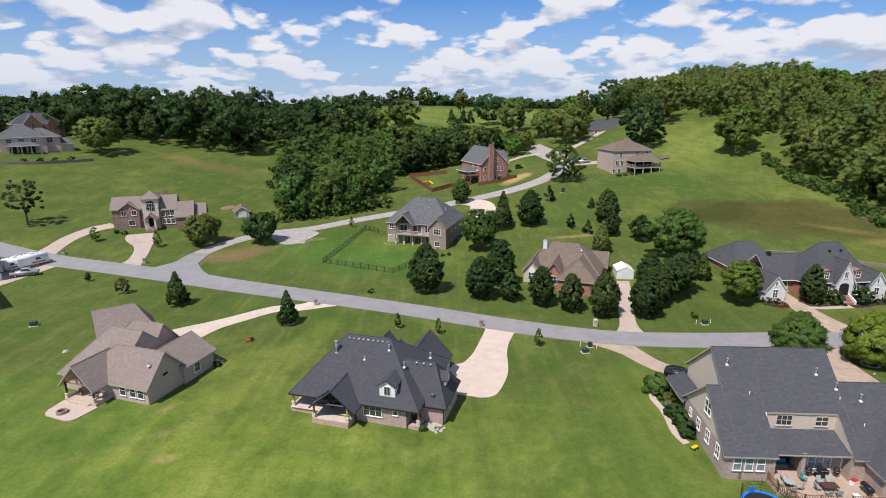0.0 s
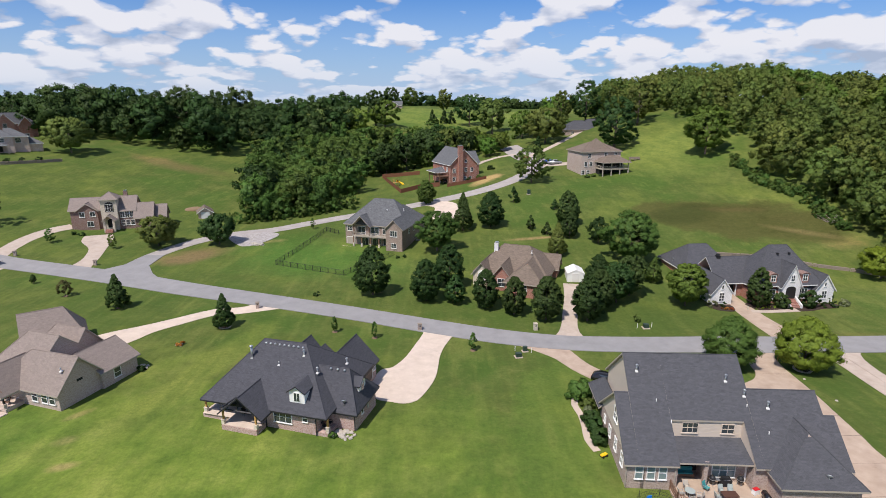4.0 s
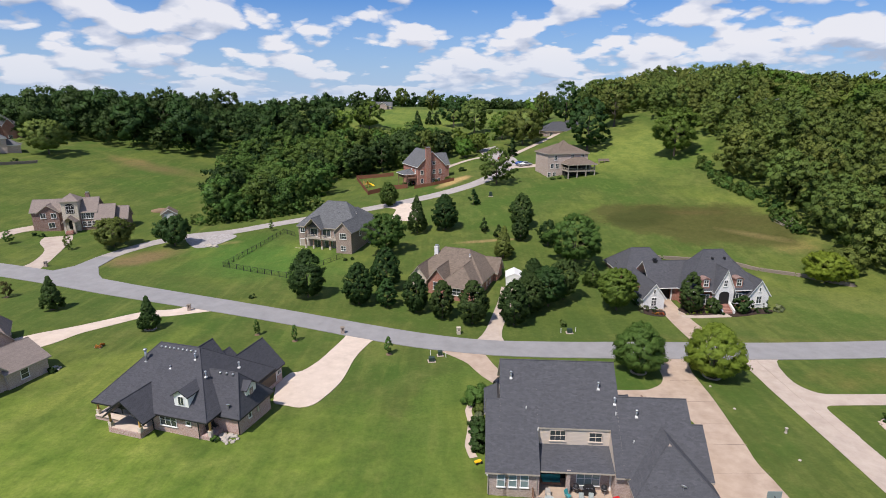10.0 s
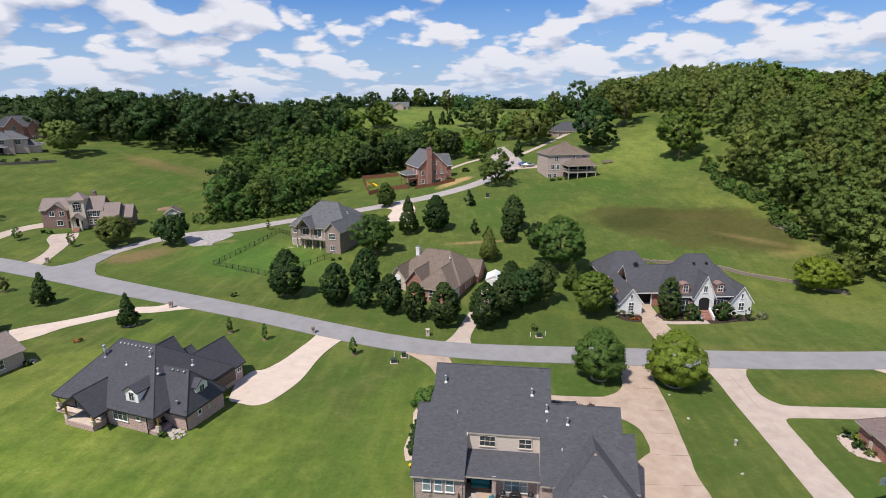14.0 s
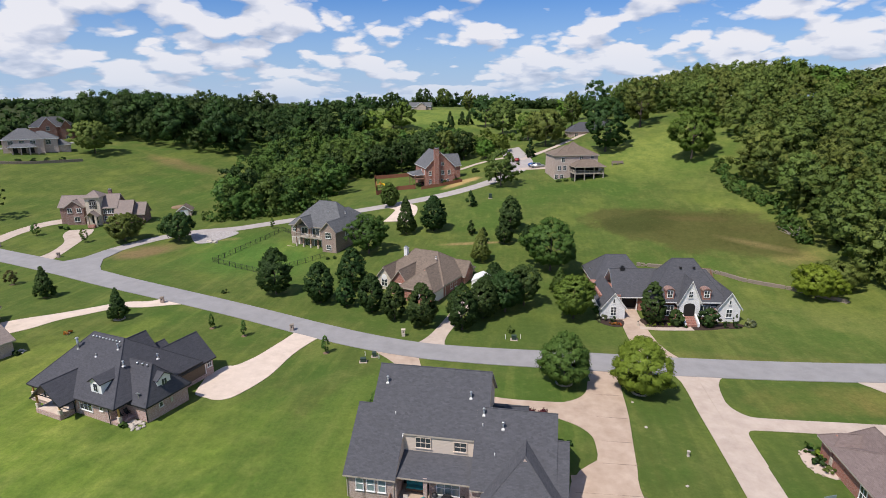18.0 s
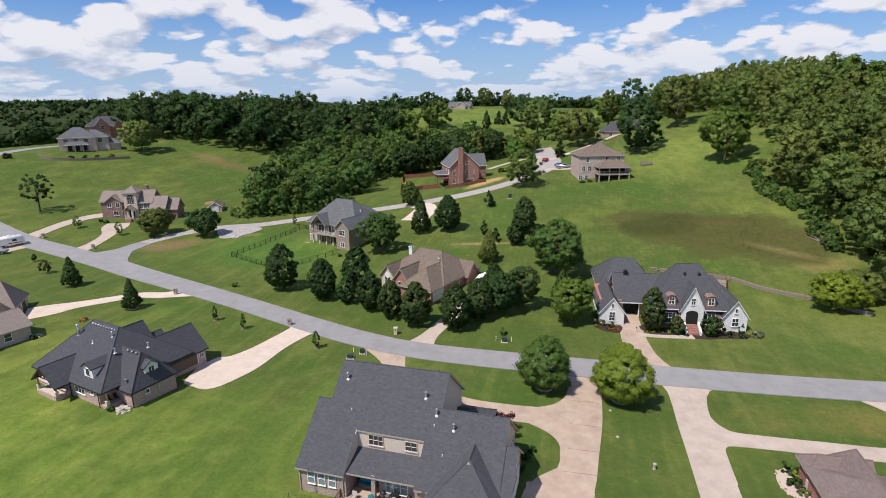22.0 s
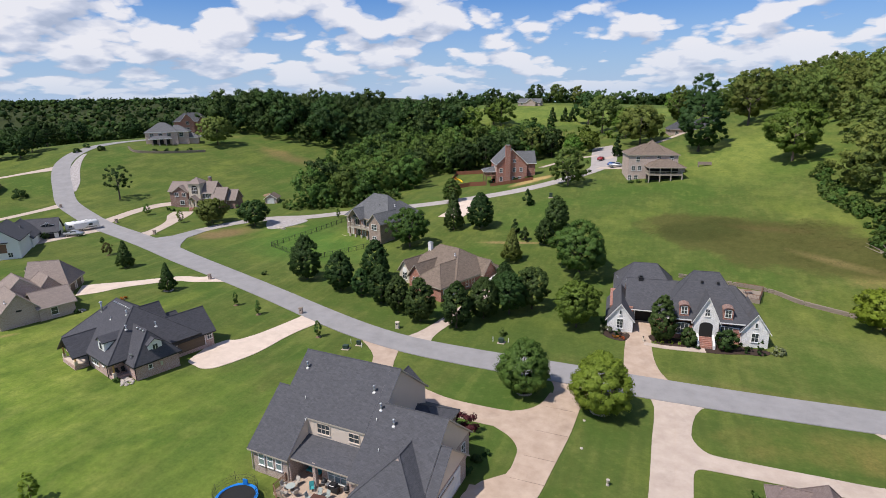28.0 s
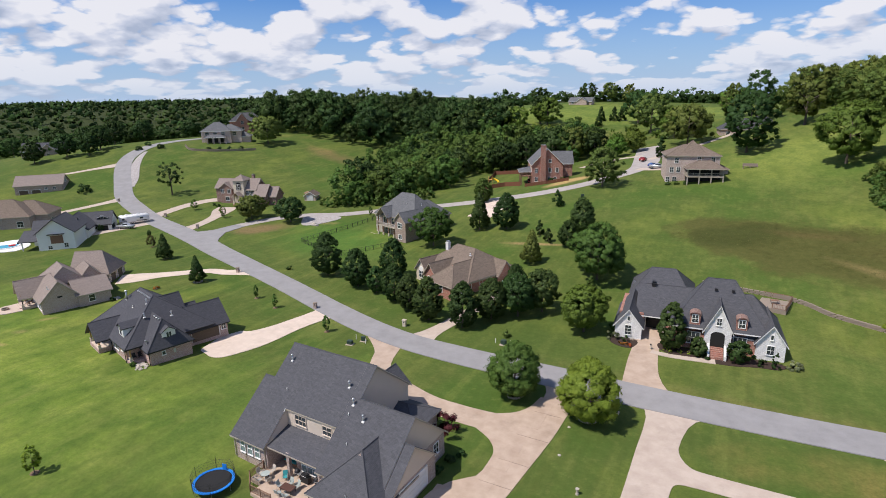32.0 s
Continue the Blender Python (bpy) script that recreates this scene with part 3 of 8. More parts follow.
c_drive = ribbon("driveway", [(64.8, 90.5, 13), (64.6, 87, 6.4), (64.4, 83.5, 4.5), (64.1, 75, 4.4), (63.2, 67, 4.7), (62.9, 63.3, 4.7), (61.0, 58.5, 8), (61, 50, 8.5), (61, 36, 9)], M_DRIVE2, "tan concrete driveway with saw-cut joints", "driveway", lift=0.06)
ribbon("driveway", [(63.4, 75.6, 4.6), (58, 75.0, 4.3), (53, 74.9, 4.1), (47, 75.6, 3.7), (40, 78.3, 3.3)], M_DRIVE2, "tan concrete driveway branch curving past the lawn", "driveway", lift=0.068)
ribbon("driveway", [(79.2, 90.5, 13), (79.0, 87, 6.6), (78.7, 83, 4.9), (78.5, 77, 4.6), (78.5, 70, 4.5), (78.4, 60, 4.4), (78.3, 50, 4.4), (78.2, 36, 4.4)], M_DRIVE, "pale concrete driveway between two lawns", "driveway", lift=0.06)
ribbon("driveway", [(79.2, 74.9, 5), (82, 74.5, 3.4), (86, 74.4, 3.05), (94, 74.25, 3.05), (101, 74.3, 3.1), (105.6, 76.6, 3.5), (107.6, 80.6, 3.7), (107.2, 85, 5), (106.4, 88.5, 8)], M_DRIVE, "pale concrete loop driveway", "driveway", lift=0.068)
ribbon("driveway", [(75.4, 90, 9.5), (74.6, 93.2, 6.6), (73.7, 97, 5.2), (73.0, 103, 4.5), (72.7, 112, 4.0), (72.9, 118, 3.7)], M_DRIVE2, "tan concrete driveway to the archway of the white-gabled house", "driveway", lift=0.06)
ribbon("driveway", [(34.4, 92, 10), (35.0, 95.6, 5), (35.8, 99.5, 3.2), (37.4, 106, 3.0), (39.5, 114, 3.2), (40.8, 120.5, 3.6)], M_DRIVE, "pale concrete driveway past a row of trees", "driveway", lift=0.06)
ribbon("driveway", [(-104, 137.5, 6), (-105.2, 145, 4.6), (-106, 153, 4.6), (-104.5, 161, 4.8), (-101, 166, 5)], M_DRIVE, "pale concrete driveway up to the brick house", "driveway", lift=0.06)
ribbon("driveway", [(-78.5, 131.5, 6), (-79.4, 138, 4.0), (-83, 148, 4.4), (-87.5, 155.5, 8), (-89.5, 159.5, 7)], M_DRIVE, "pale concrete driveway widening to a turning bay", "driveway", lift=0.06)
ribbon("driveway", [(5, 189, 4), (12, 184, 7), (13, 177, 8.5), (12, 170, 9)], M_DRIVE_NEW, "bright concrete driveway beside the grey-roofed house", "driveway", lift=0.08)
ribbon("driveway", [(-98.6, 134, 8), (-99.6, 129, 7.6), (-101.2, 123, 8), (-104.5, 113, 9.5)], M_DRIVE, "pale concrete parking pad beside the street", "driveway", lift=0.06)
ribbon("driveway", [(-136, 146, 5), (-137, 140, 3.4), (-138.5, 130, 3.2), (-140, 120, 3.6)], M_DRIVE, "pale concrete driveway to the brown-roofed house", "driveway", lift=0.06)
ribbon("driveway", [(-176, 172, 5), (-182, 164, 2.6), (-188, 156, 2.2), (-196, 147, 2.2)], M_DRIVE, "narrow pale concrete drive", "driveway", lift=0.06)
ribbon("gravel_verge", [(-146.5, 158.5, 2), (-155, 165.5, 4), (-166, 174, 4), (-174.5, 182.5, 3), (-180, 190, 1.5)], M_GRAVEL, "strip of pale loose gravel along the kerb", "gravel", lift=0.09)
slab("gravel_patch", [(-52, 161), (-46, 152.5), (-42.4, 152.3), (-39.4, 156.5), (-37.5, 163), (-41.5, 165.5), (-47, 163.5)], M_GRAVEL, "pale gravel patch beside the side street", "gravel", lift=0.10)
ribbon("driveway", [(50, 227, 4), (55, 225.5, 5), (60, 224.5, 5.5), (64, 224, 5)], M_DRIVE, "pale concrete parking pad beside the tan brick house", "driveway", lift=0.09)
slab("road_junction", [(-52.5, 122.2), (-58.4, 128.6), (-62.2, 134.5), (-62.5, 143), (-67.3, 143), (-68.6, 135), (-71.8, 130.8), (-77, 127.6), (-66, 124.6)], M_ROAD, "grey asphalt mouth of the side street", "road", lift=0.122, smooth=False)
# rounded corners where the drives meet
for ring, mat in (
    ([(57.4, 77.0), (59.7, 78.5), (61.1, 80.7), (61.7, 84), (62.6, 84), (64, 84), (64, 76), (57.4, 75.4)], M_DRIVE2),
    ([(56.2, 72.9), (59.0, 71.2), (60.6, 69.0), (60.9, 66.0), (62, 66.0), (63.5, 66.0), (63.5, 75), (56.2, 75)], M_DRIVE2),
    ([(60.8, 64.8), (60.2, 62.2), (59, 61.1), (57.2, 60.7), (57.2, 57), (62.5, 57), (63, 62), (63, 64.8)], M_DRIVE2),
    ([(80.8, 65), (80.85, 68.2), (81.0, 71.5), (81.35, 72.4), (81.9, 72.75), (83.0, 72.9), (86, 72.9), (86, 74.2), (79, 74.2), (79, 65)], M_DRIVE),
    ([(86, 75.92), (84, 76.0), (82.7, 76.3), (81.6, 77.5), (80.95, 79.3), (80.85, 82.2), (81.0, 84.9), (81.7, 87.2), (83.4, 87.75), (83.4, 88.5), (79, 88.5), (79, 74), (86, 74)], M_DRIVE),
):
    ring = [tuple(p) for p in smooth_line(ring[:-4], 0.35)] + ring[-4:]
    slab("driveway_corner", ring, mat, "rounded concrete corner where two drives meet", "driveway", lift=0.078, smooth=False)
joint_mat = surface("joint_filler", plain((0.23, 0.175, 0.135), 0.3), 0.95)
for x0, x1, y in ((61.9, 66.0, 80.0), (61.8, 66.1, 73.8), (61.7, 65.6, 68.05), (61.2, 65.4, 63.4), (57.4, 65.3, 57.8), (57.0, 65.2, 52.2), (56.8, 65.2, 46.5)):
    z0, z1 = gz(x0, y) + 0.066, gz(x1, y) + 0.066
    part("joint", bm_mesh("joint", bar((x0, y, z0), (x1, y, z1), 0.035, 4), joint_mat), c_drive)

# ---- houses ----
def frame_at(x, y, rot, sink=0.0):
    return pose(x, y, gz(x, y) - sink, 0, 0, rot)


def prism(u0, u1, ring, axis):
    """A solid with the outline ring (across, up), drawn out from u0 to u1 along the axis."""
    n = len(ring)
    put = (lambda u, c, z: (u, c, z)) if axis == "u" else (lambda u, c, z: (c, u, z))
    vs = [put(u0, c, z) for c, z in ring] + [put(u1, c, z) for c, z in ring]
    fs = [tuple(range(n)), tuple(range(2 * n - 1, n - 1, -1))] + [(i, i + n, (i + 1) % n + n, (i + 1) % n) for i in range(n)]
    bm = bmesh.new()
    bv = [bm.verts.new(v) for v in vs]
    for f in fs:
        bm.faces.new([bv[i] for i in f])
    bmesh.ops.recalc_face_normals(bm, faces=bm.faces[:])
    return bm


def shell(name, tops, mat, edge, th=0.22):
    """A roof skin of the given top faces with thickness; its edges take the trim."""
    vs, idx = [], {}

    def vi(p):
        key = tuple(round(c, 3) for c in p)
        if key not in idx:
            idx[key] = len(vs)
            vs.append(p)
        return idx[key]

    faces = [[vi(p) for p in f] for f in tops]
    n = len(vs)
    vs += [(x, y, z - th) for x, y, z in vs]
    out, mats = [tuple(f) for f in faces], [0] * len(faces)
    out += [tuple(i + n for i in reversed(f)) for f in faces]
    mats += [1] * len(faces)
    count = {}
    for f in faces:
        for a, b in zip(f, f[1:] + f[:1]):
            count[frozenset((a, b))] = count.get(frozenset((a, b)), []) + [(a, b)]
    for e in count.values():
        if len(e) == 1:
            a, b = e[0]
            out.append((b, a, a + n, b + n))
            mats.append(1)
    me = mesh_of(name, vs, out, mat)
    me.materials.append(edge)
    for p, k in zip(me.polygons, mats):
        p.material_index = k
    return me


def wing(h, u0, u1, v0, v1, eave, ridge, axis="u", ends="gg", at=None, hips=(None, None), ov=0.45, over=None, wall=M_BRICK_B, roof=M_ROOF_DARK,
         gable=None, trim=M_TRIM_T, z0=-1.2, body=True, cap=True):
    """One block of a house: walls and a gable (g) or hip (h) roof. at: where the ridge lies across; eave: at the low side (u or v first)."""
    c0, c1, a0, a1 = (v0, v1, u0, u1) if axis == "u" else (u0, u1, v0, v1)
    cm = (c0 + c1) / 2 if at is None else at
    pitch = (ridge - eave) / (cm - c0)
    eave2 = ridge - pitch * (c1 - cm)
    oa, ob = (ov, ov) if over is None else over
    if body:
        lo = min(eave, eave2)
        part("wall", bm_mesh("wall", box(u0, u1, v0, v1, z0, lo), wall), h)
        if "g" in ends or abs(eave - eave2) > 0.05:
            ga = a0 if ends[0] == "g" else a0 + (hips[0] or (cm - c0)) - oa
            gb = a1 if ends[1] == "g" else a1 - (hips[1] or (cm - c0)) + ob
            ring = [(c0, lo), (c1, lo)] + ([(c1, eave2)] if eave2 > lo + 0.05 else []) + [(cm, ridge - 0.12)] + ([(c0, eave)] if eave > lo + 0.05 else [])
            if gb - ga > 0.2:
                part("gable", bm_mesh("gable", prism(ga, gb, ring, axis), gable or wall), h)
    p = (lambda a, c, z: (a, c, z)) if axis == "u" else (lambda a, c, z: (c, a, z))
    A, B, C, D = a0 - oa, a1 + ob, c0 - ov, c1 + ov
    zc, zd = eave - ov * pitch + 0.1, eave2 - ov * pitch + 0.1
    top = ridge + 0.1
    ra = A if ends[0] == "g" else A + (hips[0] or (cm - C))
    rb = B if ends[1] == "g" else B - (hips[1] or (cm - C))
    if rb - ra < 0.05:
        ra = rb = (ra + rb) / 2
        ra, rb = ra - 0.03, rb + 0.03
    P0, P1, P2, P3, R0, R1 = p(A, C, zc), p(B, C, zc), p(B, D, zd), p(A, D, zd), p(ra, cm, top), p(rb, cm, top)
    tops = [[P0, P1, R1, R0], [P2, P3, R0, R1]]
    if ends[0] == "h":
        tops.append([P3, P0, R0])
    if ends[1] == "h":
        tops.append([P1, P2, R1])
    if axis == "v":
        tops = [f[::-1] for f in tops]
    r = part("roof", shell("roof", tops, roof, trim), h)
    if cap:
        lines = [(R0, R1)] + ([(P0, R0), (P3, R0)] if ends[0] == "h" else []) + ([(P1, R1), (P2, R1)] if ends[1] == "h" else [])
        bms = []
        for a, b in lines:
            if (Vector(a) - Vector(b)).length > 0.3:
                bms.append(bar(a, b, 0.075, 5))
        if bms:
            part("ridge_cap", bm_mesh("ridge_cap", join(bms), roof), r)
    return r


def shed_roof(h, u0, u1, v0, z_low, v1, z_high, roof, trim=M_TRIM_T):
    return part("lean_to_roof", shell("lean_to_roof", [[(u0, v0, z_low), (u1, v0, z_low), (u1, v1, z_high), (u0, v1, z_high)]], roof, trim), h)


def lattice(xs, zs, holes, y0, y1):
    """A flat frame with holes, in one piece: column and row edges, and which cells stay open."""
    bm = bmesh.new()
    n, m = len(xs), len(zs)
    f = [[bm.verts.new((x, y0, z)) for z in zs] for x in xs]
    b = [[bm.verts.new((x, y1, z)) for z in zs] for x in xs]
    solid = lambda i, k: 0 <= i < n - 1 and 0 <= k < m - 1 and (i, k) not in holes
    for i in range(n - 1):
        for k in range(m - 1):
            if not solid(i, k):
                continue
            bm.faces.new((f[i][k], f[i + 1][k], f[i + 1][k + 1], f[i][k + 1]))
            bm.faces.new((b[i][k], b[i][k + 1], b[i + 1][k + 1], b[i + 1][k]))
            for di, dk, p, q in ((-1, 0, (i, k), (i, k + 1)), (1, 0, (i + 1, k), (i + 1, k + 1)), (0, -1, (i, k), (i + 1, k)), (0, 1, (i, k + 1), (i + 1, k + 1))):
                if not solid(i + di, k + dk):
                    bm.faces.new((f[p[0]][p[1]], f[q[0]][q[1]], b[q[0]][q[1]], b[p[0]][p[1]]))
    bmesh.ops.delete(bm, geom=[v for v in bm.verts if not v.link_faces], context="VERTS")
    bmesh.ops.recalc_face_normals(bm, faces=bm.faces[:])
    return bm


WIN = {}


def window(h, u, v, z, w, hh, face=270, cols=2, rows=2, trim=M_TRIM, pane=M_GLASS):
    """A window with frame, sill and panes; face: the way that it looks, in the house's own degrees."""
    key = (w, hh, cols, rows, trim.name, pane.name)
    if key not in WIN:
        f, g = 0.08, 0.045
        cw, rh = (w - g * (cols - 1)) / cols, (hh - g * (rows - 1)) / rows
        xs, zs = [-w / 2 - f, -w / 2], [-f * 0.5, 0]
        for k in range(cols):
            xs += [-w / 2 + k * (cw + g) + cw] + ([-w / 2 + (k + 1) * (cw + g)] if k < cols - 1 else [w / 2 + f])
        for k in range(rows):
            zs += [k * (rh + g) + rh] + ([(k + 1) * (rh + g)] if k < rows - 1 else [hh + f])
        holes = {(1 + 2 * i, 1 + 2 * k) for i in range(cols) for k in range(rows)}
        WIN[key] = (bm_mesh("window_frame", lattice(xs, zs, holes, -0.10, 0.05), trim), bm_mesh("pane", box(-cw / 2 - 0.01, cw / 2 + 0.01, -0.045, 0.03, 0, rh + 0.01), pane),
                    bm_mesh("sill", box(-w / 2 - f - 0.06, w / 2 + f + 0.06, -0.16, 0.05, -f - 0.06, -f * 0.5 - 0.003, 0.01), trim),
                    [(-w / 2 + i * (cw + g) + cw / 2, k * (rh + g)) for i in range(cols) for k in range(rows)])
    fr, pn, sl, spots = WIN[key]
    ob = part("window", fr, h, at=pose(u, v, z, 0, 0, face + 90))
    for x, k in spots:
        part("pane", pn, ob, at=pose(x, 0, k))
    part("sill", sl, ob)
    return ob


def door(h, u, v, z, w, hh, face=270, mat=M_DOOR, name="door", panels=0):
    ob = part(name, bm_mesh(name, box(-w / 2, w / 2, -0.06, 0.04, 0, hh, 0.01), mat), h, at=pose(u, v, z, 0, 0, face + 90))
    if panels:
        me = bm_mesh("door_panel", box(-w / 2 + 0.06, w / 2 - 0.06, -0.095, 0.0, -hh / panels * 0.42, hh / panels * 0.42, 0.02), mat)
        for k in range(panels):
            part("door_panel", me, ob, at=pose(0, 0, hh * (k + 0.5) / panels))
    f = 0.12
    part("door_frame", bm_mesh("door_frame", lattice([-w / 2 - f, -w / 2, w / 2, w / 2 + f], [0, hh, hh + f], {(1, 0)}, -0.12, 0.05), M_TRIM), ob)
    return ob


def opening(h, u, v, z, w, hh, face=270, arch=True):
    """A thin dark arched panel that paints in the shade of a recess."""
    bm = bmesh.new()
    ring = [(-w / 2, 0), (w / 2, 0), (w / 2, hh - (w * 0.3 if arch else 0))]
    if arch:
        ring += [(w / 2 * math.cos(a), hh - w * 0.3 + w * 0.3 * math.sin(a)) for a in np.linspace(0.2, math.pi - 0.2, 9)]
    ring += [(-w / 2, hh - (w * 0.3 if arch else 0))]
    lo = [bm.verts.new((x, -0.05, y)) for x, y in ring]
    hi = [bm.verts.new((x, 0.04, y)) for x, y in ring]
    bm.faces.new(lo)
    bm.faces.new(hi[::-1])
    for i in range(len(ring)):
        j = (i + 1) % len(ring)
        bm.faces.new((lo[j], lo[i], hi[i], hi[j]))
    bmesh.ops.recalc_face_normals(bm, faces=bm.faces[:])
    return part("archway", bm_mesh("archway", bm, M_DARK), h, at=pose(u, v, z, 0, 0, face + 90))


def post(h, u, v, z0, z1, mat=M_WOOD, s=0.11, pier=None, pier_mat=None):
    ob = part("porch_post", bm_mesh("porch_post", box(-s, s, -s, s, z0 if pier is None else pier, z1, 0.015), mat), h, at=pose(u, v, 0))
    if pier is not None:
        part("pier", bm_mesh("pier", join([box(-0.22, 0.22, -0.22, 0.22, z0, pier - 0.08), box(-0.27, 0.27, -0.27, 0.27, pier - 0.08, pier, 0.02)]), pier_mat or M_STONE_C), ob)
    return ob


def dormer(h, u, v, z, w, hh, face, roof, wall=M_SIDING_W, depth=3.0, rise=1.0, win=(0.8, 1.1), trim=M_TRIM):
    """A dormer: cheeks and face, window and a small gabled roof running back."""
    d = part("dormer", bm_mesh("dormer", prism(0.0, depth, [(-w / 2, -1.0), (w / 2, -1.0), (w / 2, hh), (0, hh + rise), (-w / 2, hh)], "v"), wall), h, at=pose(u, v, z, 0, 0, face + 90))
    o, pt = 0.22, rise / (w / 2)
    A, zc = w / 2 + o, hh - o * pt + 0.06
    tops = [[(-A, -0.3, zc), (0, -0.3, hh + rise + 0.06), (0, depth + 1, hh + rise + 0.06), (-A, depth + 1, zc)][::-1], [(A, -0.3, zc), (A, depth + 1, zc), (0, depth + 1, hh + rise + 0.06), (0, -0.3, hh + rise + 0.06)][::-1]]
    part("dormer_roof", shell("dormer_roof", tops, roof, trim, 0.14), d)
    bms = [box(-win[0] / 2 - 0.08, win[0] / 2 + 0.08, -0.06, 0.02, 0.25, 0.25 + win[1] + 0.12)]
    part("window_frame", bm_mesh("window_frame", join(bms), M_TRIM), d)
    for a, b in ((-win[0] / 2, -0.04), (0.04, win[0] / 2)):
        part("pane", bm_mesh("pane", box(a, b, -0.09, 0, 0.32, 0.28 + win[1]), M_GLASS), d)
    return d


def vent_pipe(h, u, v, z, tall=0.7, r=0.09):
    ob = part("vent_pipe", bm_mesh("vent_pipe", join([tube(0, 0, -0.15, tall, r, r), tube(0, 0, tall - 0.02, tall + 0.14, r * 1.9, r * 1.5)]), M_METAL, True), h, at=pose(u, v, z))
    part("flashing", bm_mesh("flashing", join([box(-0.17, 0.17, -0.2, 0.2, -0.12, 0.03, 0.01), tube(0, 0, 0, 0.16, 0.15, r)]), M_TRIM), ob)
    return ob


def dish(h, u, v, z, face):
    bm = bmesh.new()
    bmesh.ops.create_uvsphere(bm, u_segments=16, v_segments=8, radius=0.5)
    bmesh.ops.delete(bm, geom=[x for x in bm.verts if x.co.z > -0.28], context="VERTS")
    bmesh.ops.translate(bm, vec=(0, 0, 0.45), verts=bm.verts[:])
    bmesh.ops.solidify(bm, geom=bm.faces[:], thickness=0.02)
    bmesh.ops.rotate(bm, cent=(0, 0, 0), matrix=Matrix.Rotation(radians(50), 3, "X"), verts=bm.verts[:])
    bmesh.ops.translate(bm, vec=(0, 0, 0.55), verts=bm.verts[:])
    ob = part("satellite_dish", bm_mesh("satellite_dish", bm, M_METAL, True), h, at=pose(u, v, z, 0, 0, face))
    part("mast", bm_mesh("mast", bar((0, 0, -0.3), (0, 0.05, 0.5), 0.03), M_METAL), ob)
    return ob


def chimney(h, u, v, w, d, z0, z1, mat, cap=M_METAL):
    ob = part("chimney", bm_mesh("chimney", join([box(u - w / 2, u + w / 2, v - d / 2, v + d / 2, z0, z1 - 0.15), box(u - w / 2 - 0.07, u + w / 2 + 0.07, v - d / 2 - 0.07, v + d / 2 + 0.07, z1 - 0.15, z1, 0.015)]), mat), h)
    part("chimney_cap", bm_mesh("chimney_cap", join([box(u - w * 0.3, u + w * 0.3, v - d * 0.3, v + d * 0.3, z1, z1 + 0.22), box(u - w * 0.42, u + w * 0.42, v - d * 0.42, v + d * 0.42, z1 + 0.22, z1 + 0.3)]), cap), ob)
    return ob


def rail(h, pts, z, tall=1.0, mat=M_DECK, gap=0.16):
    """A balustrade through points: posts and rails as parts, with its balusters."""
    for (u0, v0), (u1, v1) in zip(pts, pts[1:]):
        L = math.hypot(u1 - u0, v1 - v0)
        n = max(1, round(L / 1.8))
        top = part("handrail", bm_mesh("handrail", join([bar((u0, v0, z + tall), (u1, v1, z + tall), 0.055, 4), bar((u0, v0, z + 0.12), (u1, v1, z + 0.12), 0.04, 4)]), mat), h)
        for k in range(n + 1):
            t = k / n
            u, v = u0 + (u1 - u0) * t, v0 + (v1 - v0) * t
            part("rail_post", bm_mesh("rail_post", box(u - 0.06, u + 0.06, v - 0.06, v + 0.06, z - 0.25, z + tall + 0.1), mat), h)
        m = int(L / gap)
        part("balusters", bm_mesh("balusters", join([box(u0 + (u1 - u0) * (k + .5) / m - 0.02, u0 + (u1 - u0) * (k + .5) / m + 0.02, v0 + (v1 - v0) * (k + .5) / m - 0.02, v0 + (v1 - v0) * (k + .5) / m + 0.02, z + 0.12, z + tall) for k in range(m)]), mat), top)


def floor_slab(h, u0, u1, v0, v1, z0, z1, mat, name="porch_floor"):
    return part(name, bm_mesh(name, box(u0, u1, v0, v1, z0, z1, 0.02), mat), h)


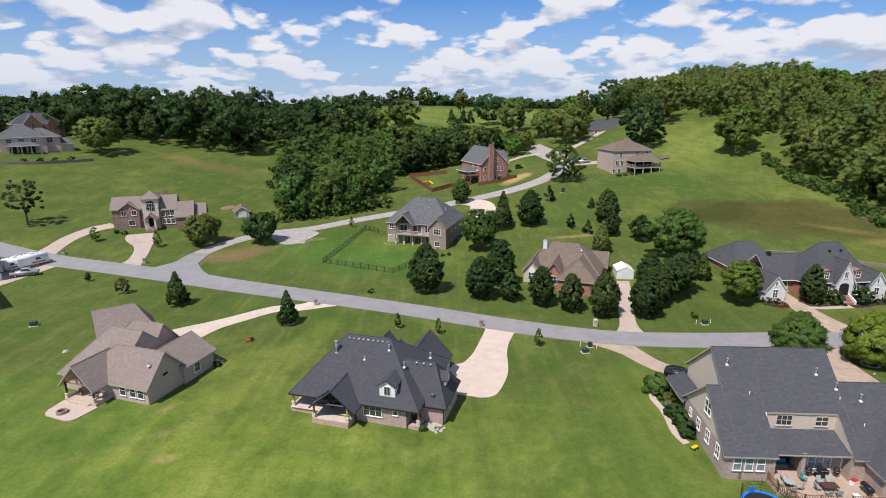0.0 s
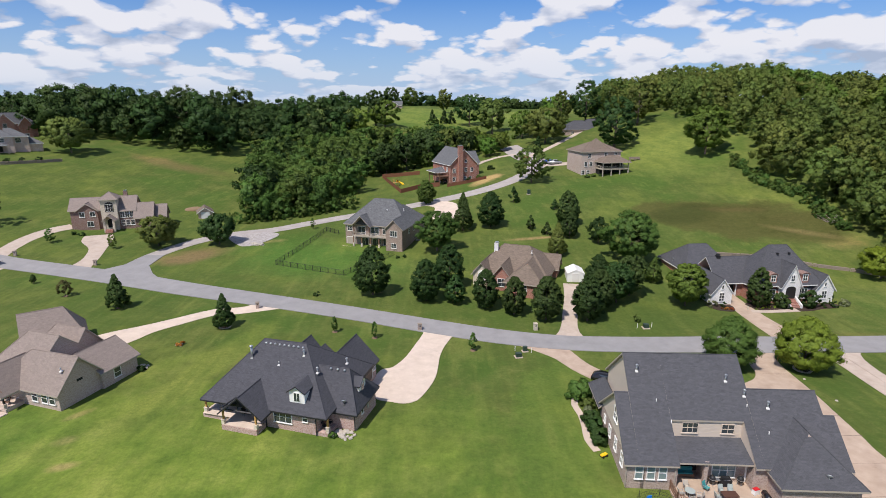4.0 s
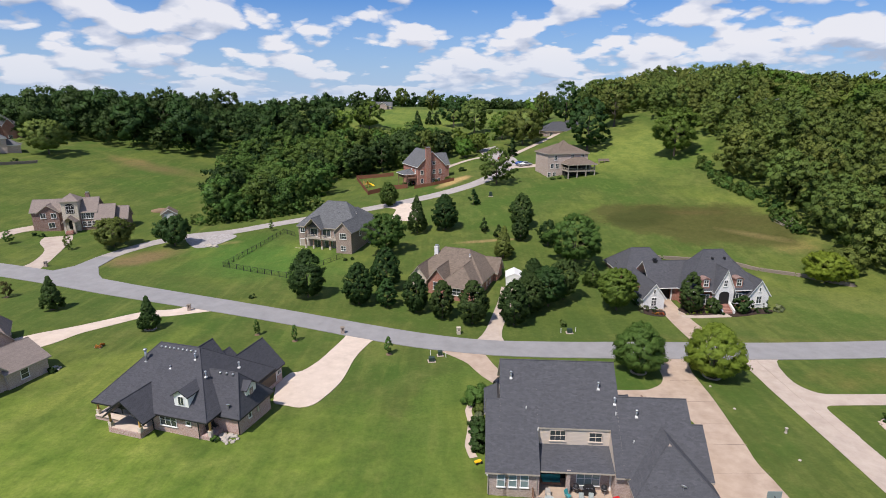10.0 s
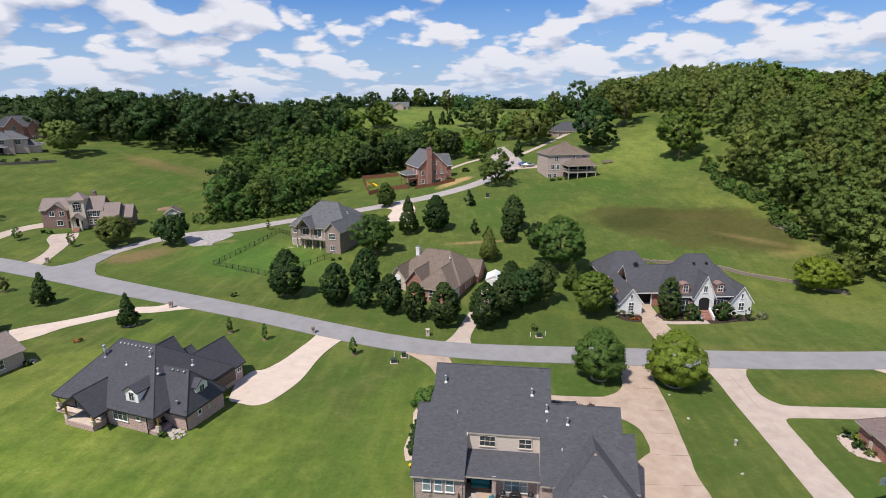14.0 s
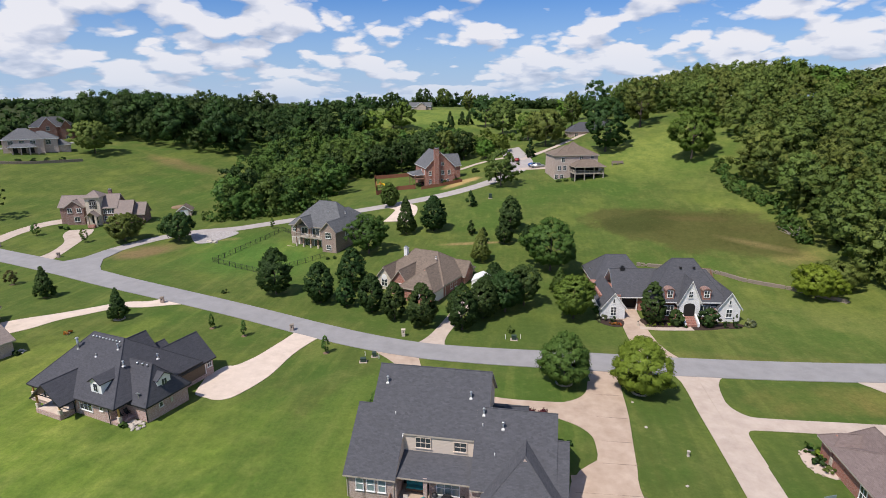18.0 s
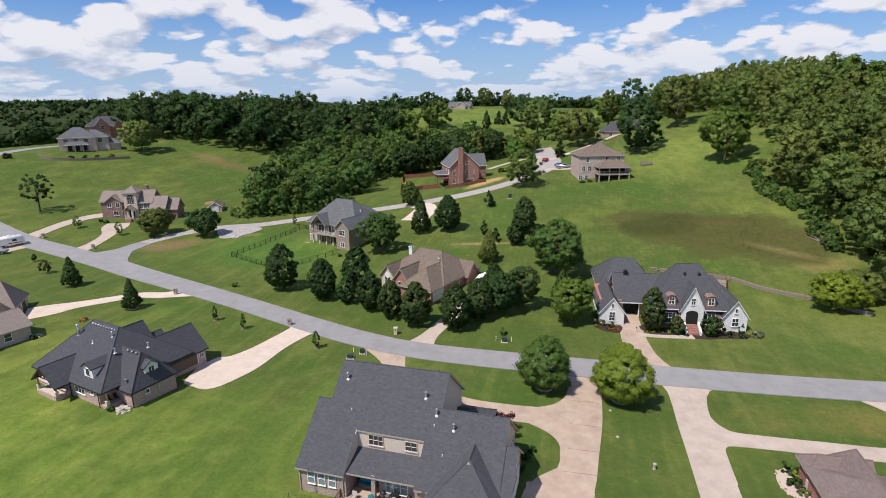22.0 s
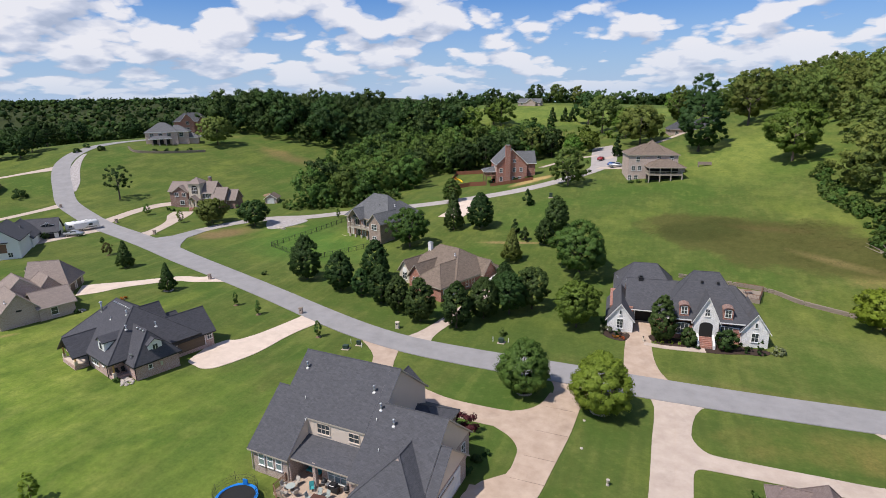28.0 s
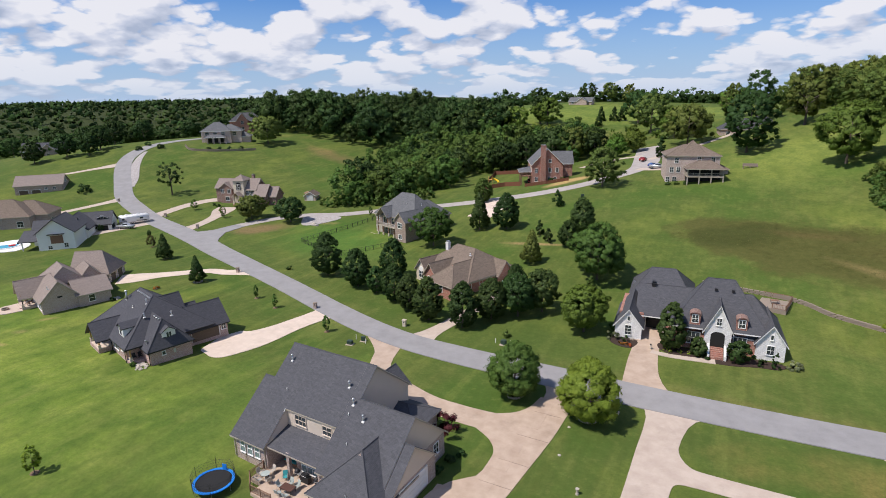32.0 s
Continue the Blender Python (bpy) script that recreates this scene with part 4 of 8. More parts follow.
def house_b():
    h = thing("house", frame_at(-3.5, 62.6, -15.5, -0.26), "brick house with charcoal shingle hip roof and timber porch posts", "house", "houses of the street")
    k = dict(wall=M_BRICK_B, roof=M_ROOF_BLACK, trim=M_BLACK)
    wing(h, -17.8, -0.1, 0.45, 15.1, 2.95, 8.7, "u", "hh", hips=(5.5, 6.6), body=False, **k)
    part("wall", bm_mesh("wall", box(-17.2, -0.6, 4.4, 14.6, -1, 3.1), M_BRICK_B), h)
    part("wall", bm_mesh("wall", box(-8.6, -1.4, 0.6, 5, -1, 3.0), M_BRICK_B), h)
    wing(h, -4.5, 2.9, 2.95, 9.9, 2.6, 6.5, "u", "gh", hips=(None, 2.6), **k)
    wing(h, -6.9, -0.3, 8, 18.0, 2.5, 5.9, "v", "gg", **k)
    wing(h, -12.0, -4.8, 8, 12.6, 3.2, 7.5, "v", "gg", **k)
    wing(h, -10.2, -4.6, 9, 14.9, 2.7, 5.2, "v", "gg", **k)
    wing(h, -13.6, -8.0, -1.7, 7, 2.75, 5.1, "v", "gg", body=False, **k)
    floor_slab(h, -18.2, -8.7, 0.2, 4.4, -1, 0.62, M_BRICK_B)
    floor_slab(h, -13.9, -8.7, -1.7, 0.3, -1, 0.62, M_BRICK_B)
    floor_slab(h, -18.0, -8.8, 0.0, 4.4, 0.62, 0.70, M_DRIVE_NEW)
    floor_slab(h, -13.8, -8.8, -1.6, 0.02, 0.62, 0.70, M_DRIVE_NEW)
    for u, v in ((-17.8, 0.5), (-13.7, -1.4), (-8.9, -1.4)):
        post(h, u, v, 0.7, 2.9, pier=1.35)
    part("truss", bm_mesh("truss", join([bar((-14, -1.5, 2.9), (-8.6, -1.5, 2.9), 0.11, 4), bar((-14, -1.5, 2.9), (-11.3, -1.5, 4.9), 0.1, 4), bar((-8.6, -1.5, 2.9), (-11.3, -1.5, 4.9), 0.1, 4), bar((-11.3, -1.5, 2.9), (-11.3, -1.5, 4.9), 0.09, 4)]), M_BLACK), h)
    floor_slab(h, -1.4, 0.2, 0.6, 3.0, -1, 0.25, M_BRICK_B)
    post(h, 0.05, 0.85, 0.25, 2.7, pier=1.1)
    window(h, -6.2, 0.6, 0.9, 2.5, 1.6, 270, 3, 2)
    window(h, -3.0, 0.6, 1.5, 0.6, 0.5, 270, 1, 1)
    for u in (-15.6, -12.2, -10.2):
        window(h, u, 4.4, 1.3, 1.1, 1.2, 270)
    door(h, -13.9, 4.4, 0.7, 1.8, 2.1, 270, M_GLASS)
    window(h, 2.9, 5.2, 1.0, 0.5, 0.6, 0, 1, 1)
    dormer(h, -4.3, 1.2, 3.6, 2.2, 1.7, 270, M_ROOF_BLACK, depth=4.2, rise=0.75, win=(0.75, 1.15), trim=M_BLACK)
    dormer(h, 2.4, 6.6, 3.1, 2.2, 1.7, 0, M_ROOF_BLACK, depth=3.2, rise=0.75, win=(0.75, 1.15), trim=M_BLACK)
    door(h, -0.3, 13.8, 0.0, 5.0, 2.3, 0, M_DOOR, "garage_door", 4)
    window(h, -0.3, 17.2, 0.9, 0.8, 1.2, 0)
    pitch = (8.7 - 2.95) / 7.3
    for i in range(9):
        part("ridge_vent", bm_mesh("ridge_vent", tube(0, 0, 0, 0.22, 0.2, 0.14, 10), M_METAL, True), h, at=pose(-12.2 + 0.72 * i, 7.2, 2.95 + 6.75 * pitch + 0.05))
    for u, v, r, t in ((-13.4, 5.4, 0.16, 1.7), (-9.0, 5.0, 0.06, 0.35), (-5.9, 6.4, 0.1, 0.8), (-3.2, 4.9, 0.1, 0.7), (-0.6, 8.5, 0.1, 0.7)):
        z = 2.95 + (min(v, 15.5 - v) - 0.45) * pitch
        vent_pipe(h, u, v, min(z, 6.2) if u > -4.4 else z, t, r)
    for i in range(3):
        part("ridge_vent", bm_mesh("ridge_vent", tube(0, 0, 0, 0.22, 0.2, 0.14, 10), M_METAL, True), h, at=pose(-1.8 + 1.0 * i, 6.1, 6.35))
    dish(h, 1.3, 3.2, 3.0, 200)
    part("meter_box", bm_mesh("meter_box", box(2.88, 3.02, 6.8, 7.15, 0.8, 1.5, 0.01), M_METAL), h)
    for u, v in ((-1.4, 0.5), (2.85, 2.9), (-8.65, 0.5)):
        part("downspout", bm_mesh("downspout", box(u - 0.05, u + 0.05, v - 0.1, v, -0.3, 2.7), M_BLACK), h)
    return h


def house_c():
    h = thing("house", frame_at(31.6, 53.9, -3, -0.75), "large brick house with dark grey shingle roof and beige gables", "house", "houses of the street")
    k = dict(wall=M_BRICK_A, roof=M_ROOF_DARK, gable=M_SIDING)
    wing(h, 0.35, 2.4, 0.4, 12.6, 2.8, 7.75, "u", "gg", at=6.5, over=(0.4, 0), **k)
    wing(h, 2.0, 6.0, 0.4, 17.0, 2.8, 11.05, "u", "gg", at=10.35, over=(0.35, 0), **k)
    wing(h, 6.0, 14.2, 4.1, 17.0, 5.9, 11.05, "u", "gg", at=10.35, over=(0, 0), wall=M_SIDING, roof=M_ROOF_DARK, gable=M_SIDING, ov=0.16)
    wing(h, 14.2, 15.2, 0.4, 17.0, 2.8, 11.05, "u", "gg", at=10.35, over=(0, 0.35), **k)
    wing(h, 15.2, 23.0, 0.4, 13.4, 2.8, 8.3, "u", "gg", at=6.95, over=(0, 0.35), **k)
    wing(h, 22.6, 24.3, 0.4, 9.2, 2.7, 6.3, "u", "gg", over=(0, 0.35), **k)
    wing(h, 15.9, 24.0, -2.4, 5.2, 2.5, 6.2, "v", "hg", wall=M_BRICK_A, roof=M_ROOF_DARK)
    wing(h, 9.2, 13.2, 16, 19.4, 4.2, 6.1, "v", "gg", **k)
    wing(h, 15.2, 19.4, 12, 17.5, 2.6, 3.9, "u", "gh", **k)
    wing(h, 0.3, 2.9, 12.8, 18.6, 2.5, 3.9, "v", "gh", wall=M_BRICK_A, roof=M_ROOF_DARK, body=False)
    for u, v in ((0.5, 13.2), (0.5, 18.2)):
        post(h, u, v, -0.3, 2.6, M_TRIM_T)
    shed_roof(h, 6.0, 14.4, 0.5, 2.62, 4.15, 3.66, M_ROOF_DARK)
    part("wall", bm_mesh("wall", box(9.4, 15.9, 1.8, 4.4, -1.2, 2.75), M_BRICK_A), h)
    # near-black wall: the shade under the lean-to roof is put into its colour
    part("wall", bm_mesh("wall", box(5.9, 9.5, 3.6, 4.3, -1.2, 3.4), M_DARK), h)
    post(h, 9.2, 0.9, -0.6, 2.7, M_BRICK_A, 0.22)
    for u in (1.75, 3.05, 4.35):
        window(h, u, 0.4, 0.55, 0.78, 1.6, 270, 1, 2, pane=M_BLIND)
    window(h, 11.6, 1.8, 0.1, 2.5, 1.7, 270, 3, 2, pane=M_BLIND)
    door(h, 14.6, 1.8, -0.5, 1.0, 2.1, 270, M_DOOR_W)
    window(h, 8.3, 4.1, 4.2, 1.7, 1.25, 270, 3, 2, trim=M_SIDING)
    window(h, 12.6, 4.1, 4.2, 1.35, 1.1, 270, 2, 2, trim=M_SIDING)
    for v, z, w, t in ((2.3, 0.9, 0.9, 1.5), (5.2, 0.9, 0.9, 1.5), (8.0, 0.9, 0.9, 1.3), (10.6, 1.2, 0.7, 0.9)):
        window(h, 0.35, v, z, w, t, 180, 2, 2)
    window(h, 0.35, 6.0, 4.3, 1.5, 1.6, 180, 2, 2)
    door(h, 24.3, 4.7, -0.1, 5.2, 2.4, 0, M_DOOR_W, "garage_door", 4)
    window(h, 24.0, -0.6, 1.2, 0.9, 1.1, 0)
    window(h, 23.0, 11.4, 0.9, 1.0, 1.4, 0)
    p1, p2 = (11.05 - 2.8) / 9.95, (8.3 - 2.8) / 6.55
    for u, v in ((3.0, 8.5), (13.3, 7.7), (15.0, 6.3)):
        vent_pipe(h, u, v, 2.8 + (v - 0.4) * p1 + 0.1, 0.75, 0.1)
    vent_pipe(h, 17.3, 5.2, 2.8 + 4.8 * p2 + 0.1, 0.75, 0.1)
    for u, v in ((4.7, 5.6), (15.0, 5.3), (16.6, 2.9)):
        part("plumbing_vent", bm_mesh("plumbing_vent", tube(0, 0, -0.1, 0.4, 0.05, 0.05, 8), M_TRIM, True), h, at=pose(u, v, 2.8 + (v - 0.4) * p1 + 0.05))
    dish(h, 20.6, -2.0, 2.7, 150)
    # timber patio with railings
    floor_slab(h, 7.3, 15.9, -3.5, 3.6, -1.5, -0.55, M_DRIVE2, "patio_floor")
    floor_slab(h, 5.25, 7.3, -1.9, 3.6, -1.5, -0.554, M_DRIVE2, "patio_floor")
    rail(h, [(5.3, 0.3), (5.35, -1.8), (7.3, -3.4), (10.6, -3.4)], -0.55)
    rail(h, [(12.2, -3.4), (15.8, -3.4)], -0.55)
    part("gutter_spout", bm_mesh("gutter_spout", join([bar((6.0, 3.9, 5.9), (5.95, 3.5, 5.3), 0.05), bar((5.95, 3.5, 5.3), (5.6, 3.3, 5.15), 0.05)]), M_TRIM), h)
    for u, v in ((0.3, 0.35), (5.7, 0.35)):
        part("downspout", bm_mesh("downspout", box(u - 0.05, u + 0.05, v - 0.1, v, -0.5, 2.6), M_TRIM_T), h)
    return h


def house_a():
    h = thing("house", frame_at(-40.4, 68.0, -17.5), "grey-brown brick house with taupe shingle gables and a covered patio", "house", "houses of the street")
    k = dict(wall=M_BRICK_PALE, roof=M_ROOF_TAUPE)
    wing(h, -12.5, -0.75, 0.55, 7.5, 2.9, 6.55, "u", "hg", **k)
    wing(h, -16.5, -6.4, 0.7, 12.0, 2.9, 8.0, "u", "hg", hips=(4.6, None), over=(0.45, 0.12), **k)
    wing(h, -8.4, -0.3, 7.0, 13.3, 2.85, 5.2, "v", "gg", **k)
    wing(h, -17, -8, 8, 15, 2.8, 6.9, "u", "hg", **k)
    # garage wing set at an angle
    before = set(h.children)
    wing(h, -2.8, 5.7, -4.45, 4.45, 2.85, 7.2, "u", "gh", hips=(None, 3.0), gable=M_SIDING, **k)
    for v in (-2.2, 1.6):
        door(h, 5.7, v, 0, 2.6, 2.2, 0, M_DOOR, "garage_door", 4)
    turn = pose(-20.7, 14.3, 0, 0, 0, 53)
    for c in h.children:
        if c not in before:
            c.matrix_basis = turn @ c.matrix_basis
    wing(h, -13.1, -7.65, -2.0, 3.5, 2.9, 5.85, "v", "gg", body=False, **k)
    floor_slab(h, -13.2, -7.5, -2.0, 0.7, -1, 0.5, M_STONE_P)
    for u in (-12.8, -7.9):
        post(h, u, -1.8, 0.5, 3.0, M_BLACK, 0.1, pier=1.2, pier_mat=M_DRIVE_NEW)
    part("truss", bm_mesh("truss", join([bar((-13.0, -1.9, 3.0), (-7.7, -1.9, 3.0), 0.12, 4), bar((-13.0, -1.9, 3.0), (-10.4, -1.9, 5.6), 0.1, 4), bar((-7.7, -1.9, 3.0), (-10.4, -1.9, 5.6), 0.1, 4), bar((-10.4, -1.9, 3.0), (-10.4, -1.9, 5.6), 0.1, 4)]), M_DECK), h)
    for i in range(3):
        part("step", bm_mesh("step", box(-12.2, -8.4, -2.0 - 0.4 * (i + 1), -2.0 - 0.4 * i, -0.8, 0.36 - 0.16 * i, 0.015), M_STONE_P), h)
    for u in (-3.4, -2.0, -5.2):
        window(h, u, 0.55, 0.9, 0.95, 1.5, 270, 1, 2)
    window(h, -0.3, 9.6, 0.9, 1.1, 1.4, 0, 1, 2)
    part("louvre", bm_mesh("louvre", box(-0.85, -0.72, 3.5, 4.4, 3.0, 3.35), M_DARK), h)
    for u in (-11, -9.2):
        window(h, u, 0.7, 0.9, 1.2, 1.6, 270)
    for u, v in ((-1.6, 2.2),):
        vent_pipe(h, u, v, 2.9 + v * 1.02, 0.4, 0.07)
    return h


def house_w():
    h = thing("house", frame_at(69.2, 108.6, 5, -0.11), "red brick house with white stone gables and charcoal hip roof", "house", "houses of the street")
    k = dict(wall=M_BRICK_RED, roof=M_ROOF_DARK, gable=M_BRICK_RED, trim=M_TRIM)
    wing(h, 7.2, 21.4, 0.2, 12.0, 4.3, 11.0, "u", "hh", at=5.4, hips=(5.5, 5.4), **k)
    wing(h, 15.5, 24.0, 0.9, 11.6, 3.1, 8.4, "u", "gh", hips=(None, 5.0), **k)
    wing(h, -0.8, 10.6, 13.4, 26.0, 3.2, 7.7, "u", "hh", hips=(3.9, 3.9), **k)
    wing(h, 1.4, 11.0, 4.4, 13.8, 3.5, 7.6, "u", "gg", body=False, **k)
    part("wall", bm_mesh("wall", box(6.2, 8, 4.6, 13.6, -1, 3.6), M_BRICK_RED), h)
    part("wall", bm_mesh("wall", box(-1.8, 2.4, 4, 14, -1, 3.6), M_BRICK_RED), h)
    w = dict(wall=M_STONE_W, roof=M_ROOF_DARK, gable=M_STONE_W, trim=M_TRIM, ov=0.35)
    wing(h, -2.1, 2.4, 0.4, 11.5, 2.5, 5.4, "v", "gg", **w)
    wing(h, 12.3, 16.3, -0.8, 6, 4.2, 8.4, "v", "gg", **w)
    wing(h, 20.0, 24.2, -0.4, 8, 2.9, 5.9, "v", "gg", **w)
    window(h, 0.15, 0.4, 0.7, 1.0, 1.7, 270, 2, 3)
    window(h, 0.15, 0.4, 3.3, 0.35, 0.8, 270, 1, 1)
    window(h, 22.1, -0.4, 0.9, 1.0, 1.5, 270, 2, 2)
    window(h, 22.1, -0.4, 3.5, 0.35, 0.8, 270, 1, 1)
    window(h, 14.3, -0.8, 5.0, 0.7, 1.2, 270, 2, 2)
    opening(h, 14.3, -0.8, 1.1, 2.1, 2.7)
    arch = [(-0.8, 0.0), (0.8, 0.0), (0.8, 2.7)] + [(0.8 * math.cos(a), 2.7 + 0.4 * math.sin(a)) for a in np.linspace(0.25, math.pi - 0.25, 9)] + [(-0.8, 2.7)]
    hood = [(0.92 * math.cos(a), 2.7 + 0.52 * math.sin(a)) for a in np.linspace(0, math.pi, 11)] + [(0.8 * math.cos(a), 2.72 + 0.41 * math.sin(a)) for a in np.linspace(math.pi, 0, 11)]
    for u in (10.7, 17.7):
        d = part("dormer", bm_mesh("dormer", prism(0.0, 3.6, arch, "v"), M_BRICK_RED), h, at=pose(u, 0.1, 3.3))
        part("dormer_roof", bm_mesh("dormer_roof", prism(-0.25, 3.6, hood, "v"), M_BRICK_BROWN), d)
        part("window_frame", bm_mesh("window_frame", lattice([-0.55, -0.45, -0.03, 0.03, 0.45, 0.55], [1.3, 1.4, 2.0, 2.06, 2.7, 2.8], {(1, 1), (3, 1), (1, 3), (3, 3)}, -0.07, 0.02), M_TRIM), d)
        part("pane", bm_mesh("pane", box(-0.45, 0.45, -0.03, 0.0, 1.4, 2.7), M_GLASS), d)
        window(h, u, 0.2, 0.9, 1.9, 2.0, 270, 3, 2)
    # dark sheet painted as the shade inside the archway
    part("archway", bm_mesh("archway", box(2.5, 6.2, 6.0, 6.4, -0.2, 3.3), M_DARK), h)
    post(h, 2.7, 4.7, -0.5, 3.4, M_TRIM, 0.12)
    post(h, 5.9, 4.7, -0.5, 3.4, M_TRIM, 0.12)
    for i in range(6):
        part("step", bm_mesh("step", box(13.3, 15.3, -0.8 - 0.34 * (i + 1), -0.8 - 0.34 * i, -0.6, 1.15 - 0.19 * i, 0.02), M_BRICK_RED), h)
    for u in (13.05, 15.55):
        part("stair_wall", bm_mesh("stair_wall", prism(u - 0.18, u + 0.18, [(-0.8, -0.5), (-3.0, -0.5), (-3.0, 0.5), (-0.8, 1.6)], "u"), M_STONE_W), h)
    chimney(h, 3.6, 9.0, 0.8, 0.8, 5, 8.0, M_BLACK, M_BLACK)
    for u in (13.6, 16.2):
        part("roof_vent", bm_mesh("roof_vent", box(-0.2, 0.2, -0.2, 0.2, -0.1, 0.25, 0.02), M_BLACK), h, at=pose(u, 3.9, 9.5))
    dish(h, -0.6, 20, 3.6, 60)
    return h


def house_4():
    h = thing("house", frame_at(32.5, 111.7, -21, -0.59), "red brick house with brown hip roof, white gable and chimney", "house", "houses of the street")
    k = dict(wall=M_BRICK_RED, roof=M_ROOF_BROWN, trim=M_TRIM_T)
    wing(h, -16.4, 0.0, 5.2, 20.0, 3.1, 7.8, "u", "hh", hips=(5.2, 6.0), **k)
    wing(h, -8.2, -0.1, 0.5, 13, 2.9, 6.1, "v", "hg", **k)
    wing(h, -16.4, -12.6, 3.6, 11, 3.0, 5.4, "v", "gg", gable=M_STONE_C, wall=M_STONE_C, roof=M_ROOF_BROWN, trim=M_TRIM_T)
    wing(h, -11.6, -7.2, 2.2, 10, 3.0, 5.7, "v", "gg", **k)
    wing(h, -4.5, 0.9, 13.6, 18, 3.0, 5.6, "u", "gg", **k)
    window(h, -14.5, 3.6, 0.9, 1.5, 1.7, 270, 2, 2)
    part("round_top", bm_mesh("round_top", tube(0, 0, 0, 0.12, 0.7, 0.7, 16), M_TRIM), h, at=pose(-14.5, 3.62, 3.0, 90))
    window(h, -9.4, 2.2, 0.9, 1.7, 1.7, 270, 2, 2)
    window(h, -4.2, 0.5, 0.9, 1.7, 1.4, 270, 2, 2)
    door(h, -12.1, 5.2, 0.1, 1.1, 2.2, 270, M_TRIM)
    door(h, -0.1, 3.6, 0.0, 4.8, 2.3, 0, M_DOOR_W, "garage_door", 4)
    for v in (9.0, 11.0):
        window(h, -0.05, v, 0.9, 0.9, 1.4, 0, 1, 2)
    chimney(h, -13.0, 10.8, 0.9, 0.8, 3, 8.4, M_DOOR_W)
    vent_pipe(h, -4.5, 10, 7.0, 0.4, 0.1)
    return h


def house_5():
    h = thing("house", frame_at(0.6, 144.2, -18, 0.1), "two-storey brick house with grey hip roof and two-level balcony", "house", "houses of the street")
    k = dict(wall=M_BRICK_DUSK, roof=M_ROOF_GREY, trim=M_TRIM_T)
    wing(h, -18.6, -0.1, 4.0, 15.2, 6.4, 12.5, "u", "hh", hips=(7.2, 6.3), **k)
    wing(h, -9.4, 0.0, 5.5, 18.3, 6.4, 10.4, "v", "hh", **k)
    wing(h, -4.7, 0.05, 0.4, 9, 6.4, 8.7, "v", "gg", **k)
    wing(h, -15.2, -10.4, 2.0, 9, 6.4, 8.8, "v", "gg", body=False, **k)
    floor_slab(h, -18.6, -4.7, 1.6, 4.1, -0.6, 0.08, M_DRIVE, "patio_floor")
    floor_slab(h, -15.6, -4.7, 2.0, 4.1, 2.95, 3.2, M_TRIM_T, "balcony_floor")
    rail(h, [(-15.5, 4.0), (-15.5, 2.1), (-4.8, 2.1)], 3.2, 1.0, M_TRIM_T, 0.2)
    for u in (-15.3, -12.8, -10.2, -7.6):
        post(h, u, 2.3, 0.0, 3.0, M_DECK, 0.13, pier=1.1, pier_mat=M_STONE_C)
    for u in (-15.1, -10.5):
        post(h, u, 2.3, 3.2, 6.6, M_DECK, 0.12)
    for u, w, z in ((-13.5, 2.2, 3.4), (-9.5, 2.4, 3.4), (-6.4, 1.4, 3.6), (-12.6, 2.0, 0.2), (-9.0, 2.4, 0.2), (-6.2, 1.6, 0.5)):
        window(h, u, 4.0, z, w, 2.0, 270, 2, 1)
    window(h, -17.2, 4.0, 4.1, 1.3, 1.3, 270)
    door(h, -17.0, 4.0, 0.0, 2.4, 2.2, 270, M_TRIM_T, "garage_door", 4)
    window(h, -2.4, 0.4, 4.2, 1.9, 1.5, 270, 3, 2)
    window(h, -2.4, 0.4, 1.0, 1.4, 1.2, 270, 2, 2)
    for v in (5.5, 9.0):
        window(h, 0.05, v, 4.3, 0.9, 1.1, 0, 1, 2)
    for u, v in ((-7.0, 7.0), (-3.0, 9.5)):
        vent_pipe(h, u, v, 9.5, 0.5, 0.1)
    part("air_conditioner", bm_mesh("air_conditioner", join([box(0.5, 1.4, 9.4, 10.3, 0.4, 1.4, 0.04), tube(0.95, 9.85, 1.4, 1.44, 0.38, 0.38, 16)]), M_METAL), h)
    return h


def house_6():
    h = thing("house", frame_at(19.3, 214.4, 24.6, 0.6), "tall red brick house with slate-grey roof and chimney", "house", "houses of the street")
    k = dict(wall=M_BRICK_RED, roof=M_ROOF_GREY, trim=M_TRIM)
    wing(h, -5.0, 6.4, 0.2, 16.5, 7.4, 12.9, "v", "gg", **k)
    wing(h, 4.0, 11.0, 7, 15, 7.0, 11.0, "u", "gg", **k)
    wing(h, -9.2, -4.8, 4, 12, 4.2, 5.6, "u", "hg", body=False, **k)
    floor_slab(h, -9.0, -5.0, 1.5, 12, 2.6, 2.85, M_DECK, "deck_floor")
    rail(h, [(-5.2, 1.6), (-8.9, 1.6), (-8.9, 11.8)], 2.85, 1.0, M_DECK, 0.3)
    for u, v in ((-8.8, 1.7), (-5.3, 1.7), (-8.8, 6.5), (-8.8, 11.7)):
        post(h, u, v, -1.2, 4.3, M_DECK, 0.12)
    chimney(h, -1.0, -0.3, 1.9, 1.1, -1, 14.3, M_BRICK_RED)
    for z, u in ((1.0, -3.4), (4.2, -3.4), (1.0, 3.6), (4.4, 1.6), (4.4, 4.2), (1.0, 1.4), (8.0, 1.6)):
        window(h, u, 0.2, z, 1.0, 1.5 if z < 7 else 1.0, 270, 2, 2)
    for v in (3, 7):
        window(h, -5.0, v, 4.4, 1.0, 1.5, 180)
    return h


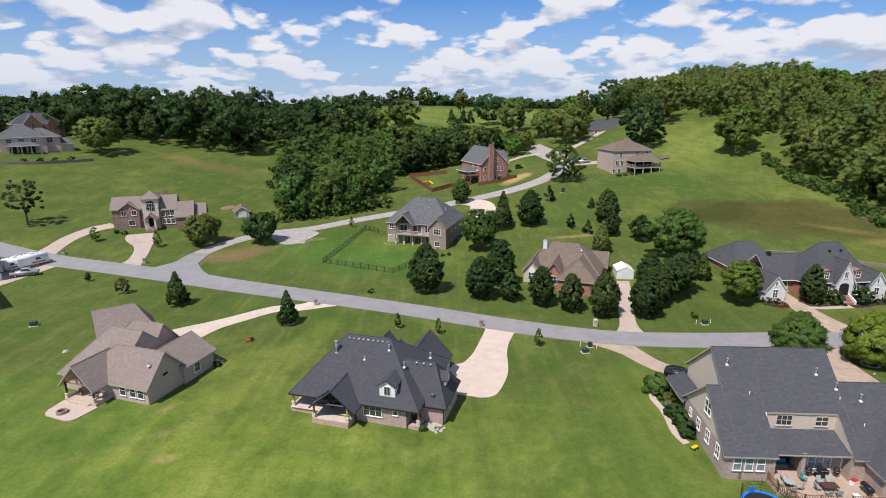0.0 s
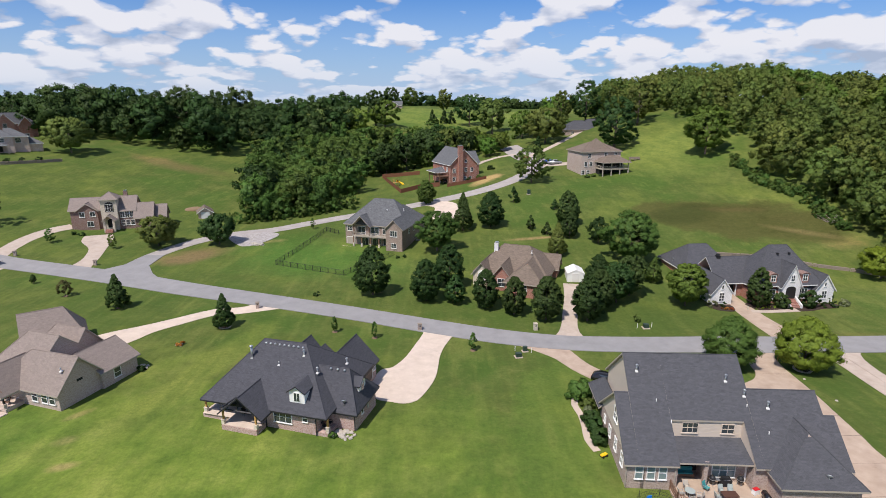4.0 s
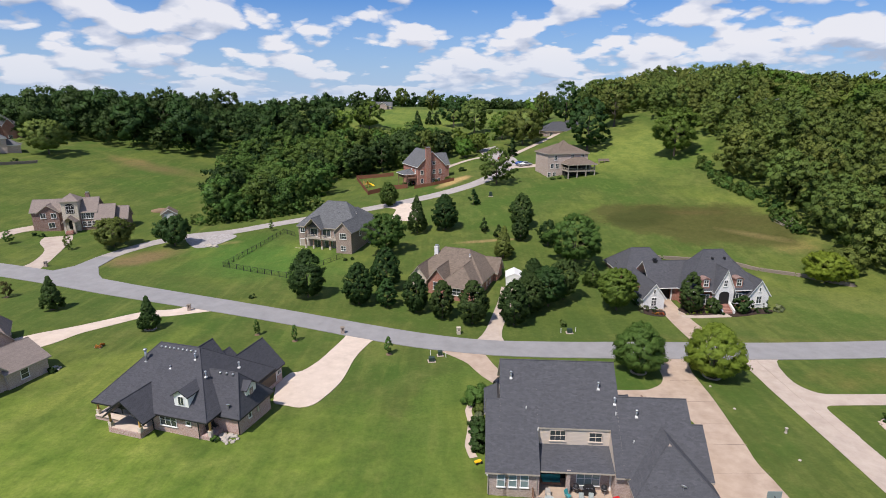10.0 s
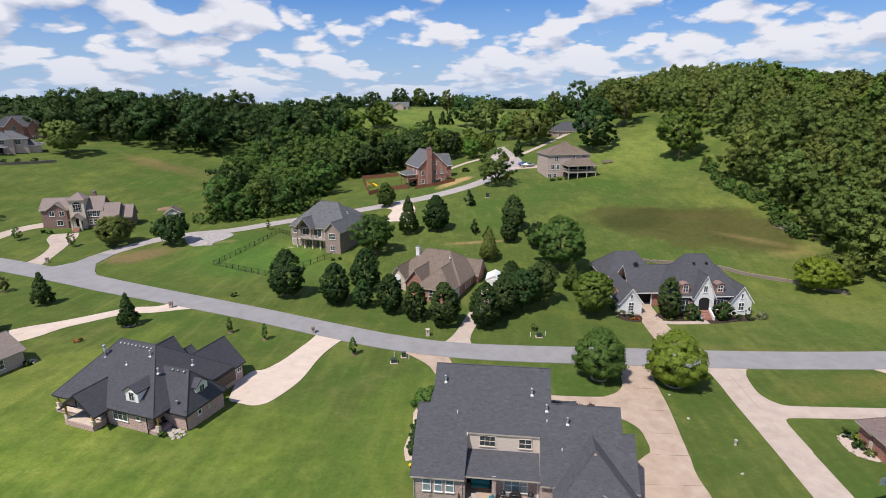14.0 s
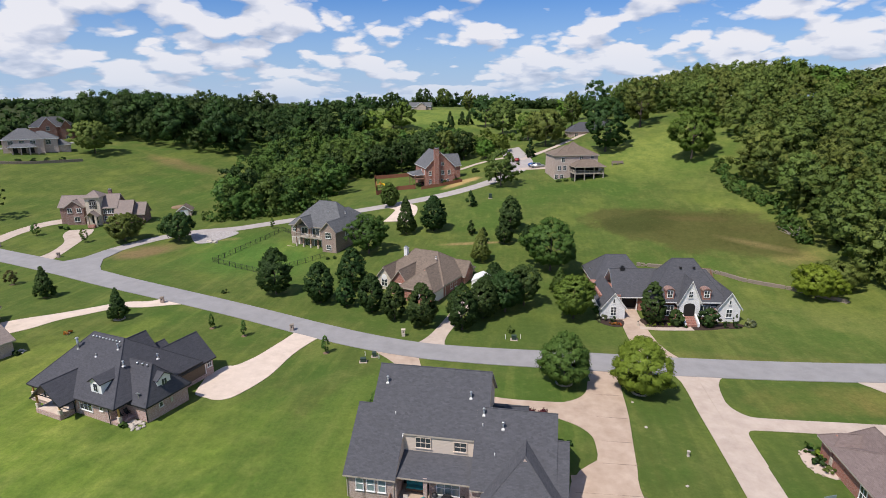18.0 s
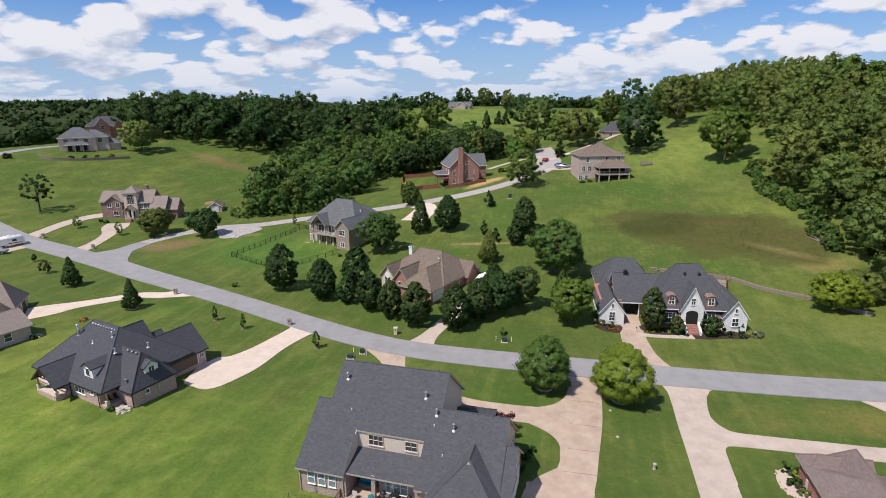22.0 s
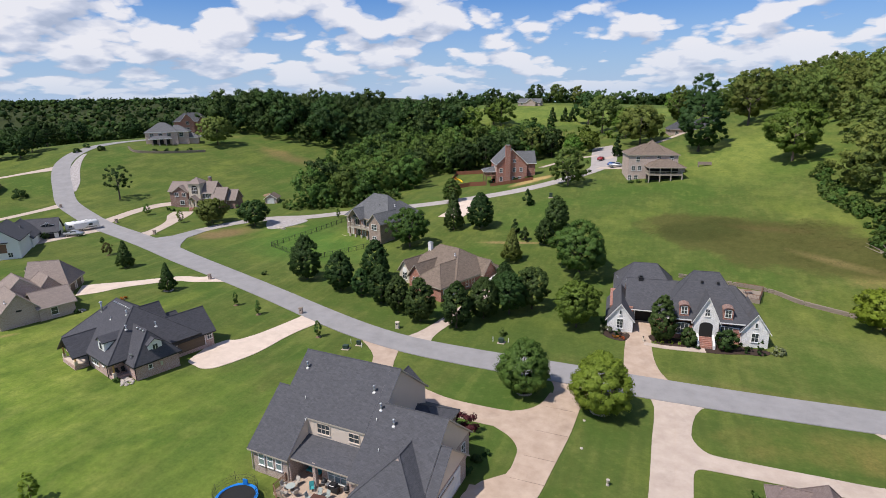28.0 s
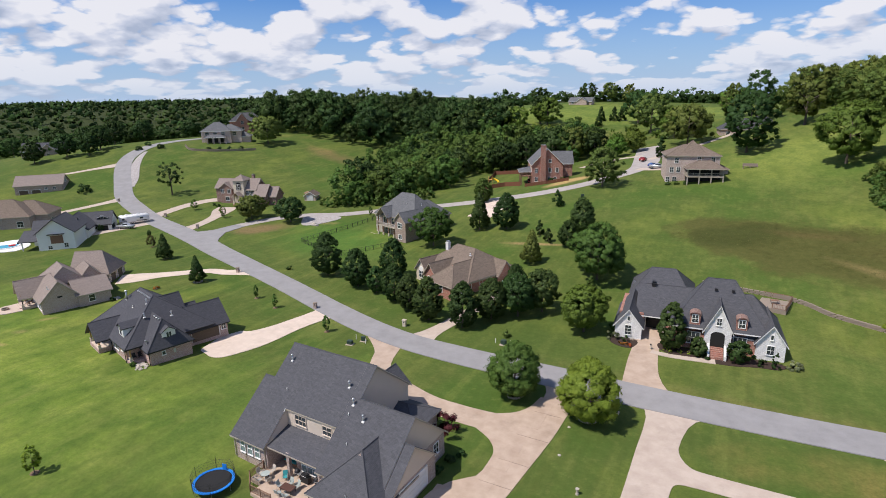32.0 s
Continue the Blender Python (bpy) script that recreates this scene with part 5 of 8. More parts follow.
def house_7():
    h = thing("house", frame_at(61.6, 204.0, 14, 0.4), "three-level tan brick house with brown hip roof and screened porches", "house", "houses of the street")
    k = dict(wall=M_BRICK_PALE, roof=M_ROOF_BROWN, trim=M_TRIM_T)
    wing(h, 0.9, 16.6, 0, 11.5, 9.0, 11.9, "u", "hh", **k)
    wing(h, 5.0, 13.0, 0.5, 10, 9.0, 13.2, "u", "hh", body=False, **k)
    wing(h, 6.5, 17.0, -5.8, 1.0, 5.6, 7.6, "u", "hh", body=False, **k)
    wing(h, 16.2, 19.8, 3, 11, 4.5, 6.6, "u", "gh", **k)
    # near-black wall stands in for the shade below the balcony
    part("wall", bm_mesh("wall", box(6.8, 16.6, -2.5, 0.2, -1, 3.0), M_DARK), h)
    floor_slab(h, 6.4, 17.0, -5.6, 0.2, 2.8, 3.1, M_TRIM_T, "balcony_floor")
    rail(h, [(6.5, -0.2), (6.5, -5.5), (16.9, -5.5), (16.9, -0.2)], 3.1, 1.0, M_TRIM_T, 0.3)
    for u in (6.6, 10.0, 13.4, 16.8):
        post(h, u, -5.4, -0.8, 5.7, M_TRIM_T, 0.16)
    floor_slab(h, 6.4, 17.0, -5.8, 0.0, -1.2, 0.0, M_DRIVE)
    part("screen", bm_mesh("screen", box(7.0, 16.4, -1.6, 0.1, 3.1, 5.5), M_DARK), h)
    for u, z in ((1.6, 0.6), (3.6, 0.6), (2.6, 3.7), (4.6, 3.7), (3.9, 6.6), (10.5, 6.9), (14.5, 6.9)):
        window(h, u, 0, z, 1.1, 1.5, 270, 2, 2)
    return h


def house_8():
    h = thing("house", frame_at(-99.3, 162.9, 17, -0.15), "brick house with stone entry tower, arched window and brown roofs", "house", "houses of the street")
    k = dict(wall=M_BRICK_BROWN, roof=M_ROOF_TAUPE, trim=M_TRIM_T)
    t = dict(wall=M_STONE_C, roof=M_ROOF_TAUPE, trim=M_TRIM_T)
    wing(h, 0.0, 8.8, 0.3, 7.7, 5.8, 8.7, "u", "gg", **k)
    wing(h, 2.0, 7.4, -0.5, 4.0, 5.6, 7.6, "v", "gg", **k)
    wing(h, 8.6, 13.0, -1.2, 4.2, 8.9, 10.6, "u", "hh", **t)
    wing(h, 13.0, 17.6, -0.4, 7.6, 5.3, 8.9, "u", "gg", **k)
    wing(h, 17.6, 22.4, -2.2, 5.2, 3.2, 6.9, "u", "gg", **k)
    wing(h, 22.4, 25.8, -0.4, 5.8, 2.8, 5.9, "u", "gg", **k)
    wing(h, 9.4, 12.4, -3.8, 0, 3.0, 4.3, "v", "gg", body=False, **t)
    for u in (9.7, 12.1):
        post(h, u, -3.5, -0.8, 3.1, M_STONE_C, 0.3)
    opening(h, 10.9, -1.2, 0.2, 1.8, 2.6)
    opening(h, 10.9, -1.2, 4.9, 2.3, 3.0)
    part("arch_window", bm_mesh("arch_window", lattice([-1.0, -0.95, -0.35, -0.29, 0.29, 0.35, 0.95, 1.0], [0.0, 0.06, 1.0, 1.06, 2.1, 2.16], {(1, 1), (3, 1), (5, 1), (1, 3), (3, 3), (5, 3)}, -0.03, 0.02), M_TRIM), h, at=pose(10.9, -1.26, 5.1))
    for u in (3.3, 6.1):
        window(h, u, -0.5, 3.7, 1.3, 1.4, 270, 2, 1)
    window(h, 5.2, -0.5, 0.7, 1.6, 1.5, 270, 2, 1)
    for u in (14.0, 15.3, 16.6):
        window(h, u, -0.4, 3.0, 1.1, 1.9, 270, 2, 2)
        window(h, u, -0.4, 0.6, 1.0, 1.5, 270, 1, 2)
    window(h, 17.6, 2.0, 4.6, 0.9, 1.2, 0, 1, 2)
    door(h, 22.4, 0.8, 0.0, 2.4, 2.2, 0, M_DOOR, "garage_door", 4)
    chimney(h, 14.6, 4.2, 1.0, 1.0, 6, 10.3, M_BRICK_BROWN)
    for i in range(3):
        part("step", bm_mesh("step", box(9.9, 11.9, -3.8 - 0.4 * (i + 1), -3.8 - 0.4 * i, -0.8, 0.2 - 0.16 * i, 0.02), M_BRICK_RED), h)
    return h


def simple_house(x, y, rot, blocks, label, wins=(), name="house", sink=0.3, category="house"):
    h = thing(name, frame_at(x, y, rot, sink), label, category, "houses of the street")
    for b in blocks:
        wing(h, *b[0], **b[1])
    for w in wins:
        window(h, *w)
    return h


def other_houses():
    t = dict(wall=M_BRICK_PINK, roof=M_ROOF_GREY, trim=M_TRIM)
    h = simple_house(-171, 216.5, 40, [((0, 15, 0, 12, 6.2, 10.4), dict(ends="hh", **t)), ((13, 20, 2, 12, 6.0, 9.0), dict(ends="gh", **t)), ((2, 12, -3.0, 1, 3.0, 4.2), dict(ends="hh", body=False, **t)), ((20, 24.5, 3, 9, 3.0, 5), dict(ends="gh", **t))],
                     "stone and brick house with grey hip roof, arcade and terrace wall", [(3, 0, 3.9, 1.8, 1.4), (7, 0, 3.9, 1.8, 1.4), (11, 0, 3.9, 1.8, 1.4), (16.5, 2, 3.4, 1.8, 2.0)])
    for u in (4, 7, 10):
        opening(h, u, -0.0, 0.0, 2.2, 2.8)
    for u in (3.4, 6.5, 9.6, 12.7):
        post(h, u, -2.8, -0.5, 3.1, M_BRICK_PINK, 0.25)
    r = dict(wall=M_BRICK_RED, roof=M_ROOF_DARK, trim=M_TRIM)
    simple_house(-196, 258, 45, [((0, 20, 0, 12, 8.0, 12.5), dict(ends="hh", **r)), ((4, 11, -2, 6, 8.0, 12.3), dict(axis="v", **r)), ((13, 18, -1, 6, 7.5, 10.8), dict(axis="v", **r))],
                 "dark red brick house with steep white-trimmed gables", [(7.5, -2, 1.0, 1.6, 3.2), (15.5, -1, 1.0, 1.5, 2.0), (2, 0, 1.0, 1.2, 2.0), (7.5, -2, 6.0, 1.4, 1.8)])
    w = dict(wall=M_SIDING_W, roof=M_ROOF_DARK, trim=M_BLACK)
    h = simple_house(-96.5, 95.4, 46, [((0.4, 10.0, 0, 12, 5.6, 9.4), dict(axis="v", **w)), ((-4.5, 0.5, 1, 13, 3.2, 5.2), dict(axis="u", ends="gg", body=False, **w)), ((5.5, 15, 20.5, 29, 3.2, 6.6), dict(axis="u", **w)), ((1, 10.4, 11.5, 23, 3.6, 7.4), dict(axis="v", **w)), ((-3, 8, 7, 15, 4.5, 7.4), dict(axis="u", **w))],
                     "white board farmhouse with dark roof and brown shutters", [(3.4, 0, 0.6, 1.0, 0.9), (7.6, 0, 0.9, 1.0, 1.2)])
    part("shutter_panel", bm_mesh("shutter_panel", box(3.8, 7.0, -0.12, 0.02, 2.2, 4.6, 0.02), M_DECK), h)
    part("window_awning", bm_mesh("window_awning", box(3.2, 7.6, -0.7, 0.05, 4.9, 5.1), M_BLACK), h)
    for v in (1.6, 12.4):
        post(h, -4.2, v, -0.6, 3.3, M_TRIM, 0.14)
    opening(h, 12.6, 20.5, 0, 3.0, 2.5, 270, False)
    opening(h, 15, 23.5, 0, 3.4, 2.5, 0, False)
    dormer(h, 12.4, 22.1, 4.2, 3.0, 0.8, 270, M_ROOF_DARK, M_BLACK, 2.5, 0.5)
    b = dict(wall=M_BRICK_A, roof=M_ROOF_BROWN, trim=M_TRIM_T)
    simple_house(-141, 97, 42, [((0, 18, 0, 13, 4.6, 9.4), dict(ends="hh", **b)), ((8, 22, 4, 15, 4.4, 8.4), dict(ends="hh", **b)), ((-6, 4, -4, 8, 3.2, 6), dict(ends="hh", **b))],
                 "brown brick house with brown hip roofs", [(15, 0, 0.9, 1.8, 1.8), (5, 0, 0.9, 1.8, 1.6), (22, 7, 1, 1.2, 1.4, 0)])
    g = dict(wall=M_BRICK_A, roof=M_ROOF_TAUPE, trim=M_TRIM_T)
    h = simple_house(-184, 124, 50, [((7, 24, 0, 12, 4.8, 8.2), dict(axis="u", **g))],
                     "long brick workshop with grey gable roof and garage doors", [(18, 0, 2.8, 1.0, 0.8), (21, 0, 2.8, 1.0, 0.8)], sink=0.6)
    for u in (10.0, 14.4):
        door(h, u, 0, 0.2, 3.2, 2.6, 270, M_DOOR, "garage_door", 4)
    window(h, 24.0, 6, 5.0, 2.4, 1.2, 0, 3, 1)
    for v in (3.0, 9.0):
        window(h, 24.0, v, 1.4, 1.1, 1.1, 0, 2, 1)
    d = dict(wall=M_BRICK_RED, roof=M_ROOF_PLUM, trim=M_TRIM_T)
    h = simple_house(87.85, 44.0, 0, [((0, 14, 0, 21.5, 3.0, 6.2), dict(axis="v", ends="hh", **d)), ((0, 6, 21.65, 24.0, 3.0, 4.0), dict(ends="hg", **d)), ((2.75, 6.35, 14, 24.4, 3.0, 5.25), dict(axis="v", ends="gh", hips=(None, 2.2), **d))],
                     "dark red brick house with purplish brown hip roof", [(0, 4, 0.9, 1.0, 1.4, 180), (0, 9, 0.9, 1.0, 1.4, 180), (0, 15.2, 0.7, 1.1, 1.6, 180)])
    part("corner_stone", bm_mesh("corner_stone", box(-0.06, 0.5, 21.3, 21.9, -0.6, 1.5, 0.03), M_STONE_C), h)
    s = dict(wall=M_BRICK_A, roof=M_ROOF_DARK, trim=M_TRIM_T)
    simple_house(74, 283, 10, [((0, 16, 0, 11, 3.4, 7.4), dict(ends="hh", **s)), ((9, 24, 3, 14, 3.4, 8), dict(ends="hh", **s))], "low stone house with dark hip roof on the hill", [(3, 0, 0.8, 1.4, 1.6), (12, 0, 0.8, 1.4, 1.6)])
    f = dict(wall=M_BRICK_A, roof=M_ROOF_GREY, trim=M_TRIM)
    simple_house(-36, 436, 0, [((0, 17, 0, 9, 2.6, 5.4), dict(axis="u", **f)), ((7, 14, -3, 5, 3.0, 5.4), dict(axis="v", **f))], "distant pale barn with grey roof", [(3, 0, 1, 1.5, 1.4)], "barn", category="barn")
    f["roof"] = M_ROOF_DARK
    simple_house(-248, 166, 48, [((0, 20, 0, 11, 4, 8), dict(axis="u", **f)), ((8, 17, -2, 9, 4, 7.4), dict(axis="v", **f))], "distant brick house with dark roof among trees", [(4, 0, 1, 1.5, 1.6), (12.5, -2, 1, 1.5, 1.6)])
    # garden sheds
    q = dict(wall=M_BRICK_PINK, roof=M_ROOF_BROWN, trim=M_TRIM)
    h = simple_house(-68.6, 179.6, 24, [((0, 4.4, 0, 5.4, 2.4, 3.9), dict(axis="v", **q))], "small brick shed with brown roof and white door", (), "shed", category="shed")
    door(h, 2.2, 0, 0.2, 2.4, 2.1, 270, M_DOOR_W, "garage_door", 4)
    u = dict(wall=M_SIDING_W, roof=M_TRIM, trim=M_TRIM)
    h = simple_house(42.0, 121.5, -5, [((-1.9, 1.9, 0, 4.6, 2.1, 3.0), dict(axis="v", ov=0.1, cap=False, **u))], "small white metal garden shed", (), "shed", sink=0.1, category="shed")
    door(h, 0, 0, 0.1, 1.6, 1.9, 270, M_DOOR_W, "door", 3)


house_a()
house_b()
house_c()
house_w()
house_4()
house_5()
house_6()
house_7()
house_8()
other_houses()

# ---- trees ----
ICO = bmesh.new()
bmesh.ops.create_icosphere(ICO, subdivisions=1, radius=1.0)
ICO_V = np.array([v.co[:] for v in ICO.verts])
ICO_F = np.array([[v.index for v in f.verts] for f in ICO.faces])
ICO.free()


def profile(shape, t):
    if shape == "round":
        return np.sqrt(np.clip(1 - (2 * t ** 0.85 - 1) ** 2, 0, 1))
    if shape == "oval":
        return np.clip(np.sin(np.pi * np.clip(t * 0.97 + 0.03, 0, 1) ** 0.74), 0, 1) ** 0.64
    if shape == "cone":
        return np.clip(1 - t, 0, 1) ** 0.8 * np.clip(0.55 + t * 5, 0, 1)
    if shape == "spread":
        return np.clip(1 - (1.25 * t - 0.45) ** 2, 0, 1) ** 0.6
    return np.clip(1 - 0.8 * t, 0, 1)


def crown(rng, H, R, base, shape, nb, nl, ls, tight=1.0, hug=False):
    """Leaves (quads) and clump cores (triangles) of one crown round the origin, with uneven lobes and gaps."""
    t = (np.arange(nb) + rng.random(nb)) / nb * 0.95 + 0.02
    pr = profile(shape, t)
    a = rng.random(nb) * 6.283 + np.arange(nb) * 2.4
    ph = rng.random(5) * 6.283
    k = 0.35 if shape in ("oval", "cone") else 1.0
    lobe = 1 + k * (0.16 * np.sin(2 * a + ph[0] + 3 * t) + 0.13 * np.sin(3 * a + ph[1] - 5 * t) + 0.10 * np.sin(5 * a + ph[2] + 9 * t) + 0.08 * rng.normal(size=nb))
    full = shape in ("oval", "cone", "round")
    rb = R * ((0.20 if hug else 0.17 if full else 0.15) + (0.09 if full else 0.18) * rng.random(nb) ** 1.5) * (0.5 + 0.5 * pr) * tight
    rad = np.clip(pr * R * lobe - rb * 0.55, 0, None) * ((0.60 + 0.40 * rng.random(nb) ** 0.6) if hug or full else (0.30 + 0.70 * rng.random(nb) ** 0.4))
    c = np.stack([rad * np.cos(a), rad * np.sin(a), base + t * (H - base - rb * 0.4) * (0.93 + 0.07 * lobe)], -1)
    d = rng.normal(size=(nb, nl, 3))
    d[..., 2] += 0.3
    d /= np.linalg.norm(d, axis=-1, keepdims=True)
    p = c[:, None] + d * (rb[:, None] * (0.74 + 0.36 * rng.random((nb, nl)) ** (1.0 if hug else 1.4)))[..., None] * np.array([1, 1, 0.85])
    dome = c - np.array([0, 0, base + (H - base) * 0.35])
    dome /= np.linalg.norm(dome, axis=-1, keepdims=True) + 1e-9
    n = d + dome[:, None] * 0.4 + rng.normal(size=(nb, nl, 3)) * 0.42 + np.array([0, 0, 0.15])
    n /= np.linalg.norm(n, axis=-1, keepdims=True)
    # the shading of a leaf follows its clump, as foliage does from afar
    soft = d * 0.5 + dome[:, None] * 0.6 + rng.normal(size=(nb, nl, 3)) * 0.20
    soft = (soft / np.linalg.norm(soft, axis=-1, keepdims=True)).reshape(-1, 3)
    p, n = p.reshape(-1, 3), n.reshape(-1, 3)
    r = rng.normal(size=p.shape)
    u = np.cross(n, r)
    u /= np.linalg.norm(u, axis=-1, keepdims=True) + 1e-9
    w = np.cross(n, u)
    s = (ls * (0.55 + 0.8 * rng.random(len(p))))[:, None]
    lv = np.stack([p + u * s * 0.6, p + w * s * 0.46 + n * s * 0.1, p - u * s * 0.6, p - w * s * 0.46 + n * s * 0.1], 1)
    cv = c[:, None] + ICO_V[None] * (rb[:, None, None] * (0.56 + 0.2 * rng.random((nb, len(ICO_V), 1)))) * np.array([1, 1, 0.82])
    cn = ICO_V[None] * 0.5 + dome[:, None] * 0.6
    cn /= np.linalg.norm(cn, axis=-1, keepdims=True)
    return lv, soft, cv, cn


def leaf_mesh(name, lv, ln, cv, cn, mat, growth):
    """One mesh from leaves (quads or triangles) and core triangles, with soft normals; growth: one number for each vertex."""
    nq, nc, k = len(lv), len(cv), lv.shape[1]
    co = np.concatenate([lv.reshape(-1, 3), cv.reshape(-1, 3)])
    q = np.arange(nq * k)
    tri = (ICO_F[None] + (np.arange(nc) * len(ICO_V))[:, None, None] + nq * k).reshape(-1)
    me = bpy.data.meshes.new(name)
    me.vertices.add(len(co))
    me.vertices.foreach_set("co", co.astype(np.float32).ravel())
    idx = np.concatenate([q, tri]).astype(np.int32)
    me.loops.add(len(idx))
    me.loops.foreach_set("vertex_index", idx)
    nt = len(tri) // 3
    me.polygons.add(nq + nt)
    me.polygons.foreach_set("loop_start", np.concatenate([np.arange(nq) * k, nq * k + np.arange(nt) * 3]).astype(np.int32))
    me.update(calc_edges=True)
    me.polygons.foreach_set("use_smooth", np.ones(nq + nt, bool))
    nrm = np.concatenate([np.repeat(ln, k, 0), cn.reshape(-1, 3)])
    me.normals_split_custom_set_from_vertices(nrm.astype(np.float32))
    at = me.attributes.new("growth", "FLOAT", "POINT")
    at.data.foreach_set("value", np.broadcast_to(np.asarray(growth, np.float32), (len(co),)).copy())
    me.materials.append(mat)
    return me


def limb(verts, faces, a, b, r0, r1, n=7, bend=(0, 0, 0)):
    a, b = np.array(a, float), np.array(b, float)
    d = (b - a) / np.linalg.norm(b - a)
    u = np.cross(d, [0.3, 0.9, 0.1])
    u /= np.linalg.norm(u)
    w = np.cross(d, u)
    k0 = len(verts)
    for k in range(4):
        t = k / 3
        c = a + (b - a) * t + np.array(bend) * math.sin(t * math.pi)
        r = r0 + (r1 - r0) * t
        for i in range(n):
            ang = 2 * math.pi * i / n
            verts.append(tuple(c + (u * math.cos(ang) + w * math.sin(ang)) * r))
    for k in range(3):
        for i in range(n):
            j = (i + 1) % n
            faces.append((k0 + k * n + i, k0 + k * n + j, k0 + (k + 1) * n + j, k0 + (k + 1) * n + i))
    faces.append(tuple(k0 + 3 * n + i for i in range(n)))


def trunk_mesh(rng, H, R, base, r):
    vs, fs = [], []
    top = base + (H - base) * 0.6
    limb(vs, fs, (0, 0, -0.4), (0.1 * r, 0, base + 0.3), r * 1.25, r * 0.85)
    limb(vs, fs, (0.1 * r, 0, base + 0.25), (rng.normal() * 0.15, rng.normal() * 0.15, top), r * 0.85, r * 0.3)
    for k in range(6):
        a = k * 1.05 + rng.random()
        z0 = base + (top - base) * (0.05 + 0.6 * rng.random())
        L = R * (0.5 + 0.3 * rng.random())
        limb(vs, fs, (0, 0, z0), (L * math.cos(a), L * math.sin(a), z0 + L * (0.35 + 0.4 * rng.random())), r * 0.45, r * 0.12, 5)
    return mesh_of("trunk", vs, fs, M_BARK)


SEED = [100]


def tree(x, y, H, R, shape="round", mat=LEAF_OAK, base=None, nb=None, nl=None, ls=0.42, label="", name="tree", tight=1.0, group="trees on the lawns", trunk=None, category="tree"):
    SEED[0] += 1
    rng = np.random.default_rng(SEED[0])
    base = H * (0.07 if shape in ("oval", "cone") else 0.15) if base is None else base
    if ls == 0.42:
        ls, nl = (0.24, 40) if y < 150 else (0.31, 28)
    if not nb:
        nb, tight = int(np.clip(R * R * 10 + H * (17 if shape in ("oval", "cone") else 13), 44, 260)), tight * 0.79
    nl = nl or int(np.clip(2.3 * (R * 0.34) ** 2 * 12.6 / (ls * ls), 30, 70))
    t = thing(name, pose(x, y, gz(x, y), 0, 0, rng.random() * 360), label, category, group)
    part("trunk", trunk_mesh(rng, H, R, base, trunk or max(0.05, H * 0.02)), t)
    part("crown", leaf_mesh("crown", *crown(rng, H, R, base, shape, nb, nl, ls, tight), mat, rng.random()), t)
    return t


def shrub(x, y, r, h, mat=LEAF_DARK, label="", name="shrub", shape="round", ls=0.2, group="shrubs", z=None, nb=10, nl=70):
    SEED[0] += 1
    rng = np.random.default_rng(SEED[0])
    ob = new(name, leaf_mesh(name, *crown(rng, h, r, 0.0, shape, nb, nl, ls, 1.25), mat, rng.random()))
    ob.matrix_basis = pose(x, y, gz(x, y) - 0.05 if z is None else z)
    return tagged(ob, label, "shrub", group)


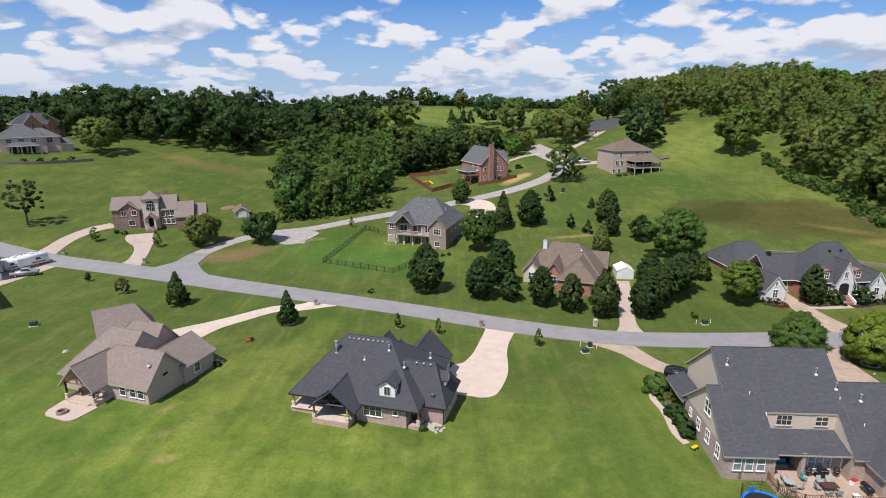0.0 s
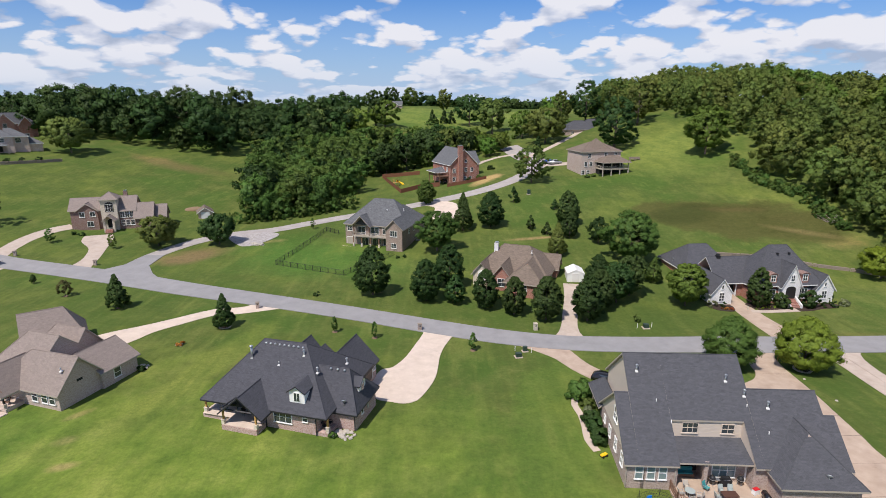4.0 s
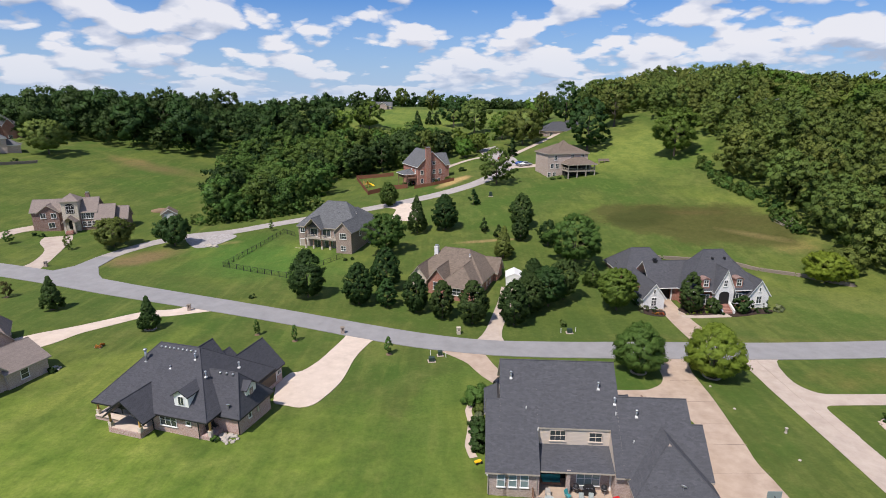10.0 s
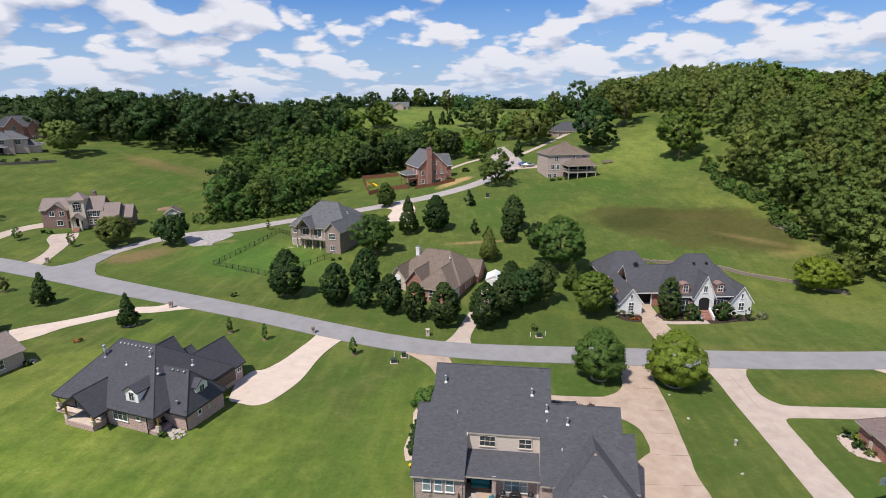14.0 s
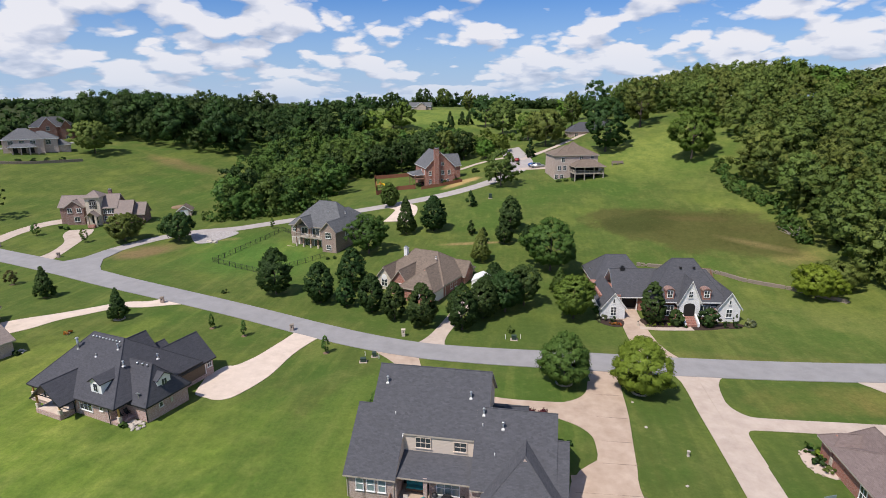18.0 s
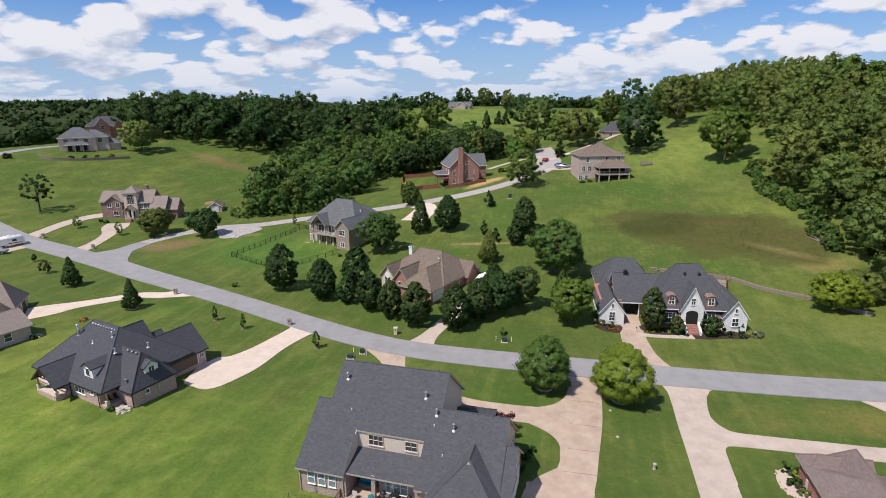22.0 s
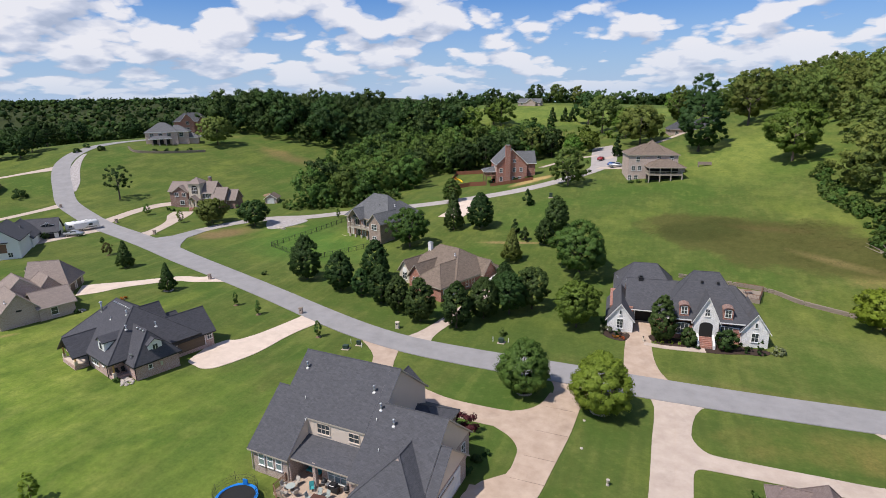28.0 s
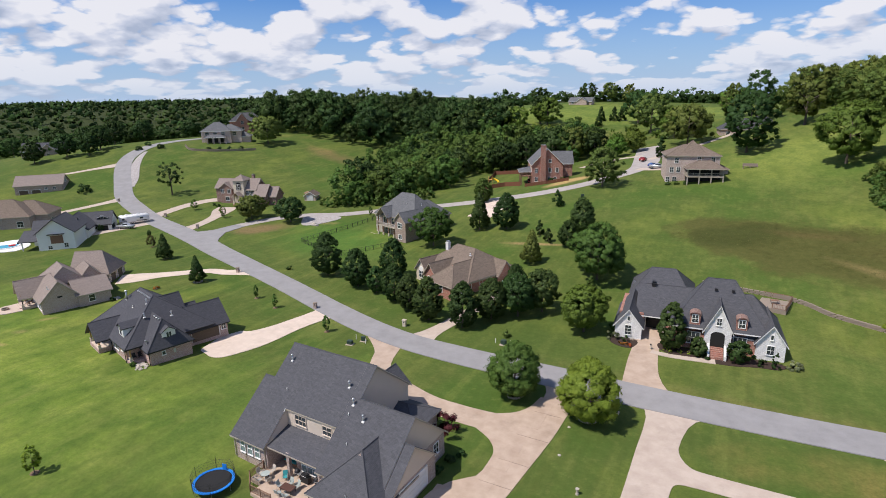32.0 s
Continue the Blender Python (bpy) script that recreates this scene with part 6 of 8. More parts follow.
for x, y, H, R, k, lab in (
    (-3.7, 115.2, 11.2, 4.0, dict(shape="oval", mat=LEAF_DARK), "dark green pyramidal shade tree on the lawn"),
    (-54.4, 106.8, 7.4, 2.7, dict(shape="cone", mat=LEAF_DARK, tight=1.1), "dark green young conifer on the lawn"),
    (-29.3, 97.5, 6.8, 2.3, dict(shape="cone", mat=LEAF_DARK, tight=1.1), "dark green young conifer beside a driveway"),
    (8.0, 111.7, 9.4, 3.5, dict(shape="oval", mat=LEAF_DARK), "dark green leafy tree in a row along the lawn"),
    (13.0, 119.5, 10.2, 3.5, dict(shape="oval", mat=LEAF_DARK), "dark green leafy tree in a row along the lawn"),
    (14.2, 110.3, 6.4, 2.3, dict(shape="oval", mat=LEAF_DARK), "smaller dark green tree in a row along the lawn"),
    (20.4, 108.2, 8.6, 2.9, dict(shape="oval", mat=LEAF_DARK), "dark green oval tree before the brown-roofed house"),
    (25.9, 105.4, 8.2, 2.7, dict(shape="oval", mat=LEAF_DARK), "dark green oval tree before the brown-roofed house"),
    (31.9, 103.0, 9.2, 3.1, dict(shape="oval", mat=LEAF_DARK), "dark green oval tree beside the driveway"),
    (39.9, 102.2, 9.6, 3.2, dict(shape="oval", mat=LEAF_DARK), "tall dark green tree beside the driveway"),
    (43.6, 107.5, 8.8, 3.4, dict(shape="oval", mat=LEAF_DARK), "dark green round tree in a clump"),
    (48.0, 110.5, 8.8, 3.4, dict(shape="round", mat=LEAF_DARK), "dark green round tree in a clump"),
    (51.8, 114.0, 9.0, 3.5, dict(shape="round", mat=LEAF_DARK), "dark green round tree in a clump"),
    (45.4, 116.0, 8.8, 2.9, dict(shape="oval", mat=LEAF_DARK), "dark green tree at the back of a clump"),
    (61.6, 108.4, 9.0, 3.8, dict(shape="round", mat=LEAF_LIGHT, ls=0.3), "light green airy tree beside the white-gabled house"),
    (58.0, 83.0, 8.7, 4.3, dict(base=0.9, shape="oval", mat=LEAF_FRESH, ls=0.19, nl=84, nb=230, tight=0.86), "round green maple in a stone ring beside the driveway"),
    (69.2, 81.6, 9.1, 4.6, dict(base=0.8, shape="oval", mat=LEAF_MAPLE, ls=0.19, nl=84, nb=230, tight=0.86), "bright green maple in a stone ring beside the driveway"),
    (58.1, 133.3, 13.0, 6.4, dict(shape="round", mat=LEAF_FRESH), "large spreading green oak on the lawn"),
    (41.0, 138.2, 8.6, 3.2, dict(shape="cone", mat=LEAF_OAK), "green pyramidal tree behind the brown-roofed house"),
    (47.9, 158.6, 10.2, 3.7, dict(shape="oval", mat=LEAF_DARK), "dense dark green tree on the slope"),
    (46.6, 149.5, 7.2, 2.5, dict(shape="oval", mat=LEAF_DARK), "small green tree on the slope"),
    (53.5, 145.5, 7.0, 2.9, dict(shape="round", mat=LEAF_DARK), "small round green tree on the slope"),
    (25.7, 159.8, 10.8, 3.9, dict(shape="oval", mat=LEAF_DARK), "dark green tree on the slope"),
    (17.6, 158.9, 11.4, 3.6, dict(shape="cone", mat=LEAF_DARK), "dark green pyramidal tree on the slope"),
    (10.1, 144.2, 11.0, 5.2, dict(shape="round", mat=LEAF_FRESH), "broad green tree beside the grey-roofed house"),
    (6.1, 187.0, 8.6, 3.3, dict(shape="oval", mat=LEAF_FRESH), "light green tree beside the side street"),
    (43.6, 199.8, 13.4, 6.4, dict(shape="round", mat=LEAF_OAK, base=1.6, nb=170, nl=34, ls=0.3, tight=0.74), "old dark oak beside the side street"),
    (110.3, 211.0, 18.0, 8.2, dict(shape="round", mat=LEAF_LIGHT, base=2.6, nb=240, nl=42, ls=0.4, tight=0.75), "lone spreading oak on the meadow"),
    (84.6, 239.0, 22.0, 9.2, dict(shape="round", mat=LEAF_DARK, base=1.8, nb=260, nl=42, ls=0.42, tight=0.75), "tall oak on the hill meadow"),
    (-145.4, 238.5, 15.0, 8.4, dict(shape="round", mat=LEAF_OAK), "broad green tree at the crest of the field"),
    (-68.0, 151.3, 8.6, 5.3, dict(shape="round", mat=LEAF_OAK), "round green tree at the road junction"),
    (-51.8, 153.6, 8.8, 4.7, dict(shape="round", mat=LEAF_DARK), "round dark green tree at the road junction"),
    (112.4, 122.0, 7.4, 4.5, dict(shape="round", mat=LEAF_YELL), "yellow-green spreading tree at the wood's edge"),
    (117.5, 125.5, 6.5, 4.6, dict(shape="round", mat=LEAF_OAK), "green bushy tree at the wood's edge"),
    (59.6, 121.2, 6.0, 2.5, dict(shape="cone", mat=LEAF_FRESH), "light green cedar on the lawn"),
):
    tree(x, y, H, R, label=lab, **k)
tree(-123.4, 160.8, 13.6, 5.0, "spread", LEAF_DARK, base=4.4, nb=60, nl=70, label="sparse old pine alone on the field", tight=0.72, group="", name="pine_tree")
tree(76.5, 108.2, 8.6, 2.5, "oval", LEAF_DARK, base=0.3, label="dark magnolia before the red brick house", group="", name="magnolia_tree")
for x, y, H, R, lab in ((36.9, 156.2, 4.4, 1.8, "small dark cedar on the slope"), (40.8, 151.8, 3.9, 1.7, "small dark cedar on the slope"), (34.7, 179.2, 5.2, 2.4, "dark cedar beside the side street"), (46.5, 171.0, 3.2, 1.6, "small dark cedar on the slope")):
    tree(x, y, H, R, "cone", LEAF_DARK, base=0.2, nb=26, ls=0.3, label=lab, name="cedar_tree", group="young cedars", tight=1.15)
for x, y, H, R, m, lab in ((-8.5, 96.2, 3.2, 0.62, LEAF_FRESH, "thin young tree on the lawn"), (-0.9, 94.2, 3.3, 0.66, LEAF_FRESH, "thin young tree on the lawn"), (16.8, 89.8, 3.5, 0.8, LEAF_FRESH, "thin young tree beside the driveway"),
                        (-98.0, 151.3, 4.2, 1.5, LEAF_FRESH, "bright young tree between two driveways"), (-79.0, 148.2, 4.6, 1.4, LEAF_OAK, "young tree beside the driveway"), (13.0, 40.4, 4.0, 1.1, LEAF_YELL, "thin yellowing young tree on the lawn"),
                        (-69.3, 113.2, 3.8, 1.6, LEAF_TALL, "nearly bare young tree with brown twigs"), (-81.5, 120.8, 2.2, 0.7, LEAF_DARK, "small sapling on the lawn"), (-28.5, 168.5, 3.6, 0.8, LEAF_FRESH, "thin bright sapling by the fence"),
                        (-103.0, 118.0, 2.2, 1.4, LEAF_DARK, "low dark bush beside the parking pad")):
    tree(x, y, H, R, "oval", m, base=H * 0.14, nb=44, nl=60, ls=0.11, label=lab, name="sapling", group="young trees", tight=1.15, trunk=0.05)


UP = dict(ls=0.52, nl=26, nb=120, group="trees round the upper meadow", tight=0.92)
for x, y, H, R, k, lab in (
    (-29, 350, 22.0, 7.2, dict(mat=LEAF_DARK), "tall dark oak at the crest of the meadow"), (-23, 346, 17.0, 8.6, dict(mat=LEAF_LIGHT), "broad light green oak on the upper meadow"),
    (13, 410, 17.0, 4.6, dict(mat=LEAF_OAK), "tall slender tree on the far meadow"), (28.5, 352, 19.0, 8.0, dict(mat=LEAF_DARK), "large dark oak on the upper meadow"),
    (40, 322, 20.0, 9.0, dict(mat=LEAF_OAK), "large spreading oak above the lane"), (78, 336, 14.5, 7.4, dict(mat=LEAF_BRIGHT), "bright green tree at the meadow's edge"),
    (87, 300, 23.0, 7.6, dict(mat=LEAF_DARK), "tall dark oak at the wood's corner"), (77, 312, 19.0, 5.6, dict(mat=LEAF_OAK), "green tree beside the wood's corner"),
    (62, 276, 17.5, 10.0, dict(mat=LEAF_OAK), "green oak beside the upper lane"), (54, 300, 14.5, 6.6, dict(mat=LEAF_LIGHT), "light green tree above the lane"),
    (-47.5, 333, 16.5, 5.2, dict(mat=LEAF_DARK), "dark green tree beside the meadow"), (-37, 332, 14.5, 6.6, dict(mat=LEAF_BRIGHT), "bright green tree beside the meadow"),
    (60, 294, 13.0, 5.4, dict(mat=LEAF_OAK), "green tree above the lane"), (102.9, 266, 22.0, 8.2, dict(mat=LEAF_OAK), "oak at the edge of the hill wood"),
    (-30, 468, 15.0, 7.0, dict(mat=LEAF_DARK), "dark tree beside the distant barn"), (-14, 474, 15.0, 7.0, dict(mat=LEAF_OAK), "green tree beside the distant barn"),
    (-14, 256, 14.0, 5.8, dict(mat=LEAF_DARK), "dark tree behind the red brick house"), (-5, 260, 15.5, 6.2, dict(mat=LEAF_DARK), "dark tree behind the red brick house"),
    (5, 268, 17.5, 7.6, dict(mat=LEAF_DARK), "tall dark oak behind the red brick house"), (14, 272, 15.5, 6.6, dict(mat=LEAF_OAK), "green oak behind the red brick house"),
    (23, 274, 14.0, 6.0, dict(mat=LEAF_DARK), "dark tree behind the red brick house"), (34, 268, 9.0, 4.4, dict(mat=LEAF_BRIGHT), "light green tree beside the lane"),
    (40, 276, 9.5, 4.6, dict(mat=LEAF_LIGHT), "light green tree beside the lane"), (31, 284, 8.0, 4.0, dict(mat=LEAF_LIGHT), "light green bushy tree above the lane"),
    (-123, 296, 27.0, 9.0, dict(mat=LEAF_DARK), "tallest dark oak on the crest"), (-151, 298, 23.5, 8.6, dict(mat=LEAF_DARK), "tall dark oak on the crest"), (-168, 292, 22.0, 8.4, dict(mat=LEAF_DARK), "tall dark oak on the crest"),
    (-217, 172, 12.0, 6.0, dict(mat=LEAF_DARK), "dark tree on the far lawn"), (-213, 187, 12.5, 6.4, dict(mat=LEAF_DARK), "dark tree on the far lawn"), (-206, 177, 10.5, 5.2, dict(mat=LEAF_DARK), "dark tree on the far lawn"),
    (-224, 160, 11.0, 5.6, dict(mat=LEAF_DARK), "dark tree on the far lawn"), (-229, 205, 13.0, 6.4, dict(mat=LEAF_DARK), "dark tree beside the far lawn"), (-240, 230, 13.0, 6.6, dict(mat=LEAF_DARK), "dark tree beside the far lawn"),
    (-258, 207, 12.5, 6.2, dict(mat=LEAF_DARK), "dark tree beside the far lawn"), (-268, 196, 12.5, 6.2, dict(mat=LEAF_DARK), "dark tree beside the far lawn"), (-285, 205, 13.0, 6.4, dict(mat=LEAF_DARK), "dark tree beside the far lawn"),
    (-226, 254, 13.0, 6.2, dict(mat=LEAF_DARK), "dark tree beyond the far lawn"), (-300, 186, 12.0, 6.2, dict(mat=LEAF_DARK), "dark tree beyond the far lawn"), (-262, 236, 12.5, 6.4, dict(mat=LEAF_DARK), "dark tree beyond the far lawn"),
):
    tree(x, y, H, R, "round", label=lab, **{**UP, **k})
for x, y, H, R in ((5.5, 361, 8.8, 3.6), (13, 362, 8.4, 3.6), (17.5, 361, 8.2, 3.4), (-63, 334, 9.0, 3.8), (-68, 340, 8.0, 3.2), (54.6, 252.6, 8.4, 2.9), (8, 345, 7.0, 2.8)):
    tree(x, y, H, R, "cone", LEAF_DARK, base=0.2, nb=40, nl=34, ls=0.5, label="dark cedar dotted over the upper meadow", name="cedar_tree", group="cedars of the meadow", tight=1.25)


# ---- woods ----
def inside(poly, x, y):
    hit = np.zeros(len(x), bool)
    n = len(poly)
    for i in range(n):
        (x0, y0), (x1, y1) = poly[i], poly[(i + 1) % n]
        c = ((y0 > y) != (y1 > y)) & (x < (x1 - x0) * (y - y0) / (y1 - y0 + 1e-12) + x0)
        hit ^= c
    return hit


def scatter(rng, x0, x1, y0, y1, gap):
    nx, ny = int((x1 - x0) / gap), int((y1 - y0) / gap)
    X, Y = np.meshgrid(np.arange(nx), np.arange(ny))
    X = X + 0.5 * (Y % 2)
    x = x0 + (X.ravel() + rng.uniform(-0.33, 0.33, X.size)) * gap
    y = y0 + (Y.ravel() + rng.uniform(-0.33, 0.33, X.size)) * gap
    return x, y


def wood(name, pts, H, R, mat, label, seed, nb=13, nl=22, ls=1.0, shape="round", spread_h=0.25, kinds=6, base=0.12, tight=1.15):
    """Many trees as one growth: crowns of a few kinds set, turned and sized at random."""
    rng = np.random.default_rng(seed)
    forms = [crown(rng, H, R, H * base, shape, nb, nl, ls, tight, True) for _ in range(kinds)]
    # leaves of the woods are three-cornered
    forms = [(np.stack([lv[:, 0], 1.5 * lv[:, 1] - 0.5 * lv[:, 3], lv[:, 2]], 1), ln, cv, cn) for lv, ln, cv, cn in forms]
    got, tone, core_tone = [[], [], [], []], [], []
    for x, y in pts:
        lv, ln, cv, cn = forms[rng.integers(kinds)]
        a = rng.random() * 6.283
        s = 1 + rng.uniform(-spread_h, spread_h)
        m = np.array([[math.cos(a), -math.sin(a), 0], [math.sin(a), math.cos(a), 0], [0, 0, 1]])
        o = np.array([x, y, gz(x, y) - 0.3])
        for k, v in enumerate((lv @ m.T * s + o, ln @ m.T, cv @ m.T * s + o, cn @ m.T)):
            got[k].append(v)
        g = rng.random()
        tone.append(np.full(lv.shape[0] * 3, g))
        core_tone.append(np.full(cv.shape[0] * cv.shape[1], g))
    got = [np.concatenate(v) for v in got]
    return tagged(new(name, leaf_mesh(name, *got, mat, np.concatenate(tone + core_tone))), label, "wood", kind="stuff")


def part_of(x, y, test):
    k = test
    return list(zip(x[k], y[k]))


def build_woods():
    rng = np.random.default_rng(7)
    hill = [(100, 302), (108, 284), (118, 268), (117.5, 250), (124.5, 232), (125.5, 214), (123, 200), (119, 184), (124, 170), (123, 155), (125, 143), (124, 121), (136, 100), (165, 100), (225, 185), (300, 270), (330, 330), (310, 400), (220, 440), (140, 430), (96, 345), (93, 318)]
    x, y = scatter(rng, 90, 420, 90, 460, 8.8)
    ok = inside(hill, x, y)
    edge = (x < 162) | ((y < 200) & (x < 215))
    wood("hill_wood_front", part_of(x, y, ok & edge & (rng.random(len(x)) < 0.97)), 14.6, 5.5, LEAF_OAK, "dense green broadleaf wood on the hillside", 11, nb=58, nl=36, ls=0.39, kinds=10, tight=0.87, spread_h=0.3, base=0.06)
    back = ok & ~edge & (x < 330)
    pick = rng.random(len(x))
    wood("hill_wood", part_of(x, y, back & (pick < 0.55)), 13.4, 5.9, LEAF_OAK, "dense green broadleaf wood covering the hill", 12, nb=20, nl=28, ls=0.78, base=0.36, spread_h=0.3)
    wood("hill_wood_light", part_of(x, y, back & (pick >= 0.55)), 13.8, 5.9, LEAF_LIGHT, "lighter green trees within the hill wood", 13, nb=20, nl=28, ls=0.78, base=0.36, spread_h=0.3)
    tall = [(-205, 272), (-166, 268), (-128, 264), (-98, 262), (-82, 288), (-40, 302), (-30, 330), (-80, 352), (-215, 345)]
    x, y = scatter(rng, -220, 30, 170, 355, 11.2)
    wood("crest_wood", part_of(x, y, inside(tall, x, y)), 19.0, 7.8, LEAF_DARK, "tall dark trees along the crest of the field", 14, nb=34, nl=34, ls=0.68, spread_h=0.36, tight=1.1)
    low = [(-78, 286), (-71, 250), (-66, 232), (-62, 210), (-56, 190), (-50, 179), (-30, 189), (-22, 207), (-26, 240), (-13, 257), (12, 263), (26, 272), (16, 298), (-20, 306), (-40, 302)]
    x, y = scatter(rng, -90, 30, 175, 310, 7.3)
    k = inside(low, x, y)
    pick = rng.random(len(x))
    wood("valley_wood", part_of(x, y, k & (pick < 0.7)), 12.2, 5.2, LEAF_FRESH, "green trees and thicket filling the small valley", 15, nb=38, nl=34, ls=0.56, base=0.03, spread_h=0.36, tight=1.0)
    wood("valley_thicket", part_of(x, y, k & (pick >= 0.7)), 12.0, 5.0, LEAF_DARK, "dark trees among the thicket of the valley", 16, nb=34, nl=32, ls=0.58, base=0.03, spread_h=0.36, tight=1.0)
    x, y = scatter(rng, -62, -20, 176, 200, 3.0)
    rim = [(-58, 177), (-52, 174.5), (-28, 184.5), (-18, 192), (-19, 199), (-30, 190), (-54, 181)]
    wood("valley_scrub", part_of(x, y, inside(rim, x, y)), 4.2, 2.0, LEAF_FRESH, "light green scrub at the foot of the valley wood", 17, nb=12, nl=34, ls=0.36, base=0.0)
    edge_scrub = [(114.0, 200), (113.6, 180), (120.0, 168.5), (118.6, 158), (120, 148), (124, 148), (124, 172), (118, 184), (117, 204)]
    x, y = scatter(rng, 112, 132, 138, 206, 1.8)
    wood("hill_scrub", part_of(x, y, inside(edge_scrub, x, y)), 2.0, 1.5, LEAF_FRESH, "bright green scrub along the wood's edge", 18, nb=12, nl=36, ls=0.32, base=0.0)
    # rough growth between the upper field and the houses
    rough = [(-50, 306), (-10, 312), (24, 282), (52, 300), (44, 326), (-10, 346), (-58, 334)]
    x, y = scatter(rng, -60, 56, 280, 350, 5.2)
    k = inside(rough, x, y) & (rng.random(len(x)) < 0.42)
    wood("meadow_scrub", part_of(x, y, k), 3.4, 2.2, LEAF_LIGHT, "scattered scrub on the rough upper meadow", 27, nb=7, nl=20, ls=0.55, spread_h=0.5, base=0.0)
    # far woods
    open_land = [(-130, 352), (-66, 352), (-20, 312), (30, 280), (112, 292), (112, 335), (150, 470), (60, 500), (-120, 470)]
    lawn = [(-400, -200), (-400, 150), (-330, 190), (-300, 240), (-262, 250), (-215, 262), (-205, 272), (-215, 345), (-80, 352), (112, 292), (130, 430), (260, 520), (420, 470), (600, -200)]
    x, y = scatter(rng, -700, 560, 100, 640, 14)
    d = np.hypot(x - 30, y)
    k = ~inside(lawn, x, y) & ~inside(open_land, x, y) & (d < 640) & (np.abs(np.arctan2(x - 30, y)) < 1.25)
    wood("middle_wood", part_of(x, y, k), 11.5, 9.5, LEAF_DARK, "dark woods beyond the fields", 22, nb=11, nl=11, ls=1.4, spread_h=0.2, base=0.2, kinds=6)
    x, y = scatter(rng, -1150, 800, 200, 1100, 24)
    d = np.hypot(x - 30, y)
    k = (d >= 640) & (d < 1080) & (np.abs(np.arctan2(x - 30, y)) < 1.2)
    wood("far_wood", part_of(x, y, k), 13, 15, LEAF_DARK, "distant woods on rolling hills", 23, nb=4, nl=8, ls=2.3, kinds=6, spread_h=0.2)
    x, y = scatter(rng, -2300, 1500, 300, 2200, 48)
    d = np.hypot(x - 30, y)
    k = (d >= 1080) & (d < 2200) & (np.abs(np.arctan2(x - 30, y)) < 1.15)
    wood("distant_wood", part_of(x, y, k), 14, 30, LEAF_DARK, "hazy wooded ridges on the horizon", 24, nb=4, nl=4, ls=4.6, kinds=6, spread_h=0.2)
    # bleached dead limbs at the wood's edge
    vs, fs = [], []
    for i in range(16):
        a, L = rng.random() * 6.283, 1.5 + 3.0 * rng.random()
        limb(vs, fs, (rng.normal() * 0.6, rng.normal() * 0.6, 0.1), (L * math.cos(a), L * math.sin(a) * 0.6, 0.3 + 2.4 * rng.random()), 0.10, 0.03, 5)
    ob = new("fallen_branches", mesh_of("fallen_branches", vs, fs, surface("bleached_wood", plain((0.34, 0.29, 0.24), 0.3), 0.9)))
    ob.matrix_basis = pose(120.6, 152.6, gz(120.6, 152.6))
    tagged(ob, "heap of bleached dead branches at the wood's edge", "branches")
    # tall dry grass on the slope
    x, y = scatter(rng, 66, 125, 140, 180, 0.2)
    patch = [(68.5, 160.3), (77.7, 171), (82, 175.6), (98, 174.6), (112, 169.0), (121, 160), (122.5, 150), (118, 143.5), (108, 148), (99, 152.2), (87.5, 157.2)]
    k = inside(patch, x + 1.2 * np.sin(y * 0.7) + rng.normal(size=len(x)) * 0.9, y + 0.9 * np.sin(x * 0.5) + rng.normal(size=len(x)) * 0.7) & (rng.random(len(x)) < 0.55 + 0.35 * np.sin(x * 0.23 + y * 0.31) * np.sin(x * 0.11 - y * 0.4))
    x, y = x[k], y[k]
    a, n = rng.random(len(x)) * 6.283, len(x)
    s, tall = 0.06 + 0.10 * rng.random(n), 0.03 + 0.08 * rng.random(n) ** 2
    u = np.stack([np.cos(a) * s, np.sin(a) * s, 0 * a], -1)
    lean = np.stack([rng.normal(size=n) * 0.22, rng.normal(size=n) * 0.22, tall], -1)
    u *= np.where(np.cross(u, lean)[:, 2] < 0, -1.0, 1.0)[:, None]
    p = np.stack([x, y, land(x, y) - 0.03], -1)
    lv = np.stack([p - u, p + u, p + u * 0.5 + lean, p - u * 0.5 + lean], 1)
    tagged(new("tall_grass", leaf_mesh("tall_grass", lv, np.tile((0.0, 0.0, 1.0), (n, 1)), np.zeros((0, len(ICO_V), 3)), np.zeros((0, len(ICO_V), 3)), LEAF_TALL, np.repeat(rng.random(n), 4))), "brownish tall grass left unmown on the slope", "tall grass", kind="stuff")


build_woods()

# ---- smaller things ----
M_CARWHITE = surface("white_gelcoat", plain((0.80, 0.80, 0.79), 0.06), 0.3, spec=0.5)
M_SILVER = surface("silver_car_paint", plain((0.42, 0.44, 0.46), 0.08), 0.3, 0.5)
M_CARBLACK = surface("black_car_paint", plain((0.012, 0.012, 0.014), 0.1), 0.15, spec=0.6)
M_CARRED = surface("dark_red_car_paint", plain((0.22, 0.02, 0.02), 0.1), 0.25, spec=0.5)
M_CARBLUE = surface("blue_car_paint", plain((0.04, 0.10, 0.30), 0.1), 0.25, spec=0.5)
M_RUBBER = surface("black_rubber", plain((0.02, 0.02, 0.02), 0.2), 0.9)
M_BLUE = surface("blue_vinyl", plain((0.015, 0.20, 0.62), 0.15), 0.45)
M_TEAL = surface("teal_fabric", plain((0.05, 0.30, 0.31), 0.2), 0.9)
M_CHAIR = surface("grey_green_mesh_fabric", plain((0.36, 0.40, 0.37), 0.2), 0.8)
M_YELLOW = surface("yellow_plastic", plain((0.85, 0.52, 0.02), 0.1), 0.45)
M_RED = surface("red_plastic", plain((0.55, 0.02, 0.025), 0.1), 0.45)
